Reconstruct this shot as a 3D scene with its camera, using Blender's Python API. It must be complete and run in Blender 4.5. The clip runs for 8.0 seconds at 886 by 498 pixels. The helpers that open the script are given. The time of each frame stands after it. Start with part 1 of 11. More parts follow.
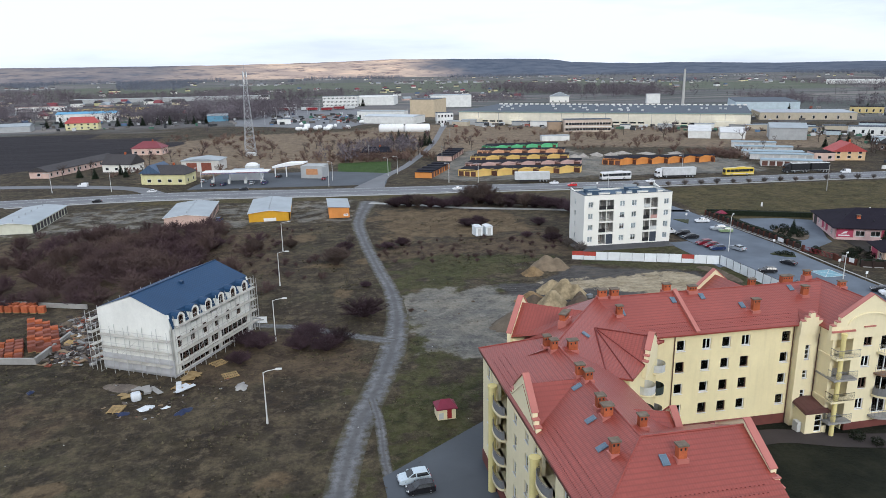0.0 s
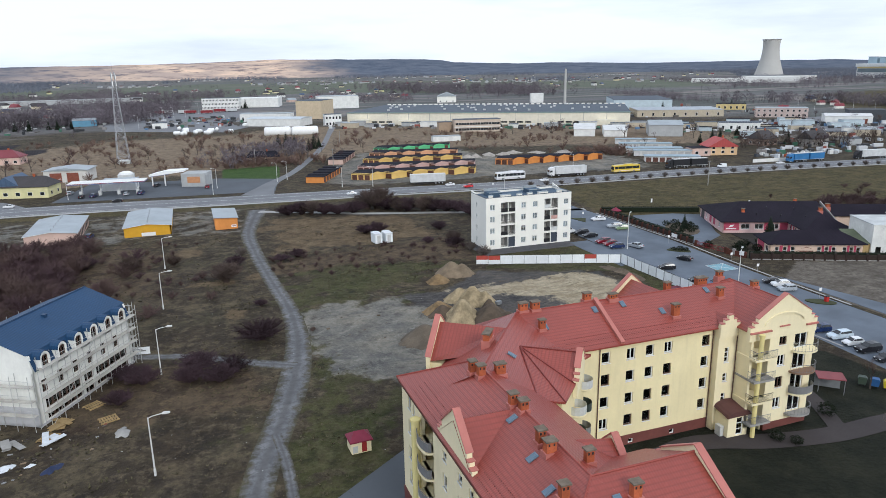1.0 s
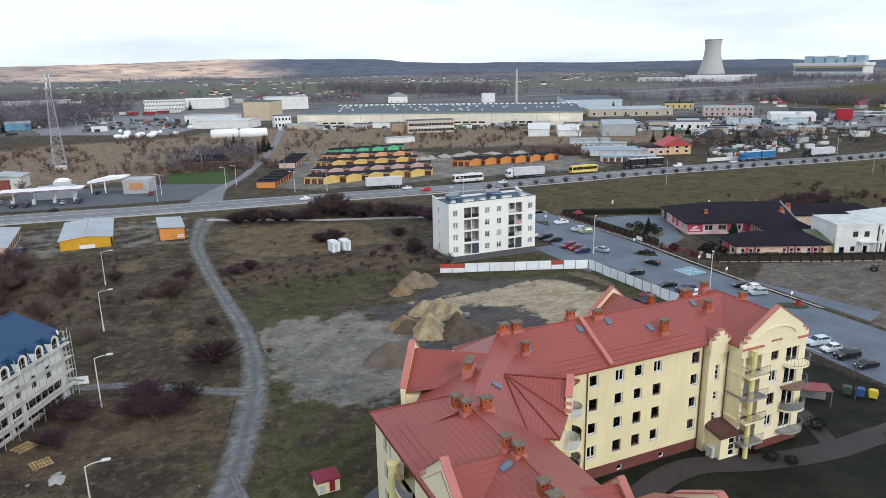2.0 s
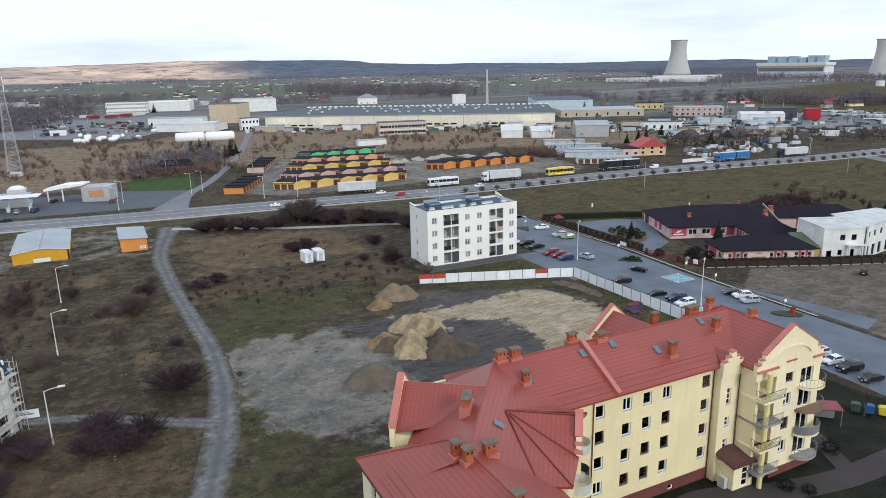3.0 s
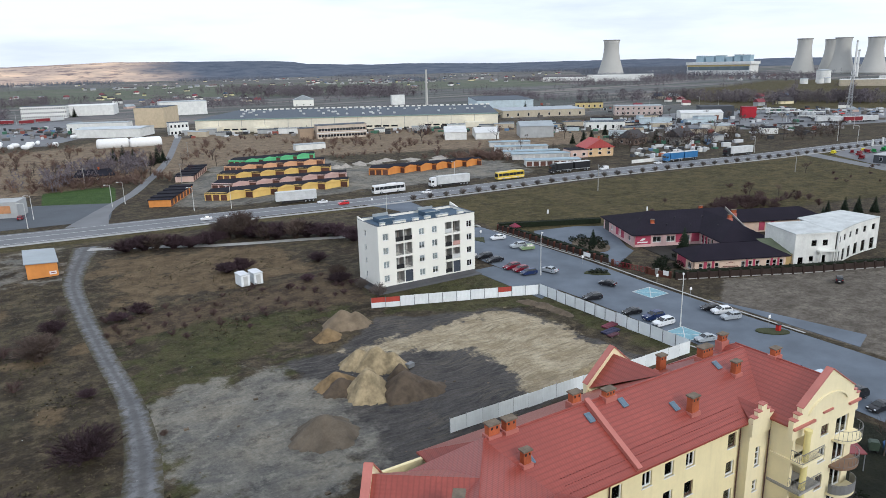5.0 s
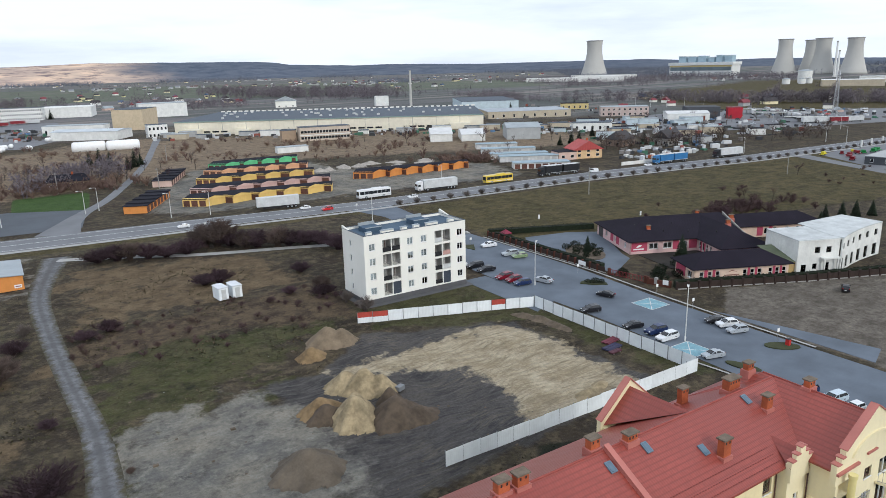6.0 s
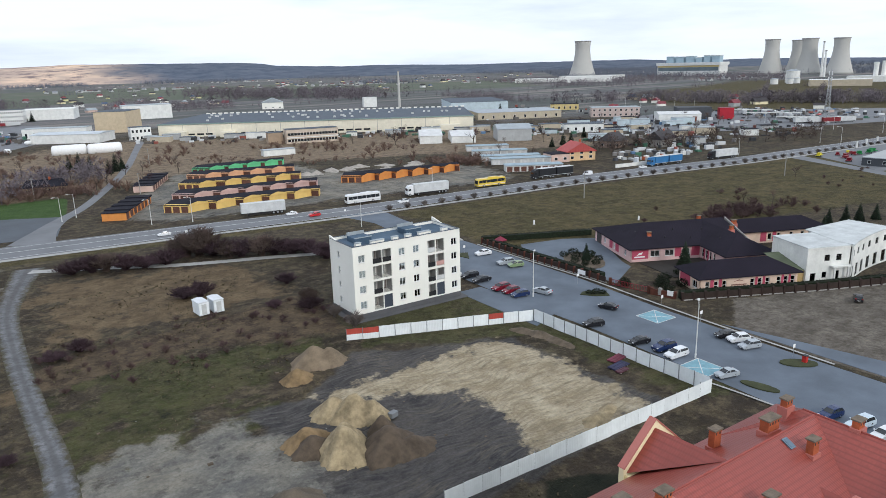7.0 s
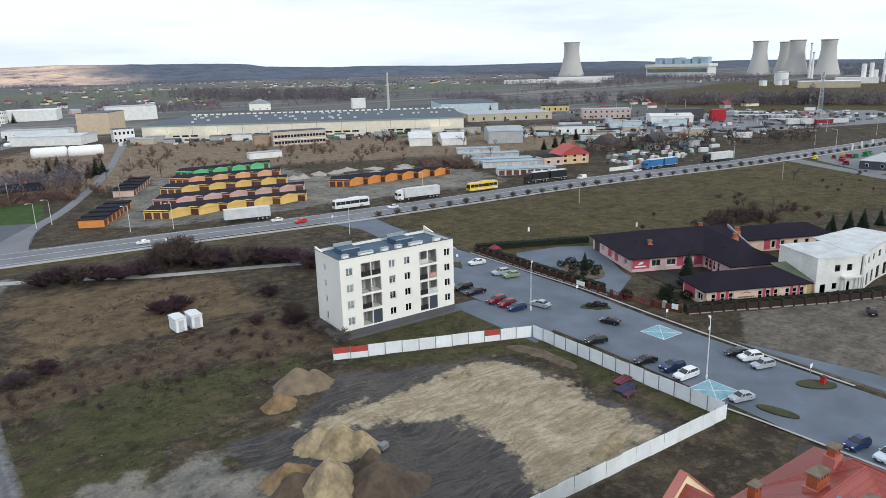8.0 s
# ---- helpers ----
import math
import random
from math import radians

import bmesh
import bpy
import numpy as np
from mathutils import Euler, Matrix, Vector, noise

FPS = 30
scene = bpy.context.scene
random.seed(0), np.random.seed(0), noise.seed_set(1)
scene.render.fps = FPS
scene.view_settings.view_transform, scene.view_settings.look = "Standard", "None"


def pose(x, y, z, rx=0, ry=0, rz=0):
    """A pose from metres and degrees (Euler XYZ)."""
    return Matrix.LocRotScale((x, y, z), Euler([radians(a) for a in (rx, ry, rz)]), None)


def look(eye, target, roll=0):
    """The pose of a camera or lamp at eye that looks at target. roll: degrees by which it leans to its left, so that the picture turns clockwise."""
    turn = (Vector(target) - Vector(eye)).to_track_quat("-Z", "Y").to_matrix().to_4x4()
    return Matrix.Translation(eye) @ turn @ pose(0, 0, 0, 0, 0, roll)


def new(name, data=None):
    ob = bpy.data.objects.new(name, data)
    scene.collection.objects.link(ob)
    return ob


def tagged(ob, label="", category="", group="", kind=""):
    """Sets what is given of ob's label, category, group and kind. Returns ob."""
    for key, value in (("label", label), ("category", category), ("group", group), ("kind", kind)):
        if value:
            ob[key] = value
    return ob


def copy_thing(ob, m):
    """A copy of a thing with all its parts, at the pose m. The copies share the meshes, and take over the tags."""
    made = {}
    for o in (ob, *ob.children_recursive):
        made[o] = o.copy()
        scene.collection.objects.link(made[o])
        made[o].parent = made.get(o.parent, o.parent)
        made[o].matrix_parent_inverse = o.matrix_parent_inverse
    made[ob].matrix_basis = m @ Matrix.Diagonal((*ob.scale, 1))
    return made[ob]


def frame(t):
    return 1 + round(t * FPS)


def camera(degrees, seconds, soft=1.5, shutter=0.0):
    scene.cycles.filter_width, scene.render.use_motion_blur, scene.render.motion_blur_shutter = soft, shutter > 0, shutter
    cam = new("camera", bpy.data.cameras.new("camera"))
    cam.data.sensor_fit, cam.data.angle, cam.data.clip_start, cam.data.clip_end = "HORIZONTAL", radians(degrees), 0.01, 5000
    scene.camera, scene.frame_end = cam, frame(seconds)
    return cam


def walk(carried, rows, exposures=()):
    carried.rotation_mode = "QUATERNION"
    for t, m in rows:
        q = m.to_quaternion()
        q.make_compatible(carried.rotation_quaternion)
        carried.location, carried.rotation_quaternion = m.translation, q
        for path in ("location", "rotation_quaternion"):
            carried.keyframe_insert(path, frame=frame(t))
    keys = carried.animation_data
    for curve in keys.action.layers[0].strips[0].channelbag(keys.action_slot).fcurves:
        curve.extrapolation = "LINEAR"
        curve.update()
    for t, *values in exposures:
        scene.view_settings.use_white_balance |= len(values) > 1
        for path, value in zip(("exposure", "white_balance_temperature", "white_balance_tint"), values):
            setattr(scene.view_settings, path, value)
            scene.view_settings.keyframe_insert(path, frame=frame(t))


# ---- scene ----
cam = camera(65.1, 8.0, soft=0.75)
PATH = [
    (0, (-0.008, -0.098, 44.059), (0.348, 1.804, 43.554), -0.9),
    (0.5, (-0.207, 3.68, 44.069), (0.315, 5.543, 43.562), -0.9),
    (1, (-0.272, 7.466, 44.05), (0.383, 9.286, 43.541), -1.0),
    (2.5, (0.862, 18.574, 44.198), (1.679, 20.327, 43.686), -1.1),
    (3, (1.602, 22.209, 44.178), (2.46, 23.942, 43.667), -1.2),
    (3.5, (2.416, 25.641, 44.073), (3.315, 27.354, 43.562), -1.3),
    (4, (3.469, 29.164, 44.103), (4.407, 30.854, 43.591), -1.3),
    (4.5, (4.699, 32.726, 44.089), (5.676, 34.394, 43.576), -1.4),
    (6, (9.065, 43.024, 44.066), (10.11, 44.65, 43.553), -1.5),
    (6.5, (10.693, 46.368, 44.02), (11.752, 47.985, 43.509), -1.6),
    (7, (12.43, 49.724, 44.029), (13.502, 51.333, 43.517), -1.6),
    (7.5, (14.258, 53.012, 44.001), (15.343, 54.613, 43.49), -1.6),
    (8, (16.124, 56.264, 44.007), (17.222, 57.856, 43.497), -1.5),
]
walk(cam, [(t, look(eye, target, roll)) for t, eye, target, roll in PATH], [(0.0, 0.0, 5620, 10), (8.0, 0.0, 5720, 9)])

# ---- light: a bright overcast day with a low veiled sun in the south ----
SUN_AZ, SUN_EL = radians(176), radians(28)
world = bpy.data.worlds.new("overcast_sky")
scene.world = world
world.use_nodes = True
wn, wl = world.node_tree.nodes, world.node_tree.links
wn.clear()
w_out = wn.new("ShaderNodeOutputWorld")
w_bg = wn.new("ShaderNodeBackground")
w_sky = wn.new("ShaderNodeTexSky")
w_sky.sky_type, w_sky.sun_disc = "NISHITA", False
w_sky.sun_elevation, w_sky.sun_rotation = SUN_EL, SUN_AZ
w_sky.dust_density = 2.0
w_scale = wn.new("ShaderNodeVectorMath")
w_scale.operation = "SCALE"
w_scale.inputs["Scale"].default_value = 0.13
w_co = wn.new("ShaderNodeTexCoord")
w_map = wn.new("ShaderNodeMapping")
w_map.inputs["Scale"].default_value = (1.0, 1.0, 7.0)
w_noise = wn.new("ShaderNodeTexNoise")
w_noise.inputs["Scale"].default_value = 2.1
w_noise.inputs["Detail"].default_value = 7
w_noise.inputs["Roughness"].default_value = 0.55
w_ramp = wn.new("ShaderNodeValToRGB")
w_ramp.color_ramp.elements[0].position, w_ramp.color_ramp.elements[0].color = 0.33, (0.88, 0.90, 0.94, 1)
w_ramp.color_ramp.elements[1].position, w_ramp.color_ramp.elements[1].color = 0.50, (1.12, 1.12, 1.12, 1)
w_mix = wn.new("ShaderNodeMix")
w_mix.data_type = "RGBA"
w_mix.inputs[0].default_value = 0.92
wl.new(w_sky.outputs[0], w_scale.inputs[0])
wl.new(w_co.outputs["Generated"], w_map.inputs[0])
wl.new(w_map.outputs[0], w_noise.inputs["Vector"])
wl.new(w_noise.outputs[0], w_ramp.inputs[0])
wl.new(w_scale.outputs[0], w_mix.inputs[6])
wl.new(w_ramp.outputs[0], w_mix.inputs[7])
wl.new(w_mix.outputs[2], w_bg.inputs[0])
wl.new(w_bg.outputs[0], w_out.inputs[0])
w_bg.inputs[1].default_value = 1.0

sun = new("sun", bpy.data.lights.new("sun", "SUN"))
sun.data.energy, sun.data.angle, sun.data.color = 1.55, radians(18), (1.0, 0.90, 0.74)
sun.matrix_world = look((0, 0, 300), (-300 * math.sin(SUN_AZ) * math.cos(SUN_EL), -300 * math.cos(SUN_AZ) * math.cos(SUN_EL), 300 - 300 * math.sin(SUN_EL)))


# ---- materials ----
MATS = {}


def shader(name):
    m = bpy.data.materials.new(name)
    m.use_nodes = True
    nt = m.node_tree
    nt.nodes.clear()
    out = nt.nodes.new("ShaderNodeOutputMaterial")
    bsdf = nt.nodes.new("ShaderNodeBsdfPrincipled")
    nt.links.new(bsdf.outputs[0], out.inputs[0])
    return m, nt, bsdf


def mixrgb(nt, fac, a, b, mode="MIX"):
    n = nt.nodes.new("ShaderNodeMix")
    n.data_type, n.blend_type = "RGBA", mode
    for slot, v in ((0, fac), (6, a), (7, b)):
        if isinstance(v, (int, float)):
            n.inputs[slot].default_value = v
        elif isinstance(v, tuple):
            n.inputs[slot].default_value = (*v[:3], 1)
        else:
            nt.links.new(v, n.inputs[slot])
    return n.outputs[2]


def noise_fac(nt, co, scale, lo=0.35, hi=0.65, detail=5, rough=0.6, stretch=None):
    if stretch:
        mp = nt.nodes.new("ShaderNodeMapping")
        mp.inputs["Scale"].default_value = stretch
        nt.links.new(co, mp.inputs[0])
        co = mp.outputs[0]
    n = nt.nodes.new("ShaderNodeTexNoise")
    n.inputs["Scale"].default_value, n.inputs["Detail"].default_value, n.inputs["Roughness"].default_value = scale, detail, rough
    nt.links.new(co, n.inputs["Vector"])
    r = nt.nodes.new("ShaderNodeMapRange")
    r.inputs[1].default_value, r.inputs[2].default_value = lo, hi
    nt.links.new(n.outputs[0], r.inputs[0])
    return r.outputs[0]


def place(nt, space="world"):
    if space == "world":
        return nt.nodes.new("ShaderNodeNewGeometry").outputs["Position"]
    return nt.nodes.new("ShaderNodeTexCoord").outputs["Object"]


def darker(c, k):
    return tuple(v * k for v in c)


def paint(name, c, rough=0.75, var=0.18, big=0.25, fine=6.0, bump=0.0, metal=0.0, spec=0.3, streak=0.0, piece=0.0, space="world", coat=0.0):
    """A surface with soft stains, fine grain, optional rain streaks and piece-by-piece variation."""
    if name in MATS:
        return MATS[name]
    m, nt, b = shader(name)
    co = place(nt, space)
    col = mixrgb(nt, noise_fac(nt, co, big), darker(c, 1 - var), darker(c, 1 + var * 0.6))
    grain = noise_fac(nt, co, fine, 0.3, 0.7, 3)
    col = mixrgb(nt, grain, mixrgb(nt, 1.0, col, darker((1, 1, 1), 1 - var * 0.6), "MULTIPLY"), col)
    if streak:
        s = noise_fac(nt, co, 1.6, 0.5, 0.75, 4, 0.6, (1.2, 1.2, 0.12))
        sm = nt.nodes.new("ShaderNodeMath")
        sm.operation, sm.inputs[1].default_value = "MULTIPLY", streak
        nt.links.new(s, sm.inputs[0])
        col = mixrgb(nt, sm.outputs[0], col, darker(c, 0.45))
    if piece:
        oi = nt.nodes.new("ShaderNodeObjectInfo")
        mr = nt.nodes.new("ShaderNodeMapRange")
        mr.inputs[3].default_value, mr.inputs[4].default_value = 1 - piece, 1 + piece
        nt.links.new(oi.outputs["Random"], mr.inputs[0])
        col = mixrgb(nt, 1.0, col, mr.outputs[0], "MULTIPLY")
    nt.links.new(col, b.inputs["Base Color"])
    rr = nt.nodes.new("ShaderNodeMapRange")
    rr.inputs[3].default_value, rr.inputs[4].default_value = max(0.03, rough - 0.08), min(1, rough + 0.08)
    nt.links.new(grain, rr.inputs[0])
    nt.links.new(rr.outputs[0], b.inputs["Roughness"])
    b.inputs["Metallic"].default_value = metal
    b.inputs["Specular IOR Level"].default_value = spec
    if coat:
        b.inputs["Coat Weight"].default_value, b.inputs["Coat Roughness"].default_value = coat, 0.06
    if bump:
        bp = nt.nodes.new("ShaderNodeBump")
        bp.inputs["Strength"].default_value, bp.inputs["Distance"].default_value = 0.6, bump
        nt.links.new(grain, bp.inputs["Height"])
        nt.links.new(bp.outputs[0], b.inputs["Normal"])
    MATS[name] = m
    return m


def glass_mat(name, tint=(0.80, 0.84, 0.86)):
    """A window pane: clear glass that lets see in and mirrors the sky."""
    if name in MATS:
        return MATS[name]
    m = bpy.data.materials.new(name)
    m.use_nodes = True
    nt = m.node_tree
    nt.nodes.clear()
    out = nt.nodes.new("ShaderNodeOutputMaterial")
    mix = nt.nodes.new("ShaderNodeMixShader")
    tr = nt.nodes.new("ShaderNodeBsdfTransparent")
    gl = nt.nodes.new("ShaderNodeBsdfGlossy")
    fr = nt.nodes.new("ShaderNodeFresnel")
    fr.inputs[0].default_value = 1.75
    tr.inputs[0].default_value = (*tint, 1)
    gl.inputs[0].default_value, gl.inputs[1].default_value = (1, 1, 1, 1), 0.03
    nt.links.new(fr.outputs[0], mix.inputs[0])
    nt.links.new(tr.outputs[0], mix.inputs[1])
    nt.links.new(gl.outputs[0], mix.inputs[2])
    nt.links.new(mix.outputs[0], out.inputs[0])
    MATS[name] = m
    return m


def tile_mat(name, c, along, rib=0.22, course=0.38, rough=0.5, var=0.12):
    """Pressed-metal roof tiles: ribs down the slope and courses across it, in metres. along: the eaves' direction in degrees."""
    if name in MATS:
        return MATS[name]
    m, nt, b = shader(name)
    co = place(nt)
    mp = nt.nodes.new("ShaderNodeMapping")
    mp.inputs["Rotation"].default_value = (0, 0, radians(-along))
    nt.links.new(co, mp.inputs[0])
    sep = nt.nodes.new("ShaderNodeSeparateXYZ")
    nt.links.new(mp.outputs[0], sep.inputs[0])

    def wave(sock, period, power):
        a = nt.nodes.new("ShaderNodeMath")
        a.operation, a.inputs[1].default_value = "MULTIPLY", 2 * math.pi / period
        nt.links.new(sock, a.inputs[0])
        s = nt.nodes.new("ShaderNodeMath")
        s.operation = "SINE"
        nt.links.new(a.outputs[0], s.inputs[0])
        r = nt.nodes.new("ShaderNodeMapRange")
        r.inputs[1].default_value, r.inputs[2].default_value = -1, 1
        nt.links.new(s.outputs[0], r.inputs[0])
        p = nt.nodes.new("ShaderNodeMath")
        p.operation, p.inputs[1].default_value = "POWER", power
        nt.links.new(r.outputs[0], p.inputs[0])
        return p.outputs[0]

    ribs, courses = wave(sep.outputs[0], rib, 1.0), wave(sep.outputs[1], course, 4.0)
    h = nt.nodes.new("ShaderNodeMath")
    h.operation = "SUBTRACT"
    nt.links.new(ribs, h.inputs[0])
    nt.links.new(courses, h.inputs[1])
    bp = nt.nodes.new("ShaderNodeBump")
    bp.inputs["Strength"].default_value, bp.inputs["Distance"].default_value = 0.4, 0.02
    nt.links.new(h.outputs[0], bp.inputs["Height"])
    nt.links.new(bp.outputs[0], b.inputs["Normal"])
    col = mixrgb(nt, noise_fac(nt, co, 0.2), darker(c, 1 - var), darker(c, 1 + var))
    col = mixrgb(nt, noise_fac(nt, co, 3.0, 0.4, 0.8, 4), col, darker(c, 0.8))
    col = mixrgb(nt, courses, col, darker(c, 0.78))
    nt.links.new(col, b.inputs["Base Color"])
    b.inputs["Roughness"].default_value = rough
    b.inputs["Specular IOR Level"].default_value = 0.45 if rough < 0.7 else 0.15
    MATS[name] = m
    return m


CREAM = paint("cream_render", (0.80, 0.70, 0.42), 0.85, 0.07, 0.15, 4, streak=0.12)
CREAM_LIGHT = paint("pale_cream_render", (0.82, 0.73, 0.48), 0.85, 0.07, 0.15, 4, streak=0.1)
YELLOW_COL = paint("yellow_column_paint", (0.74, 0.64, 0.28), 0.8, 0.08, 0.4, 6)
BROWN_PLINTH = paint("brown_plinth_render", (0.16, 0.055, 0.045), 0.85, 0.15, 0.5, 8)
WHITE = paint("white_render", (0.82, 0.805, 0.735), 0.85, 0.05, 0.12, 4, streak=0.04)
WHITE_RAW = paint("raw_white_blockwork", (0.78, 0.78, 0.73), 0.9, 0.08, 0.3, 3, streak=0.08)
PVC = paint("white_plastic", (0.80, 0.80, 0.79), 0.45, 0.05, 1.0, 10, piece=0.04)
BROWN_FRAME = paint("brown_window_frame", (0.10, 0.055, 0.04), 0.5, 0.1, 1.0, 10)
GLASS = glass_mat("window_glass")
# real curtains, and a painted stand-in for sky reflected by panes
CURTAIN = paint("pale_curtain", (0.50, 0.52, 0.53), 0.9, 0.1, 3, 20, piece=0.35)
# for sheets behind windows: the shade of unlit rooms as a grey colour
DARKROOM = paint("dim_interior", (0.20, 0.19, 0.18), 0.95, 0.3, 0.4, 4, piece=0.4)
COPING = paint("pink_metal_coping", (0.44, 0.16, 0.13), 0.5, 0.1, 0.5, 6)
BRICK = paint("orange_chimney_brick", (0.40, 0.105, 0.042), 0.85, 0.22, 1.5, 12, bump=0.01, piece=0.12)
CONCRETE = paint("grey_concrete", (0.33, 0.32, 0.30), 0.9, 0.16, 0.4, 5, bump=0.01, streak=0.15)
CAPSTONE = paint("mossy_concrete_cap", (0.17, 0.135, 0.10), 0.9, 0.25, 2, 9)
GREY_PLINTH = paint("dark_grey_plinth", (0.10, 0.10, 0.105), 0.85, 0.12, 0.5, 6)
STEEL = paint("galvanised_steel", (0.42, 0.43, 0.44), 0.45, 0.12, 1.0, 8, metal=0.7)
RAIL = paint("grey_railing_paint", (0.20, 0.20, 0.20), 0.5, 0.1, 1, 8)
RAIL_LIGHT = paint("pale_railing_panel", (0.55, 0.56, 0.55), 0.5, 0.1, 1, 8)
DOWNPIPE = paint("brown_downpipe", (0.11, 0.06, 0.045), 0.5, 0.1, 1, 8)
LAMP_POLE = paint("pale_lamp_pole", (0.62, 0.62, 0.60), 0.55, 0.1, 0.6, 5)
BLACK = paint("black_plastic", (0.02, 0.02, 0.022), 0.5, 0.2, 2, 9)
RUBBER = paint("tyre_rubber", (0.022, 0.022, 0.023), 0.85, 0.2, 3, 20)
RIM = paint("alloy_rim", (0.45, 0.46, 0.47), 0.35, 0.1, 3, 20, metal=0.8)
CARGLASS = paint("car_glass", (0.018, 0.022, 0.026), 0.08, 0.2, 1, 4, spec=0.6)
LIGHTGLASS = paint("headlight_glass", (0.62, 0.64, 0.66), 0.15, 0.1, 3, 20, spec=0.6)
REDGLASS = paint("tail_light_red", (0.35, 0.015, 0.015), 0.2, 0.1, 3, 20, spec=0.6)
RED_ROOF_X = tile_mat("red_roof_tiles_a", (0.272, 0.058, 0.042), 0, rough=0.36)
RED_ROOF_Y = tile_mat("red_roof_tiles_b", (0.272, 0.058, 0.042), 90, rough=0.36)
RED_ROOF_D = tile_mat("red_roof_tiles_c", (0.272, 0.058, 0.042), 52.5, rough=0.36)
BLUE_ROOF = tile_mat("blue_roof_tiles", (0.008, 0.045, 0.115), 61, 0.3, 0.4, 0.62)
DARK_SHINGLE = tile_mat("dark_shingle", (0.016, 0.013, 0.021), 0, 0.5, 0.35, 0.9, 0.25)
BITUMEN = paint("black_bitumen_felt", (0.022, 0.022, 0.030), 0.95, 0.25, 0.3, 4, bump=0.01, spec=0.1)
SHEET_ROOF = paint("pale_sheet_metal_roof", (0.34, 0.375, 0.395), 0.5, 0.12, 0.2, 4, metal=0.2, streak=0.1)
FLAT_ROOF = paint("blue_grey_roof_felt", (0.085, 0.102, 0.125), 0.85, 0.15, 0.3, 4)
DOOR_DARK = paint("dark_garage_door", (0.05, 0.045, 0.045), 0.6, 0.2, 1, 8, piece=0.3)
DOOR_BROWN = paint("brown_garage_door", (0.12, 0.055, 0.04), 0.6, 0.2, 1, 8, piece=0.3)


# ---- mesh helpers ----
class Mesh:
    """Collects faces for one mesh object."""

    def __init__(self):
        self.v, self.f = [], []

    def face(self, *pts):
        n = len(self.v)
        self.v += [tuple(p) for p in pts]
        self.f.append(tuple(range(n, n + len(pts))))
        return self

    def box(self, x0, y0, z0, x1, y1, z1):
        n = len(self.v)
        self.v += [(x, y, z) for z in (z0, z1) for y in (y0, y1) for x in (x0, x1)]
        self.f += [tuple(n + i for i in q) for q in ((0, 2, 3, 1), (4, 5, 7, 6), (0, 1, 5, 4), (2, 6, 7, 3), (0, 4, 6, 2), (1, 3, 7, 5))]
        return self

    def prism(self, poly, z0, z1):
        """A plan outline, anticlockwise, raised from z0 to z1."""
        n, k = len(self.v), len(poly)
        self.v += [(p[0], p[1], z0) for p in poly] + [(p[0], p[1], z1) for p in poly]
        self.f.append(tuple(n + i for i in reversed(range(k))))
        self.f.append(tuple(n + k + i for i in range(k)))
        self.f += [(n + i, n + (i + 1) % k, n + k + (i + 1) % k, n + k + i) for i in range(k)]
        return self

    def extrude(self, profile, y0, y1, axis="y"):
        """A profile in x and z, anticlockwise as seen from -y, drawn out along y (or, with axis x, a profile in y and z along x)."""
        n, k = len(self.v), len(profile)
        for d in (y0, y1):
            self.v += [(a, d, z) if axis == "y" else (d, a, z) for a, z in profile]
        self.f.append(tuple(n + i for i in range(k)))
        self.f.append(tuple(n + k + i for i in reversed(range(k))))
        self.f += [(n + (i + 1) % k, n + i, n + k + i, n + k + (i + 1) % k) for i in range(k)]
        return self

    def tube(self, p0, p1, r0, r1=None, n=6, caps=True):
        p0, p1 = Vector(p0), Vector(p1)
        r1 = r0 if r1 is None else r1
        d = (p1 - p0)
        if d.length < 1e-6:
            return self
        d.normalize()
        a = d.orthogonal().normalized()
        b = d.cross(a)
        s = len(self.v)
        for p, r in ((p0, r0), (p1, r1)):
            self.v += [tuple(p + r * (math.cos(t) * a + math.sin(t) * b)) for t in (2 * math.pi * i / n for i in range(n))]
        self.f += [(s + i, s + (i + 1) % n, s + n + (i + 1) % n, s + n + i) for i in range(n)]
        if caps:
            self.f += [tuple(s + i for i in reversed(range(n))), tuple(s + n + i for i in range(n))]
        return self

    def lathe(self, prof, n=16, cx=0, cy=0):
        """Rings of (radius, height) round an upright axis."""
        s = len(self.v)
        for r, z in prof:
            self.v += [(cx + r * math.cos(2 * math.pi * i / n), cy + r * math.sin(2 * math.pi * i / n), z) for i in range(n)]
        for k in range(len(prof) - 1):
            self.f += [(s + k * n + i, s + k * n + (i + 1) % n, s + (k + 1) * n + (i + 1) % n, s + (k + 1) * n + i) for i in range(n)]
        self.f += [tuple(s + i for i in reversed(range(n))), tuple(s + (len(prof) - 1) * n + i for i in range(n))]
        return self

    def move(self, m, start=0):
        self.v[start:] = [tuple(m @ Vector(p)) for p in self.v[start:]]
        return self

    def data(self, name, mat, smooth=False):
        me = bpy.data.meshes.new(name)
        me.from_pydata(self.v, [], self.f)
        me.update()
        if mat:
            me.materials.append(mat)
        if smooth:
            me.polygons.foreach_set("use_smooth", [True] * len(me.polygons))
        return me


def thing(name, m=None, label="", category="", group="", kind=""):
    """An empty at a thing's base that carries its parts."""
    ob = new(name)
    ob.empty_display_size = 0.2
    ob.matrix_basis = m or Matrix.Identity(4)
    return tagged(ob, label, category, group, kind)


def part(name, mesh, mat, parent=None, label="", smooth=False, kind=""):
    """Links a mesh (a Mesh or ready mesh data) as one object under a thing or a part."""
    me = mesh.data(name, mat, smooth) if isinstance(mesh, Mesh) else mesh
    ob = new(name, me)
    ob.parent = parent
    return tagged(ob, label, kind=kind)


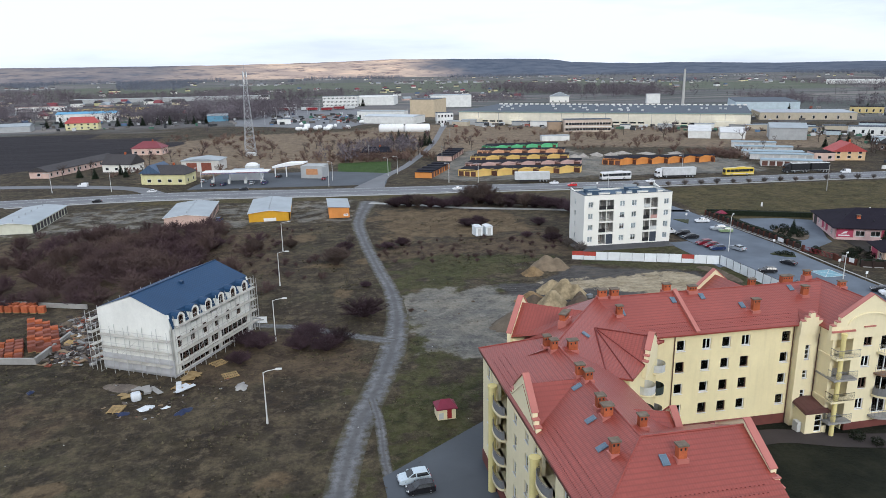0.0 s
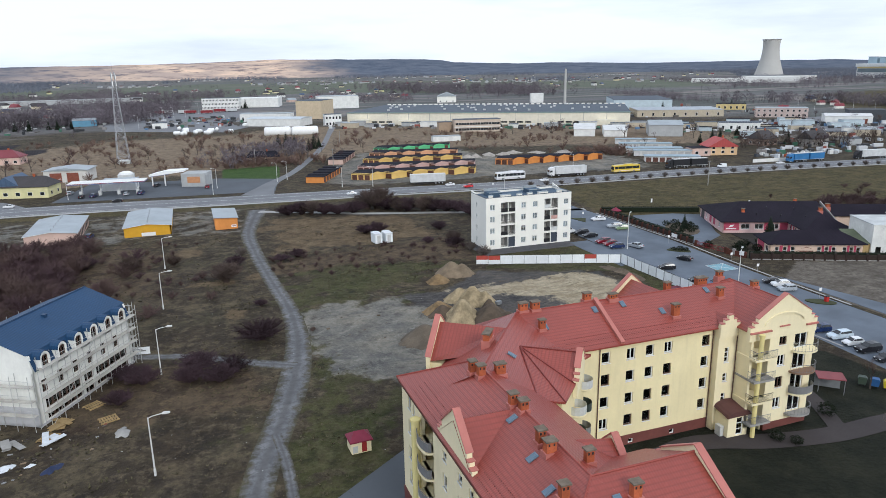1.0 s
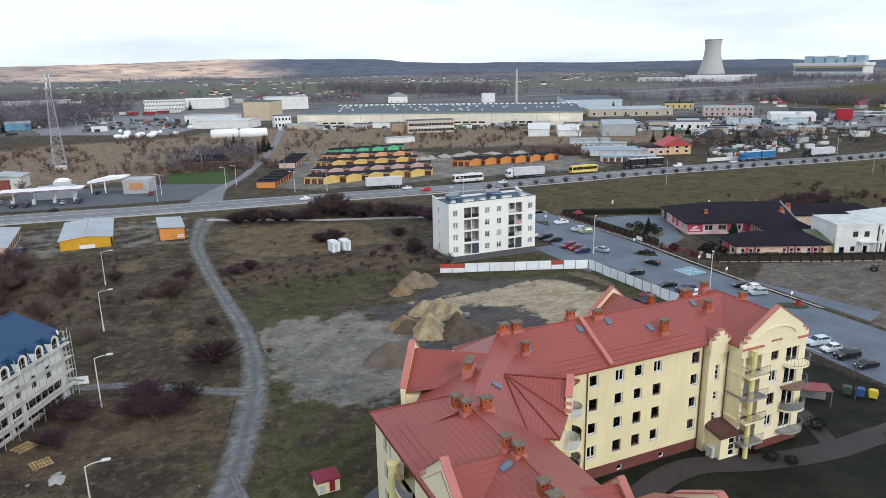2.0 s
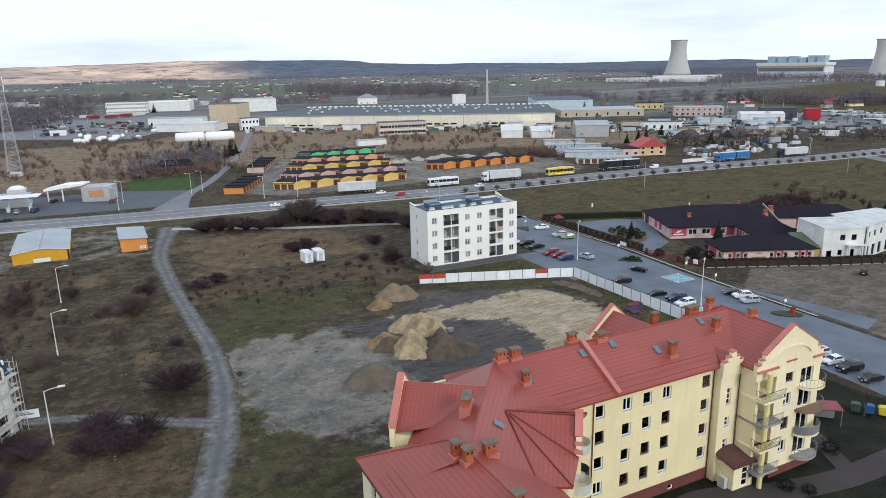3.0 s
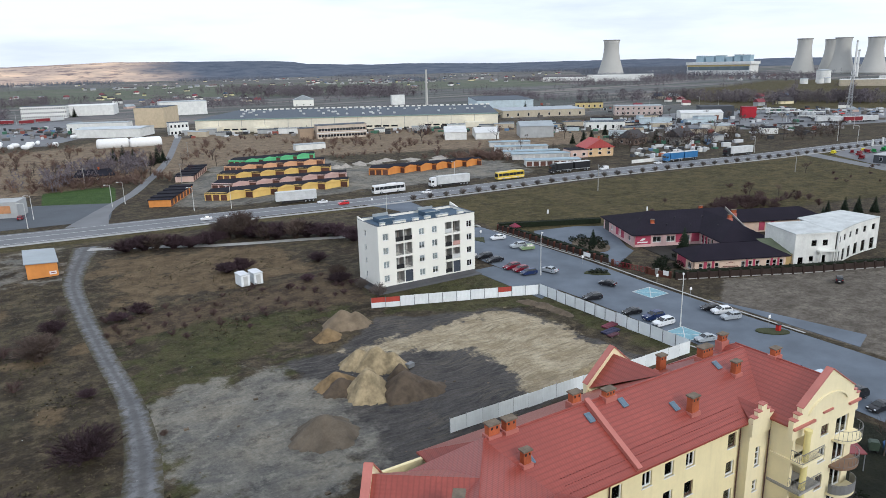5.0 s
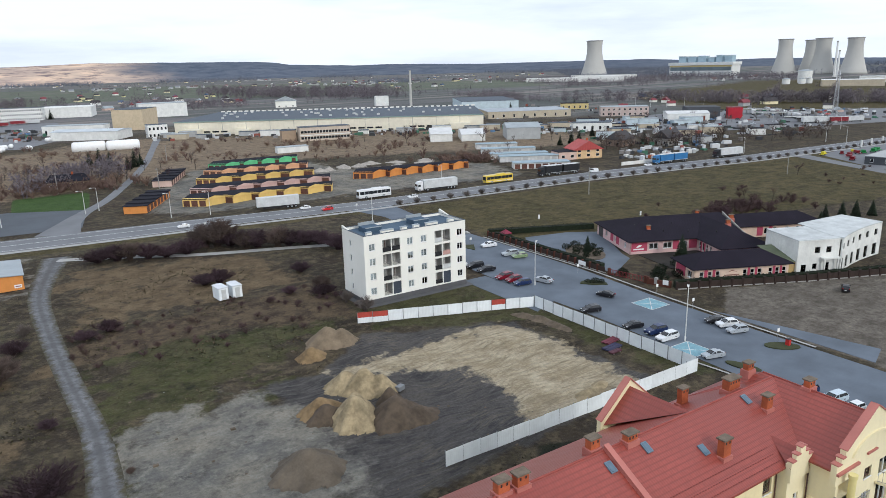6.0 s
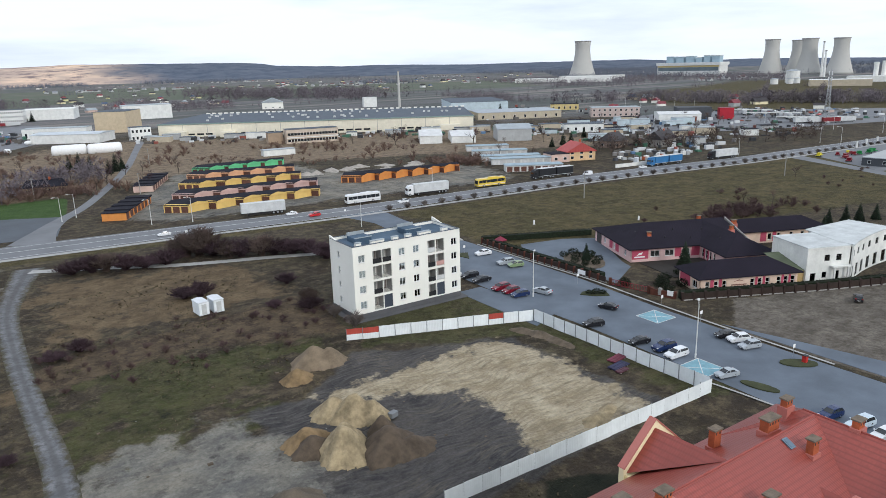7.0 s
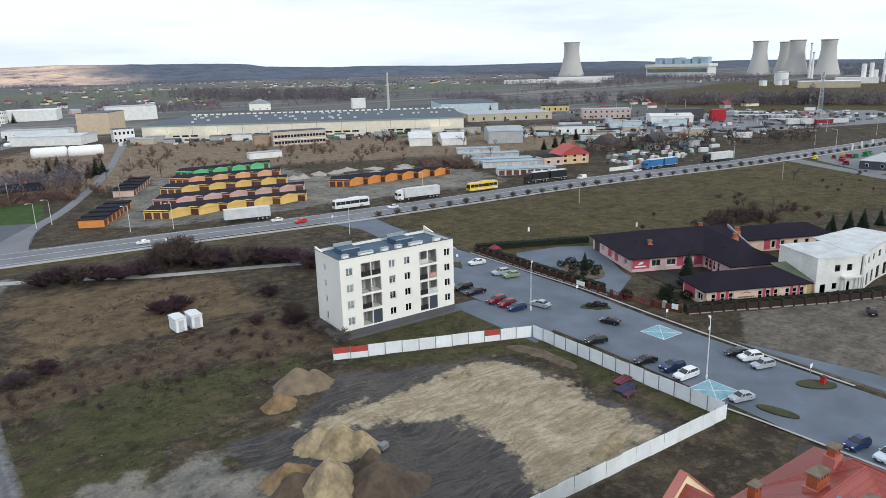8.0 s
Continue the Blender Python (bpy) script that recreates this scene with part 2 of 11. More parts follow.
def single(name, mesh, mat, label, category, group="", kind="", m=None, smooth=False):
    ob = part(name, mesh, mat, None, label, smooth)
    if m:
        ob.matrix_basis = m
    return tagged(ob, category=category, group=group, kind=kind)


def smoothstep(a, b, v):
    t = np.clip((v - a) / (b - a), 0, 1)
    return t * t * (3 - 2 * t)


def inside(poly, x, y, soft):
    """How far points lie inside an outline: 0 outside, 1 inside, with an edge soft metres wide."""
    x, y = np.asarray(x, float), np.asarray(y, float)
    hit, dist = np.zeros(x.shape, bool), np.full(x.shape, 1e9)
    for (ax, ay), (bx, by) in zip(poly, poly[1:] + poly[:1]):
        cross = (ay > y) != (by > y)
        with np.errstate(divide="ignore", invalid="ignore"):
            xi = ax + (y - ay) * (bx - ax) / ((by - ay) or 1e-9)
        hit ^= cross & (x < xi)
        t = np.clip(((x - ax) * (bx - ax) + (y - ay) * (by - ay)) / ((bx - ax) ** 2 + (by - ay) ** 2), 0, 1)
        dist = np.minimum(dist, np.hypot(x - ax - t * (bx - ax), y - ay - t * (by - ay)))
    return np.clip(0.5 + np.where(hit, dist, -dist) / soft, 0, 1)


def rise(x, y):
    """The ground's height: flat, but for the courtyard terrace and small swells in the waste land."""
    x, y = np.asarray(x, float), np.asarray(y, float)
    court = smoothstep(30, 38, x) * (1 - smoothstep(74, 84, x)) * smoothstep(40, 52, y) * (1 - smoothstep(74, 79, y)) * 0.6
    calm = smoothstep(14, 24, np.abs(x - 9)) * (1 - smoothstep(195, 215, y)) * (1 - smoothstep(58, 70, x)) * smoothstep(50, 70, y)
    swell = 0.16 * (np.sin(x * 0.21 + 1.3 * np.sin(y * 0.13)) * np.sin(y * 0.17 + 0.7)) * calm
    return court + swell


def strip_mesh(line, widths, z=0.02, step=1.5, crown=0.0, cols=7, wobble=0.0):
    """A road along a line of plan points with the given full widths, smoothly joined and draped on the ground."""
    pts = [Vector((p[0], p[1], 0)) for p in line]
    ts = [0.0]
    for a, b in zip(pts, pts[1:]):
        ts.append(ts[-1] + (b - a).length)
    n = max(2, int(ts[-1] / step))
    s = np.linspace(0, ts[-1], n + 1)

    def spline(vals):
        vals = np.array(vals, float)
        sl = np.gradient(vals, ts)
        i = np.clip(np.searchsorted(ts, s, "right") - 1, 0, len(ts) - 2)
        t0, t1 = np.array(ts)[i], np.array(ts)[i + 1]
        h = t1 - t0
        u = (s - t0) / h
        return (2 * u**3 - 3 * u**2 + 1) * vals[i] + (u**3 - 2 * u**2 + u) * h * sl[i] + (-2 * u**3 + 3 * u**2) * vals[i + 1] + (u**3 - u**2) * h * sl[i + 1]

    x, y, w = spline([p.x for p in pts]), spline([p.y for p in pts]), np.interp(s, ts, widths)
    dx, dy = np.gradient(x), np.gradient(y)
    ln = np.hypot(dx, dy)
    nx, ny = -dy / ln, dx / ln
    m = Mesh()
    for k in range(n + 1):
        for c in range(cols):
            e = -1 + 2 * c / (cols - 1)
            ww = w[k] / 2 * (1 + (wobble * noise.noise(Vector((s[k] * 0.35, 7.0 if e > 0 else 19.0, 0))) if abs(e) == 1 else 0))
            px, py = x[k] + nx[k] * e * ww, y[k] + ny[k] * e * ww
            m.v.append((px, py, float(rise(px, py)) + z + crown * (1 - e * e)))
    for k in range(n):
        for c in range(cols - 1):
            a = k * cols + c
            m.f.append((a, a + cols, a + cols + 1, a + 1))
    return m


# ---- ground: one sheet out to the horizon ----
def axis_steps(lo, hi, step, end_lo, end_hi):
    mid = list(np.arange(lo, hi + 0.01, step))
    up, d = [], step
    v = hi
    while v < end_hi:
        d *= 1.16
        v += d
        up.append(v)
    down, d = [], step
    v = lo
    while v > end_lo:
        d *= 1.16
        v -= d
        down.append(v)
    return np.array(down[::-1] + mid + up)


PAD = [(78.5, 133.5), (81.5, 126), (80.5, 112), (82, 103.5), (68, 103.2), (61, 103.2), (64, 113), (63, 122), (55, 127), (50, 128), (46, 133), (59, 133), (70, 134.5)]
GREY = [(16.5, 131), (24, 134), (33, 133), (39, 126), (40, 117), (38, 108), (36, 101), (31, 96), (24, 96.5), (18.5, 103), (15.8, 110), (15.5, 122)]
DARK = [(36, 134), (46, 134), (57, 144), (81, 133), (83, 103), (34, 98), (34, 110), (38, 122)]
LANE_DIRT = [(-90, 205), (14, 203), (14, 242), (-90, 246)]
WASTE_E = [(112, 60), (113, 113), (126, 122.5), (150, 113), (230, 90), (240, 50)]
GREEN = [(20, 36), (20, 70), (19, 100), (22, 98), (34, 134), (52, 150), (46, 160), (30, 164), (19, 160), (17, 135), (12, 100), (6, 84), (4, 60), (2, 36)]
SCRUB = [(-70, 138), (-12, 150), (-6, 200), (-60, 206), (-110, 200), (-110, 140)]
FIELD = [(-420, 620), (-122, 531), (-78, 464), (-86, 440), (-103, 374), (-140, 346), (-420, 230)]
GREEN_N = [(12.5, 340), (38, 336), (32, 288), (10.5, 294)]
YARD_N = [(56, 268), (130, 264), (190, 258), (200, 300), (190, 310), (140, 330), (140, 372), (84, 374), (42, 290)]
COURT = [(29, 40), (80, 40), (92, 60), (90, 82), (58, 100), (46, 82), (29, 80)]
FAR_GREEN = [(150, 1250), (900, 1050), (1300, 1500), (700, 2300), (0, 2600), (-300, 1900)]

gx, gy = axis_steps(-62, 122, 1.0, -6200, 6200), axis_steps(34, 250, 1.0, -2600, 6200)
GX, GY = np.meshgrid(gx, gy)
X, Y = GX.ravel(), GY.ravel()
verts = np.stack([X, Y, rise(X, Y)], 1)
nx_, ny_ = len(gx), len(gy)
idx = np.arange(nx_ * ny_).reshape(ny_, nx_)
quads = np.stack([idx[:-1, :-1], idx[:-1, 1:], idx[1:, 1:], idx[1:, :-1]], -1).reshape(-1, 4)
gm = bpy.data.meshes.new("ground")
gm.from_pydata(verts.tolist(), [], quads.tolist())


def zone(name, values):
    a = gm.attributes.new(name, "FLOAT", "POINT")
    a.data.foreach_set("value", np.asarray(values, np.float32))


zone("sand", inside(PAD, X, Y, 6.0))
zone("grey", np.maximum.reduce([inside(GREY, X, Y, 13.0), 0.5 * inside(LANE_DIRT, X, Y, 8.0), 0.78 * inside(YARD_N, X, Y, 10.0)]))
zone("dark", np.maximum.reduce([inside(DARK, X, Y, 5.0), 0.0 * X]))
zone("waste", inside(WASTE_E, X, Y, 3.0))
zone("green", np.maximum.reduce([inside(GREEN, X, Y, 26.0), 0.9 * inside([(60, 151), (66, 152), (90, 140), (94, 100), (86, 101), (85, 132), (60, 145)], X, Y, 4.0), 0.8 * inside([(62, 150), (62, 156), (90, 156), (90, 140)], X, Y, 3.0)]))
zone("scrub", 0.85 * inside([(-70, 300), (120, 380), (330, 300), (330, 450), (100, 560), (-120, 480)], X, Y, 20.0))
RUST = [(14, 158), (30, 161), (48, 158), (62, 150), (63, 168), (60, 176), (40, 174), (20, 170), (14, 168)]
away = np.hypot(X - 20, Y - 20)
blobs = sum(np.exp(-(((X - bx) / rx) ** 2 + ((Y - by) / ry) ** 2)) for bx, by, rx, ry in ((3.0, 157.5, 5.5, 3.5), (11.0, 160, 2.2, 4.5), (-14.6, 69.9, 2.2, 1.6), (-6, 70.5, 3.0, 1.8), (-31, 74, 3.5, 2.0), (40, 190, 26, 9), (4, 135, 3, 5), (30, 206, 22, 5), (95, 190, 14, 5), (-4, 186, 5, 7)))
zone("straw", np.maximum(np.clip(blobs, 0, 1) * 0.85, 0.72 * inside([(17, 176), (18, 222), (60, 210), (62, 178)], X, Y, 10.0)))
zone("pasture", np.maximum(0.85 * inside(FAR_GREEN, X, Y, 120.0), 0.8 * inside([(-700, 1250), (-60, 1150), (250, 1300), (200, 2100), (-700, 2300)], X, Y, 90.0)))
zone("meadow", np.maximum.reduce([inside([(116, 180), (118, 236), (240, 226), (420, 212), (420, 130), (230, 150), (150, 168)], X, Y, 10.0), 0.9 * inside([(-60, 248), (110, 233), (106, 240), (-60, 257)], X, Y, 3.0), 0.75 * inside([(420, 300), (640, 260), (1500, 500), (1300, 900), (700, 700)], X, Y, 80.0)]))
zone("turf", inside(GREEN_N, X, Y, 2.0))
zone("rust", np.maximum.reduce([inside(RUST, X, Y, 6.0), 0.8 * inside(SCRUB, X, Y, 16.0), 0.85 * inside([(-22, 96), (7, 95), (8, 105), (1, 116), (-22, 117)], X, Y, 7.0), 0.7 * inside([(-46, 80), (-44, 98), (-30, 92), (-34, 82)], X, Y, 6.0)]))
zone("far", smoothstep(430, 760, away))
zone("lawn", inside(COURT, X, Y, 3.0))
zone("tilled", inside(FIELD, X, Y, 3.0))

m, nt, b = shader("waste_ground")
co = place(nt)


def zone_fac(name, wob=0.55, scale=0.28):
    a = nt.nodes.new("ShaderNodeAttribute")
    a.attribute_name = name
    n = noise_fac(nt, co, scale, 0.25, 0.75, 6, 0.65)
    s = nt.nodes.new("ShaderNodeMath")
    s.operation, s.inputs[1].default_value = "SUBTRACT", 0.5
    nt.links.new(n, s.inputs[0])
    k = nt.nodes.new("ShaderNodeMath")
    k.operation, k.inputs[1].default_value = "MULTIPLY_ADD", wob
    nt.links.new(s.outputs[0], k.inputs[0])
    nt.links.new(a.outputs["Fac"], k.inputs[2])
    r = nt.nodes.new("ShaderNodeMapRange")
    r.interpolation_type = "SMOOTHSTEP"
    r.inputs[1].default_value, r.inputs[2].default_value = 0.38, 0.66
    nt.links.new(k.outputs[0], r.inputs[0])
    return r.outputs[0]


big = noise_fac(nt, co, 0.035, 0.38, 0.62, 5)
mid_ = noise_fac(nt, co, 0.22, 0.39, 0.61, 6, 0.7)
clump = noise_fac(nt, co, 0.5, 0.50, 0.66, 6, 0.75)
gap = noise_fac(nt, co, 0.38, 0.52, 0.68, 6, 0.72)
fine = noise_fac(nt, co, 2.2, 0.3, 0.7, 4, 0.7)
tuft = noise_fac(nt, co, 0.7, 0.45, 0.7, 6, 0.7)
def drawn(scale, lo, hi, turn, stretch):
    """Streaks drawn out along one direction, as wheels leave them."""
    mp = nt.nodes.new("ShaderNodeMapping")
    mp.inputs["Rotation"].default_value = (0, 0, radians(turn))
    mp.inputs["Scale"].default_value = stretch
    warp = nt.nodes.new("ShaderNodeTexNoise")
    warp.inputs["Scale"].default_value, warp.inputs["Detail"].default_value = 0.07, 2
    nt.links.new(co, warp.inputs["Vector"])
    add = nt.nodes.new("ShaderNodeVectorMath")
    add.operation = "MULTIPLY_ADD"
    add.inputs[1].default_value = (9, 9, 0)
    nt.links.new(warp.outputs["Color"], add.inputs[0])
    nt.links.new(co, add.inputs[2])
    nt.links.new(add.outputs[0], mp.inputs[0])
    return noise_fac(nt, mp.outputs[0], scale, lo, hi, 5, 0.65)


broad = noise_fac(nt, co, 0.09, 0.38, 0.62, 4, 0.55)
dead = mixrgb(nt, mid_, (0.060, 0.048, 0.034), (0.125, 0.100, 0.063))
dead = mixrgb(nt, big, dead, mixrgb(nt, mid_, (0.052, 0.047, 0.029), (0.105, 0.092, 0.052)))
dead = mixrgb(nt, broad, mixrgb(nt, 1.0, dead, (0.52, 0.48, 0.50), "MULTIPLY"), dead)
dead = mixrgb(nt, tuft, dead, (0.034, 0.028, 0.024))
pale = noise_fac(nt, co, 0.11, 0.56, 0.74, 6, 0.7)
dead = mixrgb(nt, gap, dead, (0.034, 0.027, 0.021))
dead = mixrgb(nt, clump, dead, (0.128, 0.102, 0.066))
dead = mixrgb(nt, pale, dead, mixrgb(nt, fine, (0.12, 0.096, 0.058), (0.175, 0.142, 0.088)))
green = mixrgb(nt, mid_, (0.030, 0.037, 0.012), (0.070, 0.074, 0.026))
green = mixrgb(nt, broad, green, mixrgb(nt, mid_, (0.046, 0.046, 0.020), (0.088, 0.082, 0.036)))
green = mixrgb(nt, pale, green, mixrgb(nt, mid_, (0.060, 0.046, 0.030), (0.105, 0.084, 0.050)))
green = mixrgb(nt, tuft, green, (0.080, 0.068, 0.038))
green = mixrgb(nt, clump, green, (0.095, 0.090, 0.045))
green = mixrgb(nt, gap, green, (0.022, 0.022, 0.013))
rust = mixrgb(nt, mid_, (0.056, 0.041, 0.028), (0.118, 0.088, 0.056))
rust = mixrgb(nt, clump, rust, (0.150, 0.112, 0.066))
rust = mixrgb(nt, gap, rust, (0.030, 0.020, 0.018))
meadow = mixrgb(nt, mid_, (0.060, 0.050, 0.021), (0.114, 0.092, 0.041))
meadow = mixrgb(nt, clump, meadow, (0.150, 0.122, 0.064))
meadow = mixrgb(nt, broad, mixrgb(nt, 1.0, meadow, (0.72, 0.76, 0.70), "MULTIPLY"), meadow)
meadow = mixrgb(nt, gap, meadow, (0.046, 0.038, 0.024))
straw = mixrgb(nt, mid_, (0.100, 0.072, 0.042), (0.178, 0.132, 0.078))
straw = mixrgb(nt, gap, straw, (0.062, 0.045, 0.030))
scrub = mixrgb(nt, mid_, (0.150, 0.112, 0.080), (0.280, 0.215, 0.145))
scrub = mixrgb(nt, clump, scrub, (0.240, 0.190, 0.120))
scrub = mixrgb(nt, gap, scrub, (0.060, 0.044, 0.038))
greydirt = mixrgb(nt, broad, (0.160, 0.156, 0.143), (0.292, 0.268, 0.218))
greydirt = mixrgb(nt, mid_, mixrgb(nt, 1.0, greydirt, (0.72, 0.72, 0.73), "MULTIPLY"), greydirt)
greydirt = mixrgb(nt, clump, greydirt, (0.26, 0.25, 0.215))
smear = nt.nodes.new("ShaderNodeMath")
smear.operation, smear.inputs[1].default_value = "MULTIPLY", 0.55
nt.links.new(drawn(0.35, 0.5, 0.7, 30, (0.5, 1.3, 1)), smear.inputs[0])
greydirt = mixrgb(nt, smear.outputs[0], greydirt, (0.085, 0.087, 0.090))
greydirt = mixrgb(nt, gap, greydirt, mixrgb(nt, broad, (0.062, 0.062, 0.062), (0.115, 0.105, 0.085)))
tracks = drawn(0.9, 0.42, 0.66, 12, (0.30, 1.7, 1.0))
ruts = drawn(1.3, 0.46, 0.66, -38, (0.25, 1.5, 1.0))
sand = mixrgb(nt, mid_, (0.34, 0.28, 0.18), (0.50, 0.43, 0.30))
sand = mixrgb(nt, tracks, sand, (0.225, 0.185, 0.125))
sand = mixrgb(nt, ruts, sand, mixrgb(nt, mid_, (0.26, 0.21, 0.14), (0.47, 0.41, 0.30)))
darkdirt = mixrgb(nt, mid_, (0.042, 0.040, 0.042), (0.088, 0.080, 0.076))
darkdirt = mixrgb(nt, tracks, darkdirt, (0.115, 0.108, 0.102))
darkdirt = mixrgb(nt, ruts, darkdirt, mixrgb(nt, broad, (0.035, 0.035, 0.037), (0.14, 0.125, 0.10)))
wastec = mixrgb(nt, mid_, (0.115, 0.100, 0.083), (0.205, 0.18, 0.15))
wastec = mixrgb(nt, tuft, wastec, (0.075, 0.066, 0.05))
tilled = mixrgb(nt, drawn(0.12, 0.4, 0.6, 15, (0.1, 1.0, 1)), (0.020, 0.018, 0.021), (0.034, 0.030, 0.034))
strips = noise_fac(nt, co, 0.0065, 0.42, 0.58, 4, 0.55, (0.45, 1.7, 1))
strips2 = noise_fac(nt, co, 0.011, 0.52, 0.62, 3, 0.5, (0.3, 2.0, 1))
# pale greyish far ground: distance haze mixed into its colour
far_hazed = mixrgb(nt, strips, (0.098, 0.106, 0.098), (0.150, 0.146, 0.148))
far_hazed = mixrgb(nt, strips2, far_hazed, (0.235, 0.215, 0.195))
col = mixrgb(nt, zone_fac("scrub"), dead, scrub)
col = mixrgb(nt, zone_fac("far", 0.6, 0.01), col, far_hazed)
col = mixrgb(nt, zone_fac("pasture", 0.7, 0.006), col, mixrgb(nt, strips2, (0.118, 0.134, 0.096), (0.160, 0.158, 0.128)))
col = mixrgb(nt, zone_fac("straw", 0.9, 0.2), col, straw)
col = mixrgb(nt, zone_fac("meadow", 0.5, 0.1), col, meadow)
col = mixrgb(nt, zone_fac("green", 1.3, 0.14), col, green)
col = mixrgb(nt, zone_fac("turf", 0.2), col, mixrgb(nt, mid_, (0.040, 0.075, 0.018), (0.062, 0.105, 0.028)))
col = mixrgb(nt, zone_fac("rust", 0.9, 0.12), col, rust)
col = mixrgb(nt, zone_fac("waste"), col, wastec)
col = mixrgb(nt, zone_fac("dark", 0.8, 0.16), col, darkdirt)
col = mixrgb(nt, zone_fac("grey", 0.9, 0.2), col, greydirt)
col = mixrgb(nt, zone_fac("sand", 1.0, 0.3), col, sand)
col = mixrgb(nt, zone_fac("tilled", 0.2), col, tilled)
# lawn nearly black: the courtyard's shade is put into its colour
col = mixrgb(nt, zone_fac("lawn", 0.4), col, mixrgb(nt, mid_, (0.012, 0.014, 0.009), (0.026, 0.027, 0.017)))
col = mixrgb(nt, fine, mixrgb(nt, 1.0, col, (0.66, 0.66, 0.66), "MULTIPLY"), col)
nt.links.new(col, b.inputs["Base Color"])
b.inputs["Roughness"].default_value = 0.95
b.inputs["Specular IOR Level"].default_value = 0.15
bp = nt.nodes.new("ShaderNodeBump")
bp.inputs["Strength"].default_value, bp.inputs["Distance"].default_value = 0.8, 0.12
nt.links.new(fine, bp.inputs["Height"])
nt.links.new(bp.outputs[0], b.inputs["Normal"])
gm.materials.append(m)
ground = tagged(new("ground", gm), "waste land of dead grass, sand and bare earth", "ground", kind="structure")

# ---- roads, tracks and pavements ----
ASPHALT = paint("grey_asphalt", (0.085, 0.095, 0.11), 0.85, 0.14, 0.1, 3, bump=0.008)
ASPHALT_OLD = paint("pale_old_asphalt", (0.17, 0.175, 0.185), 0.85, 0.14, 0.1, 3, bump=0.008)
PAVER = paint("grey_block_paving", (0.124, 0.146, 0.178), 0.85, 0.2, 0.12, 4, bump=0.01)
# courtyard paving, its brown deepened to hold the shade there
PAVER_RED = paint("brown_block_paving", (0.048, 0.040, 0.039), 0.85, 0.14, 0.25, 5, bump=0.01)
KERB = paint("pale_kerb_concrete", (0.36, 0.355, 0.34), 0.9, 0.14, 0.5, 6)
LINE = paint("white_road_paint", (0.62, 0.62, 0.60), 0.7, 0.25, 1.0, 6)

# the dirt track: two pale wheel ruts on trodden earth, weathered at its margins
mt, nt, b = shader("gravel_track")
co = place(nt)
tc = nt.nodes.new("ShaderNodeAttribute")
tc.attribute_name = "across"
tr = mixrgb(nt, noise_fac(nt, co, 0.25), (0.112, 0.114, 0.120), (0.190, 0.190, 0.196))
tr = mixrgb(nt, noise_fac(nt, co, 1.1, 0.45, 0.7, 6, 0.7), tr, (0.082, 0.082, 0.085))
w4 = nt.nodes.new("ShaderNodeMapRange")
w4.interpolation_type = "SMOOTHSTEP"
w4.inputs[1].default_value, w4.inputs[2].default_value, w4.inputs[3].default_value, w4.inputs[4].default_value = 0.05, 0.34, 0.55, 0.0
nt.links.new(tc.outputs["Fac"], w4.inputs[0])
tr = mixrgb(nt, w4.outputs[0], tr, (0.082, 0.080, 0.078))
rut = nt.nodes.new("ShaderNodeMapRange")
rut.inputs[1].default_value, rut.inputs[2].default_value = 0.55, 1.0
e = nt.nodes.new("ShaderNodeMath")
e.operation = "ADD"
en = noise_fac(nt, co, 0.8, 0.3, 0.7, 6, 0.7)
es = nt.nodes.new("ShaderNodeMath")
es.operation, es.inputs[1].default_value = "MULTIPLY", 0.75
nt.links.new(en, es.inputs[0])
nt.links.new(tc.outputs["Fac"], e.inputs[0])
nt.links.new(es.outputs[0], e.inputs[1])
rut.inputs[1].default_value, rut.inputs[2].default_value = 0.80, 1.30
nt.links.new(e.outputs[0], rut.inputs[0])
margin = mixrgb(nt, noise_fac(nt, co, 0.22, 0.35, 0.65, 6, 0.65), (0.046, 0.042, 0.028), (0.088, 0.078, 0.050))
nt.links.new(mixrgb(nt, rut.outputs[0], tr, margin), b.inputs["Base Color"])
b.inputs["Roughness"].default_value = 0.95
b.inputs["Specular IOR Level"].default_value = 0.15
TRACK = mt


def track(name, line, widths, label, z=0.036):
    ms = strip_mesh(line, widths, z, 1.2, 0.0, 9, 0.0)
    me = ms.data(name, TRACK, True)
    a = me.attributes.new("across", "FLOAT", "POINT")
    n = len(ms.v) // 9
    a.data.foreach_set("value", np.tile(np.abs(np.linspace(-1, 1, 9)), n).astype(np.float32))
    for i in range(n):
        for c in (0, 8):
            me.vertices[i * 9 + c].co.z -= 0.05
    return tagged(new(name, me), label, "track", kind="structure")


track("dirt_track", [(18.5, 236), (15.6, 222), (12.6, 203), (12.4, 178), (13.4, 152), (14.3, 133), (13.4, 118), (10.6, 103), (6.8, 90), (3.6, 80), (1.4, 70), (-1.5, 50), (-3, 30)], [7.4, 5.8, 4.6, 3.8, 3.5, 3.6, 4.4, 5.0, 4.4, 4.1, 3.9, 3.8, 3.8], "winding grey gravel track with worn wheel ruts")
track("dirt_track", [(6.2, 88), (6.5, 80), (6.2, 72), (6.4, 66)], [1.6, 1.5, 1.4, 1.4], "narrow trodden side track through the grass", 0.042)
track("dirt_track", [(11.5, 108), (4, 112.5), (-3, 117.5), (-12, 121), (-24, 124)], [3.0, 2.8, 2.6, 2.2, 1.6], "faint pale dirt track across the waste land", 0.042)

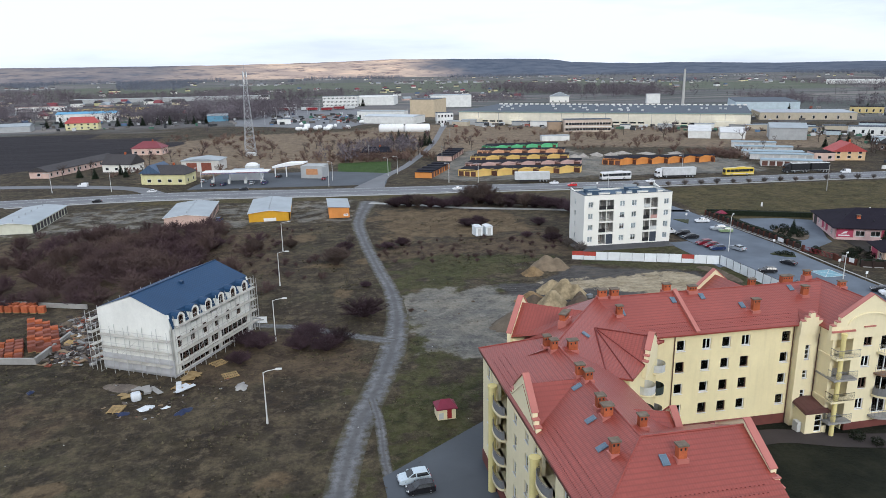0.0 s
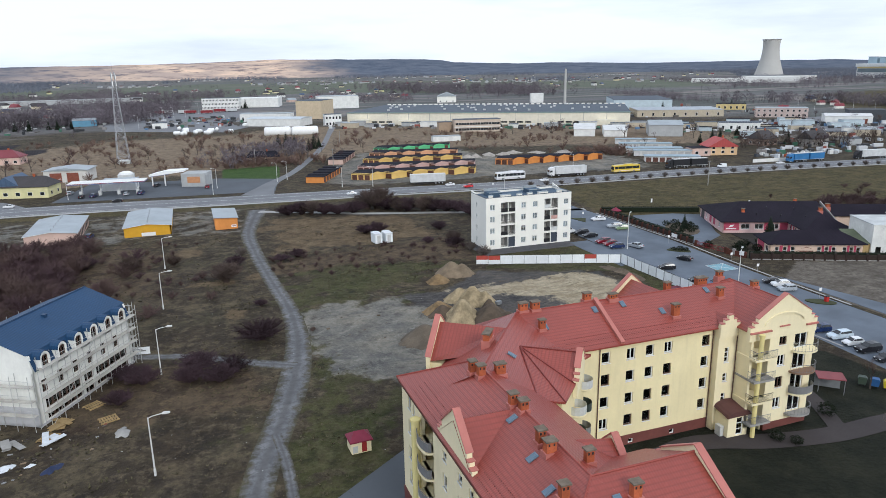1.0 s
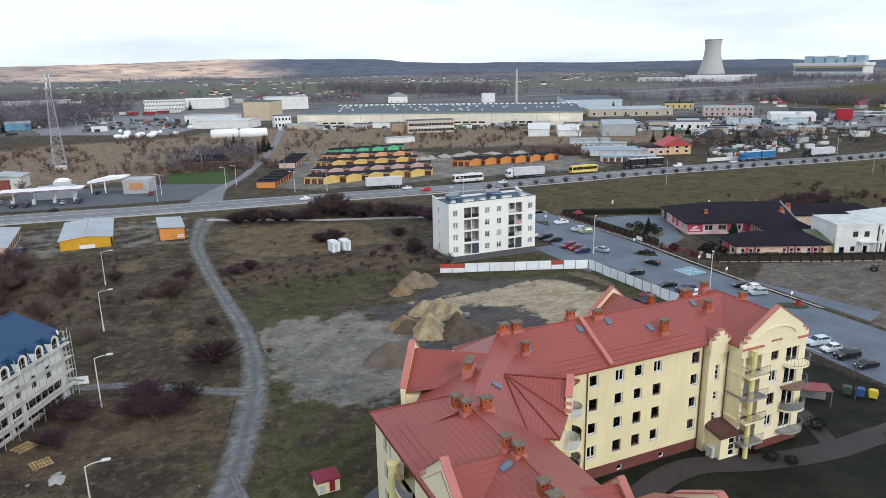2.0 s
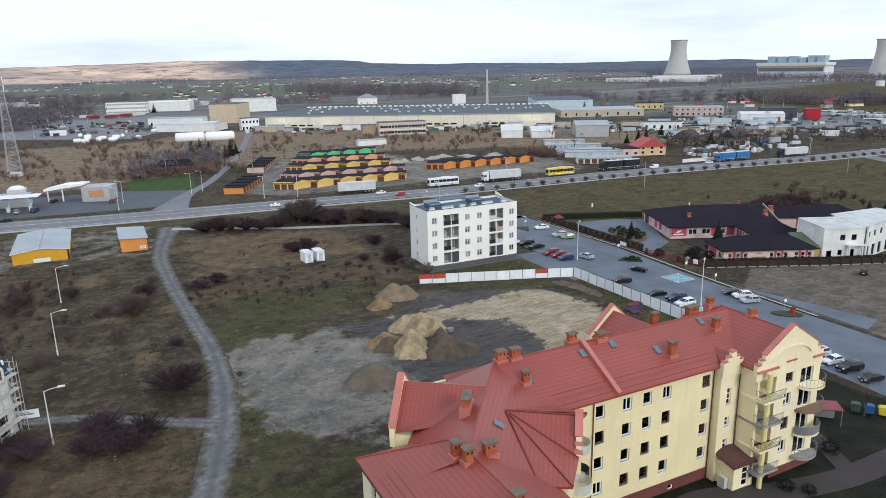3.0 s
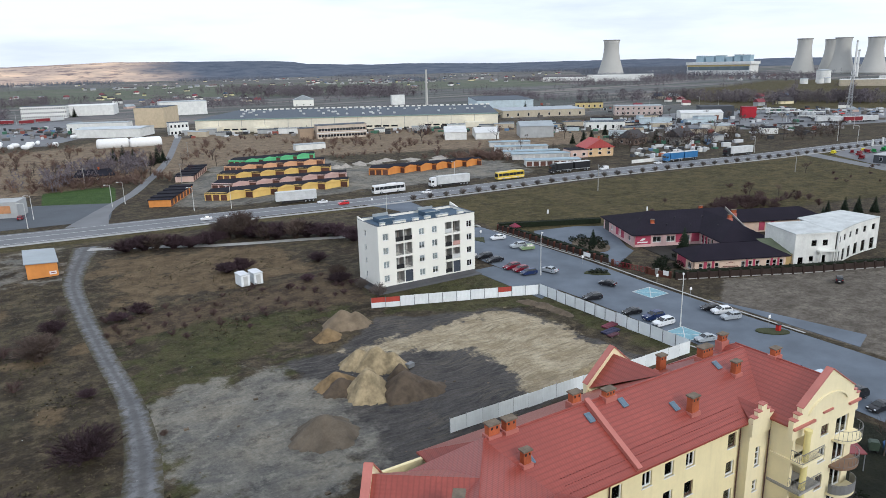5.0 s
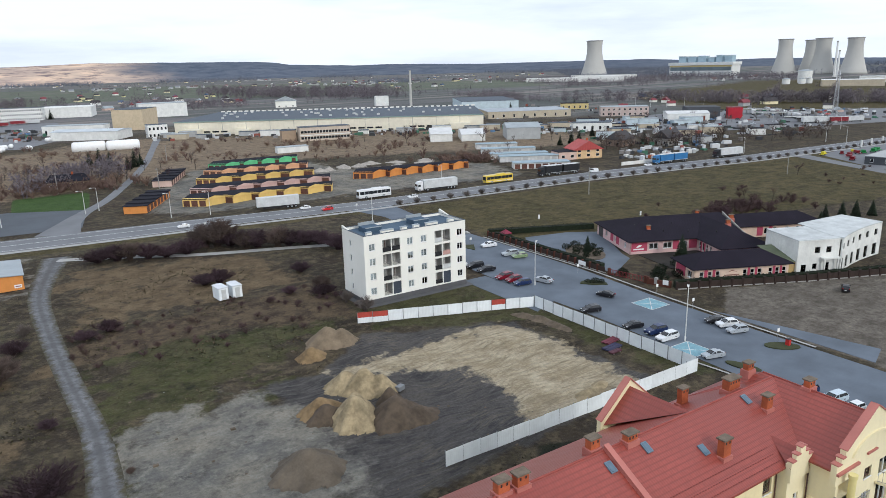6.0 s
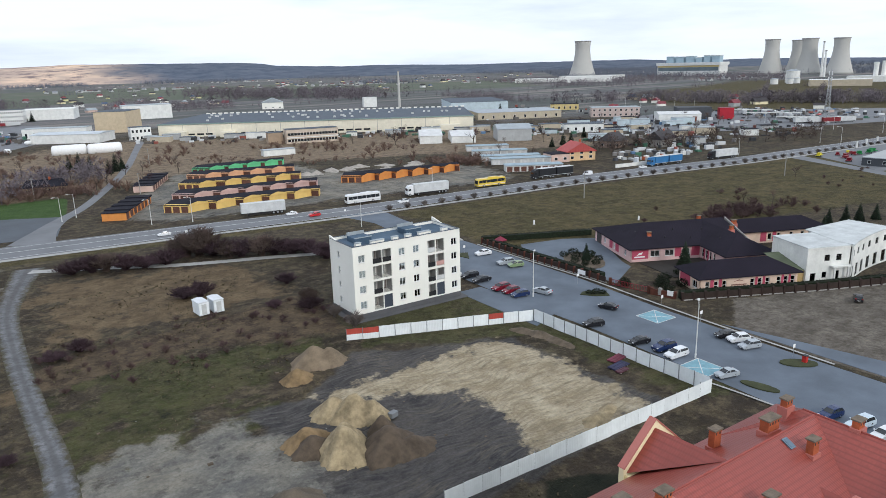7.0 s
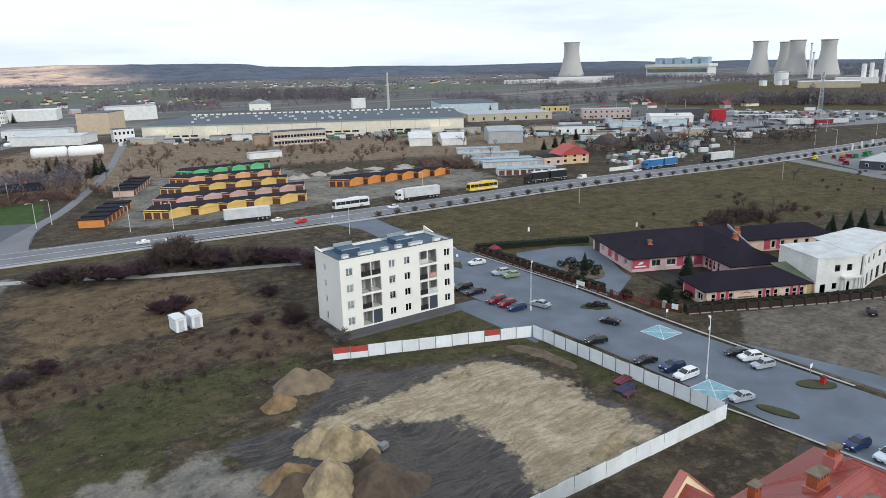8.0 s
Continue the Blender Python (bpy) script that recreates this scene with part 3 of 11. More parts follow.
ROAD_N = [(-420, 262), (-250, 264), (-104, 264.5), (-60, 266), (-30, 263.5), (0, 259), (30, 255.5), (60, 252.5), (100, 247.5), (150, 244.5), (195, 242.5), (235, 238.5), (290, 231), (345, 227.5), (420, 224), (520, 226), (700, 240)]
single("road", strip_mesh(ROAD_N, [14, 14, 14.5, 15, 15.5, 15.5, 15.5, 14, 12.5, 12.5, 13.5, 14, 13, 13, 13, 12, 12], 0.05, 3.0, 0.06), ASPHALT_OLD, "wide grey asphalt main road with faded markings", "road", kind="structure")


def shifted(line, d):
    pts = [Vector((p[0], p[1])) for p in line]
    out = []
    for i, p in enumerate(pts):
        t = (pts[min(i + 1, len(pts) - 1)] - pts[max(i - 1, 0)]).normalized()
        out.append((p.x - t.y * d, p.y + t.x * d))
    return out


for off, wd in ((0.0, 0.3), (-6.3, 0.25), (5.9, 0.25)):
    single("trim", strip_mesh(shifted(ROAD_N, off), [wd] * len(ROAD_N), 0.12 if abs(off) < 1 else 0.075, 3.0, 0, 3), LINE, "worn white line on the main road", "road marking", kind="structure")
single("pavement", strip_mesh(shifted(ROAD_N[2:], -9.0), [2.2] * (len(ROAD_N) - 2), 0.09, 3.0, 0, 3), KERB, "pale paved footway along the main road", "pavement", kind="structure")
single("pavement", strip_mesh([(18.5, 232.6), (34.7, 224), (46.1, 217), (67.8, 208.5), (80.1, 203.5), (100, 197), (114, 193)], [2.8] * 7, 0.05, 2.0, 0, 3), KERB, "pale footpath through the dead grass", "pavement", kind="structure")
# service road and side roads north of the main road
single("road", strip_mesh([(-300, 322), (-180, 311), (-125, 305), (-90, 297), (-66, 284), (-58, 272)], [7] * 6, 0.06, 3.0), ASPHALT_OLD, "narrow asphalt service road", "road", kind="structure")
single("road", strip_mesh([(21, 264), (25.4, 279), (31.0, 294), (37.8, 308), (52, 347), (69.6, 404), (90, 486), (106, 552)], [12, 7, 4.4, 3.6, 3.4, 3.4, 3.6, 5], 0.065, 3.0), ASPHALT_OLD, "lane from the main road to the factory gate", "road", kind="structure")
# the street past the white block, with its parking bays
single("road", strip_mesh([(109, 243), (110, 225), (108, 205), (105.5, 190), (104, 172), (103.5, 150), (103, 128), (102.5, 108), (102, 88), (101, 60), (100, 20)], [15, 9, 10, 16, 19, 19.5, 17, 17, 18, 19, 19], 0.05, 2.0), PAVER, "wide paved street with parking bays", "road", kind="structure")
single("pavement", Mesh().prism([(88, 134.5), (95.5, 137.5), (93.5, 158), (87.8, 158), (87.8, 150)], 0.0, 0.06), PAVER, "paved forecourt beside the white block", "pavement", kind="structure")
single("pavement", Mesh().prism([(113.2, 88), (119, 90), (116, 104), (113.2, 116)], 0.0, 0.05), PAVER, "paved verge of the street", "pavement", kind="structure")
single("pavement", Mesh().prism([(6.4, 30), (22, 30), (22, 80.0), (18.9, 77.9), (5.6, 68.4)], 0.0, 0.05), ASPHALT, "dark asphalt forecourt below the yellow house", "pavement", kind="structure")
single("pavement", Mesh().prism([(116.5, 142.5), (128, 148.8), (129.5, 152.5), (141.5, 171.5), (134, 176.5), (122, 179), (117.5, 172)], 0.0, 0.06), PAVER, "grey paved yard of the pink nursery school", "pavement", kind="structure")
for x0, x1, ya, yb in ((93.0, 98.0, 104.6, 109.4), (105.0, 109.8, 122.6, 127.4)):
    single("trim", Mesh().box(x0, ya, 0.0, x1, yb, 0.075), paint("turquoise_bay_paint", (0.20, 0.36, 0.42), 0.75, 0.2, 1, 6), "turquoise painted parking bay with white cross", "road marking", kind="structure")
    cross = Mesh()
    for a, c in (((x0, ya), (x1, yb)), ((x0, yb), (x1, ya)), ((x0, ya), (x1, ya)), ((x0, yb), (x1, yb)), ((x0, ya), (x0, yb)), ((x1, ya), (x1, yb))):
        d = (Vector(c) - Vector(a)).normalized() * 0.06
        cross.prism([(a[0] + d.y, a[1] - d.x), (c[0] + d.y, c[1] - d.x), (c[0] - d.y, c[1] + d.x), (a[0] - d.y, a[1] + d.x)], 0.076, 0.085)
    single("trim", cross, LINE, "white lines of the parking bay", "road marking", kind="structure")
GRASS = paint("short_grass", (0.052, 0.058, 0.026), 0.95, 0.3, 0.5, 5, bump=0.03)
for poly in ([(96.6 + 1.0 * math.cos(t) - 0.5 * math.sin(t), 98.4 + 2.6 * math.sin(t)) for t in np.linspace(0, 6.0, 14)], [(108.0 + 2.2 * math.cos(t), 99.4 + 1.7 * math.sin(t) - 1.2 * math.cos(t)) for t in np.linspace(0, 6.0, 14)], [(105.6, 141.8), (107.4, 139.2), (109.6, 137.9), (110.4, 139.4), (109.4, 141.8), (107.0, 142.6)], [(104.2, 176.5), (107, 181), (103, 183)]):
    single("kerb_bed", Mesh().prism(poly, 0.0, 0.22), GRASS, "small kerbed grass bed in the street", "grass bed", "grass beds", kind="structure")
single("kerb", strip_mesh([(111.6, 96), (112.2, 118), (113.2, 135), (114.0, 146), (113.8, 165), (113.6, 186)], [0.5] * 6, 0.16, 2.0, 0, 3), KERB, "pale concrete kerb along the street", "kerb", kind="structure")
single("kerb", strip_mesh([(93.6, 82), (92.6, 100), (91.4, 110), (90.8, 125), (90.2, 136)], [0.4] * 5, 0.16, 2.0, 0, 3), KERB, "pale concrete kerb along the street", "kerb", kind="structure")
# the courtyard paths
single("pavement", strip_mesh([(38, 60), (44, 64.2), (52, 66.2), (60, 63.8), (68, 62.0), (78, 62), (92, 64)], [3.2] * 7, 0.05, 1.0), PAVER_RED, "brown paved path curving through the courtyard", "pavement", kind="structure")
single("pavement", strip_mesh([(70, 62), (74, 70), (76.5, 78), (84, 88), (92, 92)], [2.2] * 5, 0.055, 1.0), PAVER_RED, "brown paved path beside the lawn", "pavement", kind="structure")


# ---- building helpers ----
def wall_with_openings(width, height, openings, thick=0.3, z0=0.0):
    """A wall in its own plane: x along it, z up, outside towards -y, its outer face at y = 0. openings: (x0, z0, x1, z1)."""
    us = sorted({0.0, width, *[v for o in openings for v in (o[0], o[2])]})
    vs = sorted({z0, height, *[v for o in openings for v in (o[1], o[3])]})
    m = Mesh()

    def solid(i, k):
        if not (0 <= i < len(us) - 1 and 0 <= k < len(vs) - 1):
            return False
        cu, cv = (us[i] + us[i + 1]) / 2, (vs[k] + vs[k + 1]) / 2
        return not any(o[0] < cu < o[2] and o[1] < cv < o[3] for o in openings)

    for i in range(len(us) - 1):
        for k in range(len(vs) - 1):
            if not solid(i, k):
                continue
            a, b_, c, d = us[i], us[i + 1], vs[k], vs[k + 1]
            m.face((a, 0, c), (b_, 0, c), (b_, 0, d), (a, 0, d))
            m.face((b_, thick, c), (a, thick, c), (a, thick, d), (b_, thick, d))
            if not solid(i + 1, k):
                m.face((b_, 0, c), (b_, thick, c), (b_, thick, d), (b_, 0, d))
            if not solid(i - 1, k):
                m.face((a, thick, c), (a, 0, c), (a, 0, d), (a, thick, d))
            if not solid(i, k + 1):
                m.face((a, 0, d), (b_, 0, d), (b_, thick, d), (a, thick, d))
            if not solid(i, k - 1):
                m.face((a, thick, c), (b_, thick, c), (b_, 0, c), (a, 0, c))
    return m


def facing(x, y, z, deg):
    """Places a wall whose outside looks to the compass bearing deg turned from -y: 0 looks to -y, 90 to +x, 180 to +y, -90 to -x."""
    return pose(x, y, z, 0, 0, deg)


PANES = {}


def window(parent, m, w, h, frame_mat=None, bars=(1, 0), sill=True, curtain=0.0, depth=0.12, glass=None):
    """A window in an opening whose lower left corner, on the wall's outer face, lies at m: frame with bars, pane, sill
    and, half drawn, a curtain that also stands for sky mirrored in the glass.
    """
    frame_mat = frame_mat or PVC
    key = (round(w, 2), round(h, 2), frame_mat.name, bars, round(depth, 2))
    if key not in PANES:
        f, t = Mesh(), 0.095
        y0, y1 = depth, depth + 0.07
        f.box(0, y0, 0, w, y1, t).box(0, y0, h - t, w, y1, h).box(0, y0, t, t, y1, h - t).box(w - t, y0, t, w, y1, h - t)
        for i in range(bars[0]):
            c = w * (i + 1) / (bars[0] + 1)
            f.box(c - 0.045, y0, t, c + 0.045, y1, h - t)
        for i in range(bars[1]):
            c = h * (i + 1) / (bars[1] + 1)
            f.box(t, y0 + 0.005, c - 0.035, w - t, y1 - 0.005, c + 0.035)
        p = Mesh().box(t * 0.6, y0 + 0.025, t * 0.6, w - t * 0.6, y0 + 0.04, h - t * 0.6)
        s = Mesh().box(-0.06, -0.07, -0.06, w + 0.06, depth, 0.0)
        PANES[key] = (f.data("window_frame", frame_mat), p.data("pane", GLASS), s.data("window_sill", PVC))
    fd, pd, sd = PANES[key]
    win = part("window", fd, None, parent)
    win.matrix_basis = m
    pane = part("pane", pd, None, win)
    pane.visible_shadow = False
    if sill:
        part("window_sill", sd, None, win)
    if curtain:
        ck = ("curtain", round(w, 2), round(h, 2), round(curtain, 1), round(depth, 2))
        if ck not in PANES:
            PANES[ck] = Mesh().box(0.05, depth + 0.075, h * (1 - curtain) + 0.02, w - 0.05, depth + 0.09, h - 0.02).data("blind", CURTAIN)
        part("blind", PANES[ck], None, win, "pale sheet behind the pane, blind and painted sky reflection")
    return win


def hip_roof(x0, x1, y0, y1, ze, zr, axis, hip0, hip1, thick=0.18):
    """A pitched roof over a rectangle as top faces with a thin eaves edge. axis: the ridge's direction. hip0, hip1: how far the ridge stops short of the ends (0: gable)."""
    m = Mesh()
    if axis == "x":
        r0, r1 = (x0 + hip0, (y0 + y1) / 2, zr), (x1 - hip1, (y0 + y1) / 2, zr)
    else:
        r0, r1 = ((x0 + x1) / 2, y0 + hip0, zr), ((x0 + x1) / 2, y1 - hip1, zr)
    a, b_, c, d = (x0, y0, ze), (x1, y0, ze), (x1, y1, ze), (x0, y1, ze)
    if axis == "x":
        m.face(a, b_, r1, r0).face(c, d, r0, r1).face(b_, c, r1).face(d, a, r0)
    else:
        m.face(b_, c, r1, r0).face(d, a, r0, r1).face(a, b_, r0).face(c, d, r1)
    lo = [(p[0], p[1], ze - thick) for p in (a, b_, c, d)]
    for p, q, pl, ql in ((a, b_, lo[0], lo[1]), (b_, c, lo[1], lo[2]), (c, d, lo[2], lo[3]), (d, a, lo[3], lo[0])):
        m.face(pl, ql, q, p)
    m.face(lo[3], lo[2], lo[1], lo[0])
    return m


def roof_pair(parent, x0, x1, y0, y1, ze, zr, axis, hip0, hip1, mat_long, mat_end, m=None, thick=0.18):
    """A hip roof as two parts, so that tiles run down every slope."""
    full = hip_roof(x0, x1, y0, y1, ze, zr, axis, hip0, hip1, thick)
    longm, endm = Mesh(), Mesh()
    for i, f_ in enumerate(full.f):
        dst = endm if i in (2, 3) else longm
        dst.face(*[full.v[k] for k in f_])
    obs = [part("roof", longm, mat_long, parent)]
    if hip0 or hip1:
        obs.append(part("roof", endm, mat_end, parent))
    else:
        obs[0].data.materials[0] = mat_long
    if m:
        for o in obs:
            o.matrix_basis = m
    return obs


def parapet_gable(parent, m, half, z_eave, z_top, thick=0.45, steps=True, wall=None, coping=None):
    """A shaped gable wall with stepped shoulders and a metal coping. m: the gable's middle at ground level, its face towards -y."""
    wall, coping = wall or CREAM_LIGHT, coping or COPING
    prof = [(-half, z_eave - 1.2), (half, z_eave - 1.2), (half, z_eave + 0.55)]
    if steps:
        prof += [(half - 0.55, z_eave + 0.55), (half - 0.55, z_eave + 1.0), (half - 1.05, z_eave + 1.0), (half - 1.05, z_eave + 1.5)]
    prof += [(0.0, z_top)]
    if steps:
        prof += [(-half + 1.05, z_eave + 1.5), (-half + 1.05, z_eave + 1.0), (-half + 0.55, z_eave + 1.0), (-half + 0.55, z_eave + 0.55)]
    prof += [(-half, z_eave + 0.55)]
    g = part("gable", Mesh().extrude(prof, 0, thick), wall, parent)
    g.matrix_basis = m
    top = prof[2:]
    for (ax, az), (bx, bz) in zip(top, top[1:]):
        if abs(ax - bx) < 0.01:
            continue
        d = Vector((bx - ax, bz - az)).normalized()
        n = Vector((d.y, -d.x)) * -1
        if n.y < 0:
            n = -n
        q = [(ax, az), (bx, bz), (bx + n.x * 0.09, bz + n.y * 0.09), (ax + n.x * 0.09, az + n.y * 0.09)]
        if q[0][0] > q[1][0]:
            q = [q[1], q[0], q[3], q[2]]
        part("coping", Mesh().extrude(q, -0.1, thick + 0.1), coping, g, "pink sheet-metal coping")
    return g


def chimney(parent, x, y, z, w, d, h, rot=0.0):
    """A brick stack with vent holes under a mossy concrete cap and a flashing at its foot."""
    w, d, h = w * 0.9, d * 0.9, h * 0.8
    c = part("chimney", Mesh().box(-w / 2, -d / 2, -1.2, w / 2, d / 2, h), BRICK, parent, "orange brick chimney with a concrete cap")
    c.matrix_basis = pose(x, y, z, 0, 0, rot)
    part("chimney_cap", Mesh().box(-w / 2 - 0.1, -d / 2 - 0.1, h, w / 2 + 0.1, d / 2 + 0.1, h + 0.12), CAPSTONE, c)
    part("flashing", Mesh().box(-w / 2 - 0.14, -d / 2 - 0.14, -1.0, w / 2 + 0.14, d / 2 + 0.14, 0.12), COPING, c)
    k = max(2, int(w / 0.32))
    for i in range(k):
        u = -w / 2 + w * (i + 0.5) / k
        part("vent", Mesh().box(u - 0.07, -d / 2 - 0.012, h - 0.34, u + 0.07, -d / 2 + 0.02, h - 0.14), BLACK, c)
    return c


def skylight(parent, m):
    f = part("skylight", Mesh().box(-0.30, -0.46, 0, 0.30, 0.46, 0.10), paint("blue_grey_skylight_frame", (0.13, 0.18, 0.23), 0.4, 0.1, 2, 9), parent, "roof window in a blue-grey frame")
    f.matrix_basis = m
    part("pane", Mesh().box(-0.22, -0.37, 0.10, 0.22, 0.37, 0.115), paint("skylight_glass", (0.10, 0.15, 0.20), 0.12, 0.1, 1, 4, spec=0.6), f)
    return f


def railing_bars(w, h, step=0.14):
    m = Mesh().box(0, -0.02, h - 0.05, w, 0.02, h).box(0, -0.015, 0.06, w, 0.015, 0.09)
    n = int(w / step)
    for i in range(n + 1):
        u = min(w - 0.01, 0.01 + i * w / n)
        m.box(u - 0.009, -0.009, 0.06, u + 0.009, 0.009, h - 0.04)
    return m


def door_panel(parent, m, w, h, mat, label=""):
    """A plain garage or house door with shallow ribs, set into its wall."""
    d = Mesh().box(0, 0.02, 0, w, 0.08, h)
    k = max(2, int(h / 0.5))
    for i in range(k):
        d.box(0.04, 0.0, h * i / k + 0.03, w - 0.04, 0.03, h * (i + 1) / k - 0.03)
    o = part("door", d, mat, parent, label)
    o.matrix_basis = m
    return o


# ---- the large yellow apartment house with red roofs ----
house = thing("apartment_house", None, "large cream apartment house with red tiled roofs and brick chimneys", "apartment house")
ZE, ZR = 13.8, 17.0
TAN = (ZR - ZE) / 6.0
U = Vector((9.5, 12.4)).normalized()
DIAG = math.degrees(math.atan2(U.y, U.x))
rnd = random.Random(5)


def diag(s, d, z=0.0, turn=0.0):
    """A place on the corner wing: s along its ridge, d out of it towards the courtyard."""
    return pose(23 + U.x * s + U.y * d, 62 + U.y * s - U.x * d, z, 0, 0, DIAG + turn)


FLOORS = (11.45, 8.75, 5.95, 3.2)
# courtyard wall of the far wing
cols = (40.55, 43.85, 46.4, 48.95, 54.3)
ox, oy = 30.0, 69.1
opens = [(c - ox, z, c - ox + 1.1, z + 1.35) for c in cols for z in FLOORS] + [(44.6 - ox, 0.75, 45.3 - ox, 1.35), (50.4 - ox, 0.75, 51.1 - ox, 1.35)]
wl_ = part("wall", wall_with_openings(28.4, ZE - 0.1, [(a, z + 0.0, c, d) for a, z, c, d in opens if z > 1.5], z0=1.9), CREAM, house)
wl_.matrix_basis = pose(ox, oy, 0)
pl = part("plinth", wall_with_openings(28.4, 1.9, [o for o in opens if o[1] < 1.5], 0.36), BROWN_PLINTH, house, "brown rendered plinth")
pl.matrix_basis = pose(ox, oy - 0.06, 0)
for a, z, c, d in opens:
    if z > 1.5:
        window(house, pose(ox + a, oy, z), c - a, d - z, PVC if rnd.random() < 0.85 else BROWN_FRAME, (0, 0) if rnd.random() < 0.85 else (1, 0), True, rnd.choice((0, 0.5, 0.9, 0.7, 0, 0.9)), 0.14)
    else:
        window(house, pose(ox + a, oy - 0.06, z), c - a, d - z, PVC, (0, 0), False, 0.9)
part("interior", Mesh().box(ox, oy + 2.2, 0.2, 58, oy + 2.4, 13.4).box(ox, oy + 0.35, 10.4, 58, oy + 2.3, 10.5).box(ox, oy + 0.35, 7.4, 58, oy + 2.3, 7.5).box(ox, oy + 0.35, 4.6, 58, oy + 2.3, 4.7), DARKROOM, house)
for px in (40.2, 55.75, 58.45):
    part("downpipe", Mesh().tube((px, oy - 0.12 if px < 57 else 68.0, 0.6), (px, oy - 0.12 if px < 57 else 68.0, ZE), 0.06, n=8), DOWNPIPE, house)
# remaining outer walls
part("wall", Mesh().box(26, 79.4, 0, 68.1, 79.7, ZE - 0.1), CREAM, house)
part("wall", Mesh().box(67.8, 66.2, 0, 68.1, 79.4, ZE - 0.1), CREAM, house)
part("wall", Mesh().box(28.3, 37.9, 0, 28.6, 62, ZE - 0.1), CREAM, house)
part("wall", Mesh().box(17.7, 37.6, 0, 32.0, 37.9, ZE - 0.1).box(31.7, 37.9, 0, 32.0, 48.9, ZE - 0.1).box(28.6, 48.7, 0, 31.7, 49.0, ZE - 0.1), CREAM, house)
part("wall", Mesh().box(17.7, 69.3, 0, 24, 69.6, ZE - 0.1), CREAM, house)
dw = part("wall", Mesh().box(-1.5, 5.6, 0, 16, 5.9, ZE - 0.1).box(-1.5, -5.9, 0, 6.0, -5.6, ZE - 0.1), CREAM, house)
dw.matrix_basis = diag(0, 0)

# west front of the near wing: origin at its north corner, running south
wx, wy = 17.4, 69.6
W = lambda y: wy - y  # noqa: E731
logs = [(63.3, 60.0), (49.3, 46.0)]
wins = [67.6, 66.0, 57.6, 54.0, 51.6, 44.2, 41.0]
opens = []
for z in FLOORS:
    opens += [(W(y), z, W(y) + (0.55 if y == 66.0 else 0.95), z + 1.4) for y in wins]
    opens += [(W(a), z - 0.85, W(c), z + 1.45) for a, c in logs]
ww = part("wall", wall_with_openings(32.0, ZE - 0.1, opens, 0.32, 1.5), CREAM_LIGHT, house)
ww.matrix_basis = facing(wx, wy, 0, -90)
part("plinth", Mesh().box(wx - 0.08, 37.6, 0, wx + 0.3, wy + 0.06, 1.5), BROWN_PLINTH, house)
for z in FLOORS:
    for y in wins:
        window(house, facing(wx, y, z, -90), 0.55 if y == 66.0 else 0.95, 1.4, PVC, (0, 0), True, rnd.choice((0, 0, 0.5)))
    for a, c in logs:
        window(house, facing(wx + 1.5, a - 1.0, z - 0.8, -90), 1.9, 2.1, PVC, (1, 0), False, 0.9)
        w_ = a - c
        bal = part("balcony", Mesh().prism([(0, 0.0)] + [(w_ / 2 - w_ / 2 * math.cos(t), -0.9 * math.sin(t) ** 0.6) for t in np.linspace(0.12, math.pi - 0.12, 11)] + [(w_, 0.0), (w_, 1.5), (0, 1.5)], -0.2, 0.0), CREAM_LIGHT, house)
        bal.matrix_basis = facing(wx, a, z - 0.85, -90)
        rl = Mesh()
        arc = [(w_ / 2 - w_ / 2 * math.cos(t), -0.9 * math.sin(t) ** 0.6 + 0.05) for t in np.linspace(0.12, math.pi - 0.12, 11)]
        for p, q in zip(arc, arc[1:]):
            rl.tube((*p, 1.0), (*q, 1.0), 0.025, n=4).face((*p, 0.06), (*q, 0.06), (*q, 0.92), (*p, 0.92))
        part("railing", rl, RAIL, bal, "dark curved balcony railing")
part("interior", Mesh().box(wx + 1.8, 37.9, 0.2, wx + 2.0, wy - 0.3, 13.4).box(wx + 0.33, 37.9, 10.0, wx + 1.8, wy - 0.3, 10.1).box(wx + 0.33, 37.9, 7.2, wx + 1.8, wy - 0.3, 7.3).box(wx + 0.33, 37.9, 4.4, wx + 1.8, wy - 0.3, 4.5), CREAM_LIGHT, house)
for y in (63.5, 49.6):
    c = part("column", Mesh().lathe([(0.42, 0.0), (0.42, 12.1), (0.5, 12.1), (0.5, 12.35)], 16), YELLOW_COL, house, "round yellow column beside the balconies", smooth=False)
    c.matrix_basis = pose(wx - 0.55, y, 0)
part("fascia", Mesh().box(wx - 0.35, 37.4, ZE - 0.42, wx, wy + 0.3, ZE - 0.2), DOWNPIPE, house)

# roofs
roof_pair(house, 17.0, 29.0, 37.3, 70.0, ZE, ZR, "y", 6.0, 6.0, RED_ROOF_Y, RED_ROOF_X)
roof_pair(house, 23.0, 31.9, 37.3, 49.3, ZE, ZR - 0.01, "x", 0.02, 0, RED_ROOF_X, RED_ROOF_Y)
dr = part("roof", Mesh().face((-1, -6, ZE), (16, -6, ZE), (16, 0, ZR - 0.02), (-1, 0, ZR - 0.02)).face((16, 6, ZE), (-1, 6, ZE), (-1, 0, ZR - 0.02), (16, 0, ZR - 0.02)), RED_ROOF_D, house)
dr.matrix_basis = diag(0, 0)
roof_pair(house, 30.0, 66.0, 68.4, 80.4, ZE, ZR, "x", 2.5, 3.0, RED_ROOF_X, RED_ROOF_Y)
roof_pair(house, 58.2, 68.4, 66.1, 80.4, ZE, ZR + 0.02, "y", 0, 5.0, RED_ROOF_Y, RED_ROOF_X)
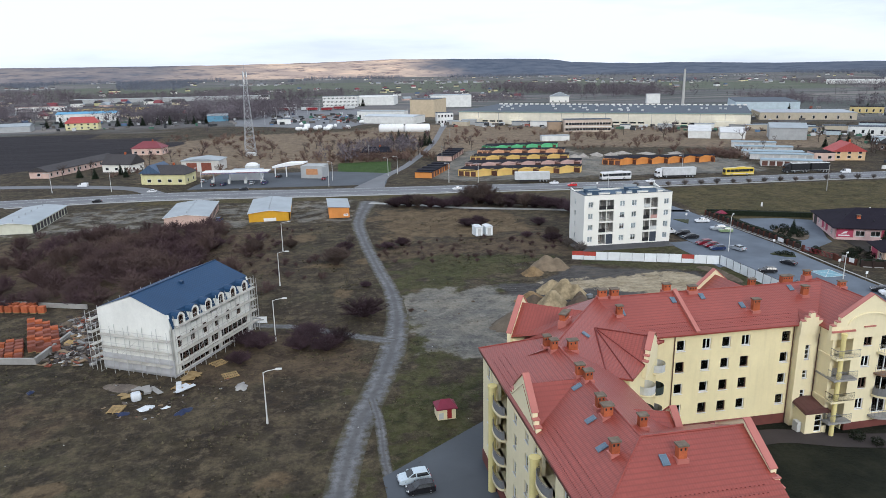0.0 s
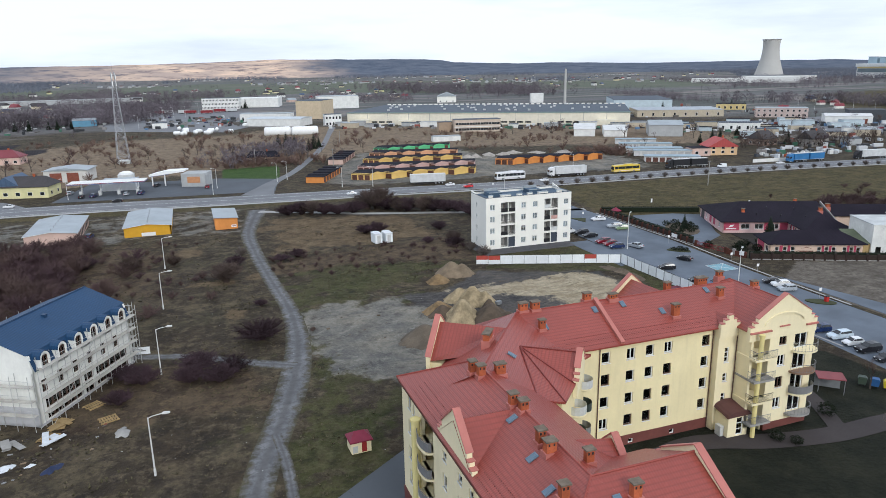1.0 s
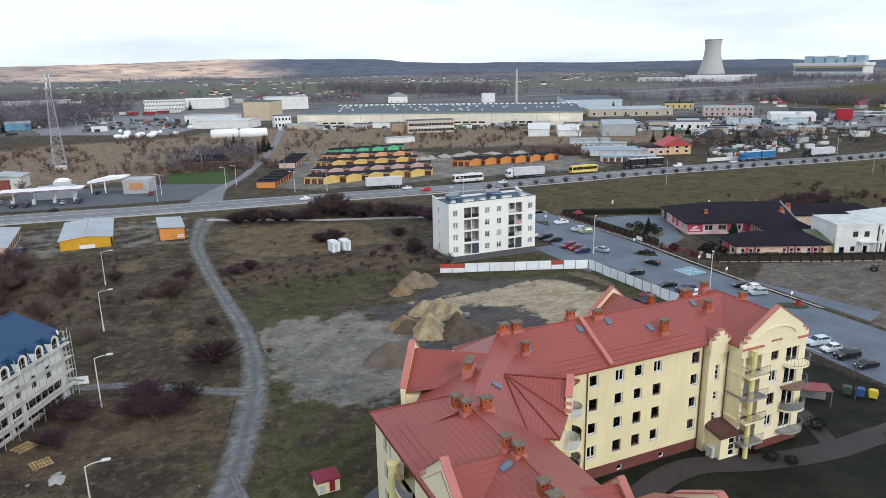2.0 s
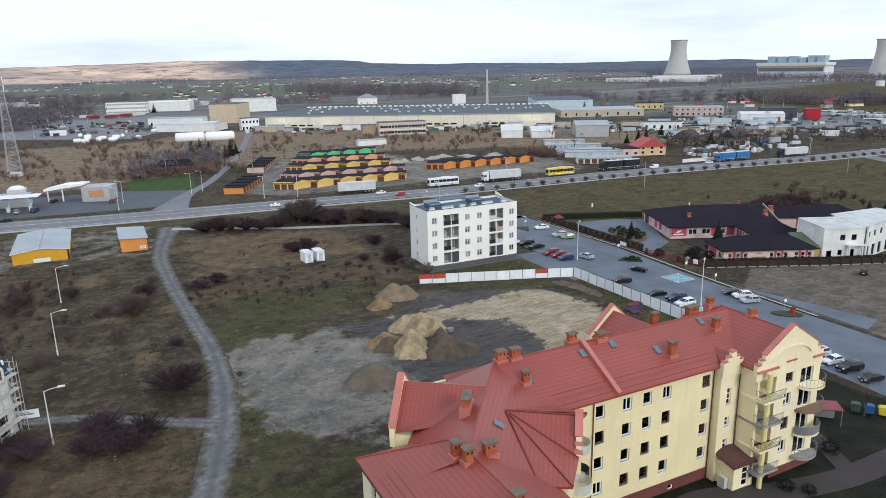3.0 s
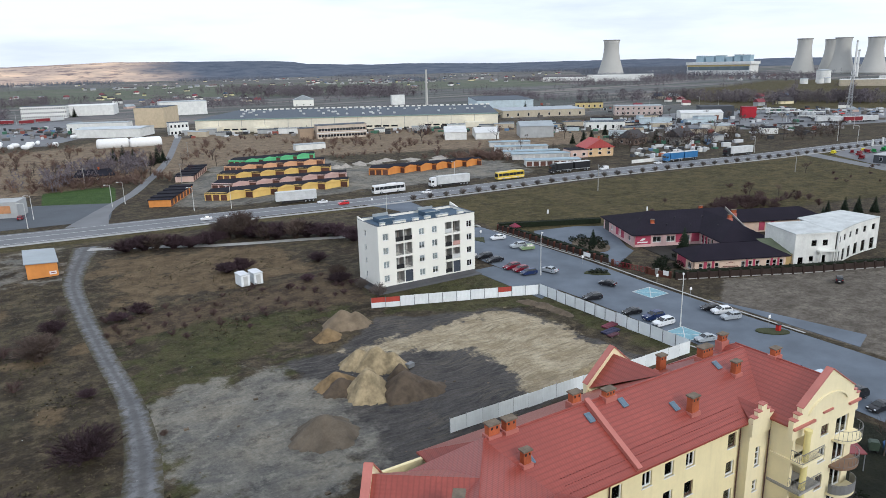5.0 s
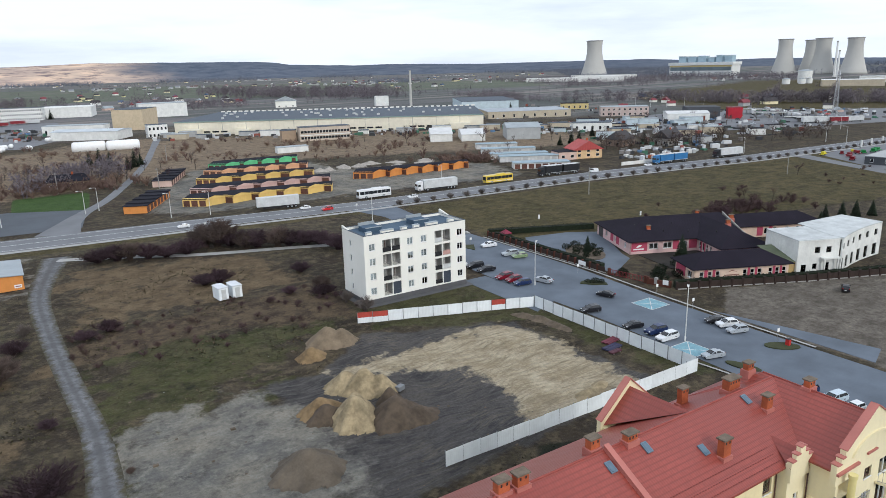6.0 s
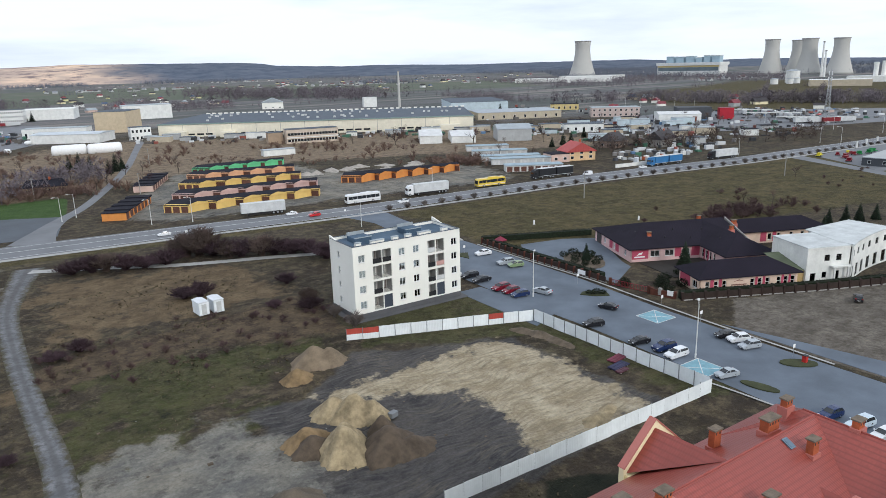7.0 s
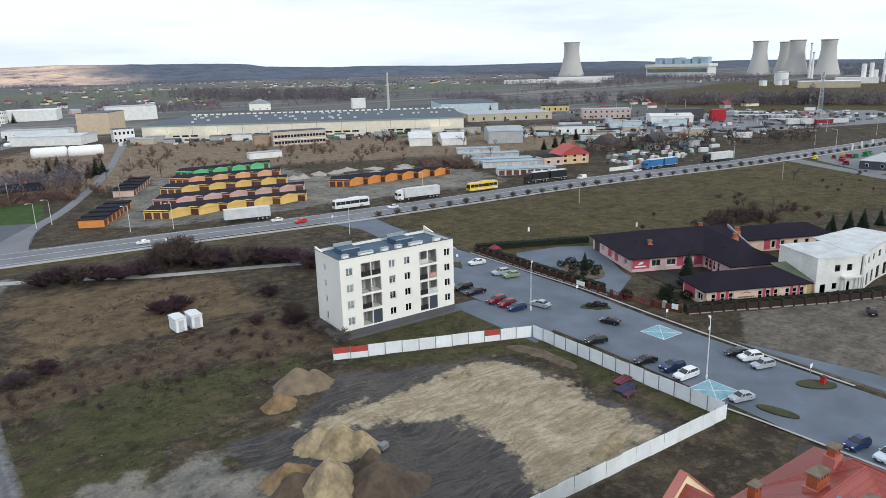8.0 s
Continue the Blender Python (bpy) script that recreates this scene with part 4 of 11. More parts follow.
# cross gable over the west front
part("roof", Mesh().face((17.2, 50.6, ZE), (23.2, 54.4, 16.7), (17.2, 54.4, 16.7)).face((17.2, 50.6, ZE), (22.8, 50.6, ZE + 2.2), (23.0, 54.4, 16.72)).face((23.0, 54.4, 16.72), (22.8, 58.2, ZE + 2.2), (17.2, 58.2, ZE)).face((17.2, 54.4, 16.7), (23.0, 54.4, 16.72), (17.2, 58.2, ZE)), RED_ROOF_X, house)
parapet_gable(house, facing(17.25, 54.4, 0, -90), 3.9, ZE, 17.7)
# east gable of the near cross wing, seen from behind
parapet_gable(house, facing(32.0, 43.3, 0, 90), 4.7, ZE, 17.5)
# small court gable of the near wing
part("roof", Mesh().face((24.9, 50.0, 15.7), (29.4, 48.4, ZE - 0.1), (29.4, 50.0, 14.9)).face((29.4, 50.0, 14.9), (29.4, 51.6, ZE - 0.1), (24.9, 50.0, 15.7)), RED_ROOF_X, house)
parapet_gable(house, facing(29.6, 50.0, 0, 90), 1.7, ZE - 0.6, 15.4, steps=False)
# outer gable of the corner wing
gr = part("roof", Mesh().face((-3.7, -7.7, ZE), (0, -7.7, ZR), (0, 0, ZR + 0.0), (-3.7, -2.0, ZE + 1.5)).face((0, -7.7, ZR), (3.7, -7.7, ZE), (3.7, -2.0, ZE + 1.5), (0, 0, ZR)), RED_ROOF_D, house)
gr.matrix_basis = diag(10.6, 0) @ Matrix.Diagonal((1, -1, 1, 1))
parapet_gable(house, diag(10.6, -7.9, 0, 180), 3.8, ZE, 17.8, steps=False)
part("wall", Mesh().box(-3.6, 5.9, 0, 3.6, 7.7, ZE - 0.1), CREAM, house).matrix_basis = diag(10.6, 0)
# courtyard tower in the inner corner with its pediment
tb = part("wall", Mesh().prism([(-7.2, -7.2), (-3.9, -7.7), (3.5, -8.1), (3.6, -5.4), (-7.2, -5.2)], 0, ZE - 0.05), CREAM, house)
tb.matrix_basis = diag(8.9, 0)
tr_ = Mesh()
A, Ptop = (-0.6, -1.9, 16.05), (-0.35, -7.9, 15.95)
bl, fl, gl, gr_, fr_, br = (-8.3, -5.2, 14.2), (-7.7, -7.6, 14.0), (-3.7, -8.0, 14.0), (2.7, -8.2, 14.05), (3.7, -8.7, 14.05), (4.3, -5.5, 14.3)
tr_.face(bl, fl, A).face(fl, gl, A).face(gl, Ptop, A).face(Ptop, gr_, A).face(gr_, fr_, A).face(fr_, br, A)
for p, q in ((bl, fl), (fl, gl), (gl, gr_), (gr_, fr_), (fr_, br)):
    tr_.face((p[0], p[1], p[2] - 0.2), (q[0], q[1], q[2] - 0.2), q, p)
part("roof", tr_, RED_ROOF_D, house).matrix_basis = diag(8.9, 0)
tc_ = Mesh()
for p in (bl, fl, gl, Ptop, gr_, fr_):
    tc_.tube((A[0], A[1], A[2] + 0.02), (p[0], p[1], p[2] + 0.02), 0.08, n=6)
part("ridge_cap", tc_, paint("dark_red_ridge_cap", (0.17, 0.032, 0.026), 0.5, 0.1, 1, 8), house).matrix_basis = diag(8.9, 0)
parapet_gable(house, diag(8.4, 8.2, 0), 3.1, ZE - 0.1, 16.5, steps=True)
for side in (-1, 1):
    for k, z in enumerate(FLOORS):
        bal = part("balcony", Mesh().lathe([(0.95, -0.2), (1.05, -0.1), (1.05, 0.0)], 14), CREAM_LIGHT, house)
        bal.matrix_basis = diag(8.9 + side * 3.0, 8.1, z - 0.75)
        rr = Mesh()
        for i in range(14):
            a, c = 2 * math.pi * i / 14, 2 * math.pi * (i + 1) / 14
            rr.face((1.0 * math.cos(a), 1.0 * math.sin(a), 0.05), (1.0 * math.cos(c), 1.0 * math.sin(c), 0.05), (1.0 * math.cos(c), 1.0 * math.sin(c), 0.95), (1.0 * math.cos(a), 1.0 * math.sin(a), 0.95))
        part("railing", rr, (RAIL_LIGHT, paint("green_grey_balcony_panel", (0.045, 0.06, 0.055), 0.5, 0.2, 1, 6), RAIL, RAIL)[k], bal)
        window(house, diag(8.9 + side * 3.0 - 0.8, 7.8, z - 0.7), 1.6, 2.3, PVC, (1, 0), False)
# north cross gable
part("roof", Mesh().face((49.0, 81.0, ZE), (52.2, 74.4, ZR), (52.2, 81.0, 16.7)).face((52.2, 81.0, 16.7), (52.2, 74.4, ZR), (55.4, 81.0, ZE)), RED_ROOF_Y, house)
parapet_gable(house, facing(52.2, 81.2, 0, 180), 3.4, ZE, 17.4, steps=False)
part("wall", Mesh().box(49.0, 79.7, 0, 55.4, 80.9, ZE), CREAM, house)
# party-wall upstand across the slope
fw = part("upstand", Mesh().extrude([(68.5, ZE - 0.05), (74.4, ZR - 0.02), (74.4, ZR + 0.42), (68.35, ZE + 0.32)], 42.5, 43.0, "x"), COPING, house, "pink party-wall upstand on the roof")

# stair tower, its gablet and the porch
part("wall", wall_with_openings(2.7, ZE + 0.3, [(1.0, z, 1.65, z + (1.9 if i == 0 else 1.1)) for i, z in enumerate((9.3, 6.8, 4.2))], 0.3), CREAM_LIGHT, house).matrix_basis = pose(55.9, 68.15, 0)
part("wall", Mesh().box(55.9, 68.45, 0, 56.2, 69.1, ZE).box(58.3, 68.45, 0, 58.6, 69.1, ZE), CREAM_LIGHT, house)
for i, z in enumerate((9.3, 6.8, 4.2)):
    window(house, pose(56.9, 68.15, z), 0.65, 1.9 if i == 0 else 1.1, PVC, (0, 2 if i == 0 else 1), True)
part("roof", Mesh().face((55.8, 68.0, ZE), (57.25, 68.0, 15.0), (57.25, 70.8, 15.0)).face((57.25, 68.0, 15.0), (58.7, 68.0, ZE), (57.25, 70.8, 15.0)), RED_ROOF_Y, house)
parapet_gable(house, pose(57.25, 67.95, 0), 1.4, ZE, 15.4, 0.35)
porch = part("porch", wall_with_openings(2.9, 3.3, [(1.25, 0.7, 2.25, 3.0)], 0.25), CREAM_LIGHT, house)
porch.matrix_basis = pose(56.3, 65.9, 0)
part("side_wall", Mesh().box(0, 0.25, 0, 0.25, 2.3, 3.3).box(2.65, 0.25, 0, 2.9, 2.3, 3.3), CREAM_LIGHT, porch)
pr = Mesh()
arc = [(1.45 - 1.75 * math.cos(t), 3.25 + 0.75 * math.sin(t)) for t in np.linspace(0, math.pi, 9)]
for (ax, az), (bx, bz) in zip(arc, arc[1:]):
    pr.face((ax, -0.25, az), (bx, -0.25, bz), (bx, 2.3, bz + 0.5), (ax, 2.3, az + 0.5))
pr.face(*[(a, -0.2, z) for a, z in reversed(arc)])
part("porch_roof", pr, paint("brown_porch_roof", (0.10, 0.045, 0.04), 0.6, 0.15, 0.6, 6), porch, "curved brown porch roof")
window(porch, pose(1.25, 0, 0.7), 1.0, 2.3, PVC, (0, 2), False)
part("letter_box", Mesh().box(-0.55, 0.6, 0.6, -0.05, 1.5, 1.9), RAIL_LIGHT, porch)

# east wing front with loggia, windows and rounded balconies
ex, ey = 58.6, 65.9
opens = []
for z in FLOORS:
    opens += [(0.35, z - 0.85, 2.75, z + 1.5), (4.2, z, 5.3, z + 1.4), (6.55, z - 0.8, 8.55, z + 1.45)]
part("wall", wall_with_openings(9.6, ZE, opens, 0.3, 1.5), CREAM_LIGHT, house).matrix_basis = pose(ex, ey, 0)
part("plinth", Mesh().box(ex + 3.0, ey - 0.06, 0.2, 68.2, ey + 0.3, 1.5), BROWN_PLINTH, house)
part("wall", Mesh().box(58.6, 66.2, 0, 58.9, 69.1, ZE - 0.1).box(61.35, 66.2, 0, 61.5, 68.3, ZE - 0.1), CREAM_LIGHT, house)
part("interior", Mesh().box(58.9, 68.3, 0.2, 67.8, 68.5, 13.4).box(61.5, 66.2, 10.0, 67.8, 68.3, 10.1).box(61.5, 66.2, 7.2, 67.8, 68.3, 7.3).box(61.5, 66.2, 4.4, 67.8, 68.3, 4.5), CREAM_LIGHT, house)
col_ = part("column", Mesh().lathe([(0.27, 0.2), (0.27, ZE - 0.6), (0.33, ZE - 0.6), (0.33, ZE - 0.3)], 16), YELLOW_COL, house, "round yellow corner column")
col_.matrix_basis = pose(59.3, 65.1, 0.1)
for k, z in enumerate(FLOORS):
    window(house, pose(ex + 4.2, ey, z), 1.1, 1.4, BROWN_FRAME if k % 2 == 0 else PVC, (1, 0), True, 0.0 if k % 2 else 0.4)
    window(house, pose(ex + 0.9, 68.1, z - 0.8), 1.4, 2.2, PVC, (1, 0), False)
    window(house, pose(ex + 6.6, ey, z - 0.78), 1.9, 2.2, PVC, (1, 0), False, 0.5 if k == 0 else 0)
    slab = part("balcony", Mesh().box(-0.35, -1.15, -0.22, 2.75, 2.0, 0.0), CONCRETE if k % 2 else CREAM_LIGHT, house)
    slab.matrix_basis = pose(ex + 0.2, ey, z - 0.85)
    rl = railing_bars(3.1, 1.0)
    rl.move(pose(-0.35, -1.1, 0))
    n0 = len(rl.v)
    side = railing_bars(1.1, 1.0).move(pose(-0.32, 0, 0, 0, 0, -90))
    rl.f += [tuple(i + n0 for i in f_) for f_ in side.f]
    rl.v += side.v
    part("railing", rl, RAIL if k != 2 else BLACK, slab)
    arc = [(1.5 - 1.75 * math.cos(t), -0.25 - 1.2 * math.sin(t)) for t in np.linspace(0.0, math.pi, 13)]
    rb = part("balcony", Mesh().prism([(-0.25, 0.0), *arc, (3.25, 0.0)], -0.22, 0.0), (CREAM_LIGHT, paint("brown_balcony_slab", (0.24, 0.15, 0.10), 0.8, 0.1, 1, 6), CREAM_LIGHT, CONCRETE)[k], house)
    rb.matrix_basis = pose(ex + 6.4, ey, z - 0.85)
    rl = Mesh()
    for p, q in zip(arc, arc[1:]):
        rl.tube((*p, 1.0), (*q, 1.0), 0.03, n=4).tube((*p, 0.08), (*q, 0.08), 0.02, n=4).tube((*p, 0.0), (*p, 1.0), 0.015, n=4)
        if k == 2:
            rl.face((*p, 0.05), (*q, 0.05), (*q, 0.95), (*p, 0.95))
    part("railing", rl, RAIL, rb)
parapet_gable(house, pose(63.15, 65.75, 0), 5.05, ZE, 17.9)
am = Mesh()
arc = [(63.1 - 3.0 * math.cos(t), 14.2 + 1.5 * math.sin(t)) for t in np.linspace(0.15, math.pi - 0.15, 15)]
for (ax, az), (bx, bz) in zip(arc, arc[1:]):
    am.face((ax, 65.6, az), (bx, 65.6, bz), (bx, 65.75, bz), (ax, 65.75, az)).face((ax, 65.6, az - 0.16), (bx, 65.6, bz - 0.16), (bx, 65.6, bz), (ax, 65.6, az))
part("arch_moulding", am, CREAM_LIGHT, house)
part("cornice", Mesh().box(58.1, 65.55, ZE - 0.25, 61.2, 65.75, ZE - 0.05).box(66.5, 65.55, ZE - 0.25, 68.3, 65.75, ZE - 0.05).box(62.4, 65.6, 13.9, 63.9, 65.75, 14.05), COPING, house)

# chimneys, roof windows, snow guards
SZ = lambda y: ZR - TAN * abs(y - 74.4)  # noqa: E731
for x, y, z, w, d, h, r in (
    (33.4, 74.6, ZR, 1.05, 0.7, 1.15, 0), (34.9, 74.5, ZR, 1.05, 0.7, 1.15, 0), (34.4, 71.8, SZ(71.8), 0.75, 0.55, 1.4, 0),
    (42.0, 75.0, ZR, 1.0, 0.65, 1.1, 0), (45.0, 74.2, ZR, 1.1, 0.65, 0.8, 0), (51.5, 70.8, SZ(70.8), 0.95, 0.65, 1.85, 0), (55.8, 78.0, SZ(78.0), 0.9, 0.6, 1.9, 0),
    (59.0, 75.6, ZR - 0.5, 1.6, 0.8, 1.3, 0), (62.6, 76.4, ZR, 0.9, 0.6, 0.9, 0), (59.3, 72.4, SZ(72.4), 0.85, 0.6, 1.5, 0), (63.6, 71.4, ZR, 0.9, 0.6, 0.9, 0),
    (26.3, 68.3, ZR, 1.9, 0.7, 1.0, DIAG), (22.2, 62.4, 16.6, 0.7, 0.65, 1.4, 0), (22.5, 61.1, 16.75, 0.75, 0.65, 1.3, 0), (24.8, 62.0, 16.1, 1.05, 0.65, 1.35, 0),
    (22.7, 54.8, 16.85, 0.75, 0.65, 1.3, 0), (23.0, 53.5, 16.95, 0.75, 0.65, 1.1, 0), (22.2, 49.0, 16.6, 0.7, 0.65, 1.4, 0), (22.2, 47.6, 16.55, 0.9, 0.7, 1.25, 0),
    (24.4, 45.8, 16.3, 0.7, 0.55, 1.3, 0), (20.9, 43.2, 15.9, 0.7, 0.6, 1.35, 0), (25.3, 41.4, 16.0, 0.75, 0.6, 1.4, 0)):
    chimney(house, x, y, z, w, d, h, r)
SL = math.degrees(math.atan(TAN))
for x, y in ((42.0, 73.2), (45.9, 73.4), (58.2, 73.6), (50.3, 71.7), (34.9, 72.0)):
    skylight(house, pose(x, y, SZ(y) + 0.02, SL, 0, 0))
for x, y in ((21.9, 53.3), (21.1, 48.2), (20.5, 44.5)):
    skylight(house, pose(x, y, ZE + TAN * (x - 17) + 0.02, SL, 0, -90))
skylight(house, pose(24.0, 41.4, ZE + TAN * 4.1 + 0.02, SL, 0, 0))
skylight(house, diag(5.6, 1.6, ZR - TAN * 1.6 + 0.02) @ pose(0, 0, 0, SL, 0, 0))
sg = Mesh()
for row in range(3):
    y = 68.9 + row * 0.55
    for i in range(64):
        x = 36.2 + i * 0.31
        sg.box(x, y, SZ(y) + 0.0, x + 0.12, y + 0.05, SZ(y) + 0.05)
    x = 17.5 + row * 0.55
    for i in range(92):
        y2 = 37.9 + i * 0.31
        if 50.2 < y2 < 58.6 or y2 - 37.3 < x - 17 + 0.3 or y2 > 66:
            continue
        z = ZE + TAN * (x - 17)
        sg.box(x, y2, z, x + 0.05, y2 + 0.12, z + 0.05)
    y = 37.8 + row * 0.55
    for i in range(30):
        x2 = 20 + i * 0.36
        z = ZE + TAN * (y - 37.3)
        sg.box(x2, y, z, x2 + 0.12, y + 0.05, z + 0.05)
part("snow_guard", sg, paint("dark_red_snow_guard", (0.15, 0.03, 0.025), 0.5, 0.1, 2, 9), house, kind="stuff")
rc = Mesh()
for a, c in (((23, 43.3, ZR), (23, 64, ZR)), ((23, 43.3, ZR), (32.2, 43.3, ZR)), ((32.5, 74.4, ZR), (63, 74.4, ZR)), ((63.3, 66, ZR), (63.3, 75.4, ZR)), ((23, 62, ZR), (32.5, 74.4, ZR)), ((23, 43.3, ZR), (17, 37.3, ZE)), ((23, 64, ZR), (17, 70, ZE))):
    rc.tube(a, c, 0.09, n=6)
part("ridge_cap", rc, paint("red_ridge_cap", (0.27, 0.06, 0.045), 0.5, 0.1, 1, 8), house)


# ---- the white four-storey block ----
BLOCK_ROOF = paint("blue_roof_membrane", (0.060, 0.100, 0.150), 0.7, 0.2, 0.3, 4)
block = thing("apartment_block", None, "white four-storey apartment block with a flat roof and dark loggias", "apartment block")
BX0, BX1, BY0, BY1, BH = 64.3, 87.3, 156.2, 165.6, 13.6
rnd = random.Random(8)
rows_z = (10.45, 7.6, 4.75, 1.85)
wcols = (65.35, 73.6, 76.7, 85.25)
opens = [(c - BX0, z + 0.1, c - BX0 + 1.3, z + 1.5) for c in wcols for z in rows_z]
bays = [(68.2, 70.05), (70.2, 72.0), (79.9, 81.6), (81.8, 83.6)]
opens += [(a - BX0, z - 0.65, c - BX0, z + 1.85) for a, c in bays for z in rows_z]
part("wall", wall_with_openings(BX1 - BX0, BH, opens, 0.3, 1.0), WHITE, block).matrix_basis = pose(BX0, BY0, 0)
side_w = [(y, z) for y in (3.2,) for z in (10.6, 7.75, 4.9, 2.0)]
part("wall", wall_with_openings(BY1 - BY0 - 0.3, BH, [(y, z, y + 0.7, z + 1.2) for y, z in side_w], 0.3, 1.0), WHITE, block).matrix_basis = facing(BX0, BY1, 0, -90)
part("wall", Mesh().box(BX1 - 0.3, BY0 + 0.3, 1.0, BX1, BY1, BH).box(BX0 + 0.3, BY1 - 0.3, 1.0, BX1 - 0.3, BY1, BH), WHITE, block)
part("plinth", Mesh().box(BX0 - 0.05, BY0 - 0.08, 0, BX1 + 0.05, BY1 + 0.05, 1.0), GREY_PLINTH, block, "dark grey plinth")
part("apron", Mesh().prism([(BX0 - 1.2, BY0 - 1.5), (BX1 + 0.9, BY0 - 1.5), (BX1 + 0.9, BY1 + 0.8), (BX0 - 1.2, BY1 + 0.8)], 0.0, 0.09), GREY_PLINTH, block, "dark paved apron round the block")
part("interior", Mesh().box(BX0 + 0.3, BY0 + 2.0, 1.0, BX1 - 0.3, BY0 + 2.15, 13.0).box(BX0 + 0.3, BY0 + 0.3, 9.65, BX1 - 0.3, BY0 + 2.0, 9.8).box(BX0 + 0.3, BY0 + 0.3, 6.8, BX1 - 0.3, BY0 + 2.0, 6.95).box(BX0 + 0.3, BY0 + 0.3, 3.95, BX1 - 0.3, BY0 + 2.0, 4.1), paint("grey_loggia_wall", (0.42, 0.41, 0.39), 0.9, 0.1, 0.5, 5), block)
for c in wcols:
    for z in rows_z:
        window(block, pose(c, BY0, z + 0.1), 1.3, 1.4, PVC, (1, 0), True, rnd.choice((0.5, 0.9, 0.9, 0.9)))
for y, z in side_w:
    window(block, facing(BX0, BY1 - y, z, -90), 0.7, 1.2, PVC, (0, 0), True, 0.9)
panel_mats = [RAIL, RAIL_LIGHT, paint("salmon_balcony_panel", (0.50, 0.30, 0.26), 0.7, 0.1, 1, 6), BLACK]
for i, (a, c) in enumerate(bays):
    part("loggia_side", Mesh().box(a - 0.12, BY0 + 0.3, 1.0, a, BY0 + 2.0, 12.6).box(c, BY0 + 0.3, 1.0, c + 0.12, BY0 + 2.0, 12.6), paint("grey_loggia_wall", (0.42, 0.41, 0.39)), block)
    for k, z in enumerate(rows_z):
        if k == 3 and i in (1, 3):
            door_panel(block, pose(a, BY0 + 0.1, 1.05), c - a, 2.6, paint("slate_blue_door", (0.055, 0.065, 0.085), 0.5, 0.1, 1, 8), "slate-blue entrance door")
            continue
        window(block, pose(a + 0.3, BY0 + 1.85, z - 0.45), c - a - 0.6, 2.1, PVC if (i + k) % 3 else BROWN_FRAME, (1, 0), False)
        lg = part("balcony", Mesh().box(a - 0.02, BY0 + 0.02, z - 0.72, c + 0.02, BY0 + 2.0, z - 0.6), WHITE, block)
        pm = panel_mats[2] if (i == 3 and k == 1) else panel_mats[rnd.choice((0, 0, 1, 3))]
        if pm is RAIL:
            rl = railing_bars(c - a, 1.0, 0.12).move(pose(a, BY0 + 0.1, z - 0.6))
        else:
            rl = Mesh().box(a, BY0 + 0.08, z - 0.5, c, BY0 + 0.11, z + 0.35).tube((a, BY0 + 0.1, z + 0.42), (c, BY0 + 0.1, z + 0.42), 0.025, n=4)
        part("railing", rl, pm, lg)
part("roof", Mesh().box(BX0 + 0.3, BY0 + 0.3, 12.9, BX1 - 0.3, BY1 - 0.3, 13.1), BLOCK_ROOF, block, "blue-grey flat roof")
part("parapet_cap", Mesh().box(BX0 - 0.06, BY0 - 0.06, BH, BX1 + 0.06, BY0 + 0.36, BH + 0.06).box(BX0 - 0.06, BY1 - 0.36, BH, BX1 + 0.06, BY1 + 0.06, BH + 0.06).box(BX0 - 0.06, BY0 + 0.36, BH, BX0 + 0.36, BY1 - 0.36, BH + 0.06).box(BX1 - 0.36, BY0 + 0.36, BH, BX1 + 0.06, BY1 - 0.36, BH + 0.06), FLAT_ROOF, block)
part("parapet", Mesh().extrude([(BY1 - 2.8, BH + 0.06), (BY1, BH + 0.06), (BY1, BH + 0.5)], BX0, BX0 + 0.3, "x").extrude([(BY1 - 3.4, BH + 0.06), (BY1, BH + 0.06), (BY1, BH + 0.8)], BX1 - 0.3, BX1, "x"), WHITE, block)
for x, y, w in ((66.0, 157.4, 1.0), (69.8, 157.2, 2.6), (73.6, 157.4, 1.2), (76.4, 157.4, 1.2), (79.9, 157.3, 2.6), (84.6, 157.6, 1.3)):
    v = part("roof_vent", Mesh().box(x - w / 2, y - 0.35, 13.1, x + w / 2, y + 0.35, 13.95), WHITE, block, "white roof vent box")
    part("vent_cap", Mesh().box(x - w / 2 - 0.1, y - 0.45, 13.95, x + w / 2 + 0.1, y + 0.45, 14.03), SHEET_ROOF, v)
for x, w in ((68.6, 3.4), (79.4, 3.4)):
    hut = part("roof_hut", Mesh().box(x - w / 2, 160.2, 13.1, x + w / 2, 163.4, 14.0), BLOCK_ROOF, block)
    part("hut_edge", Mesh().box(x - w / 2 - 0.08, 160.12, 14.0, x + w / 2 + 0.08, 160.3, 14.12), SHEET_ROOF, hut)
    part("hut_edge", Mesh().box(x - w / 2 - 0.08, 163.3, 14.0, x + w / 2 + 0.08, 163.48, 14.6), SHEET_ROOF, hut)

# ---- site fence of white sheet panels ----
PANEL_W = paint("white_fence_sheet", (0.78, 0.81, 0.82), 0.6, 0.07, 0.6, 6, streak=0.08, piece=0.06)
PANEL_RED = paint("red_fence_sheet", (0.42, 0.07, 0.05), 0.6, 0.12, 0.6, 6, piece=0.06)
POST = paint("grey_fence_post", (0.19, 0.20, 0.21), 0.6, 0.1, 1, 6)


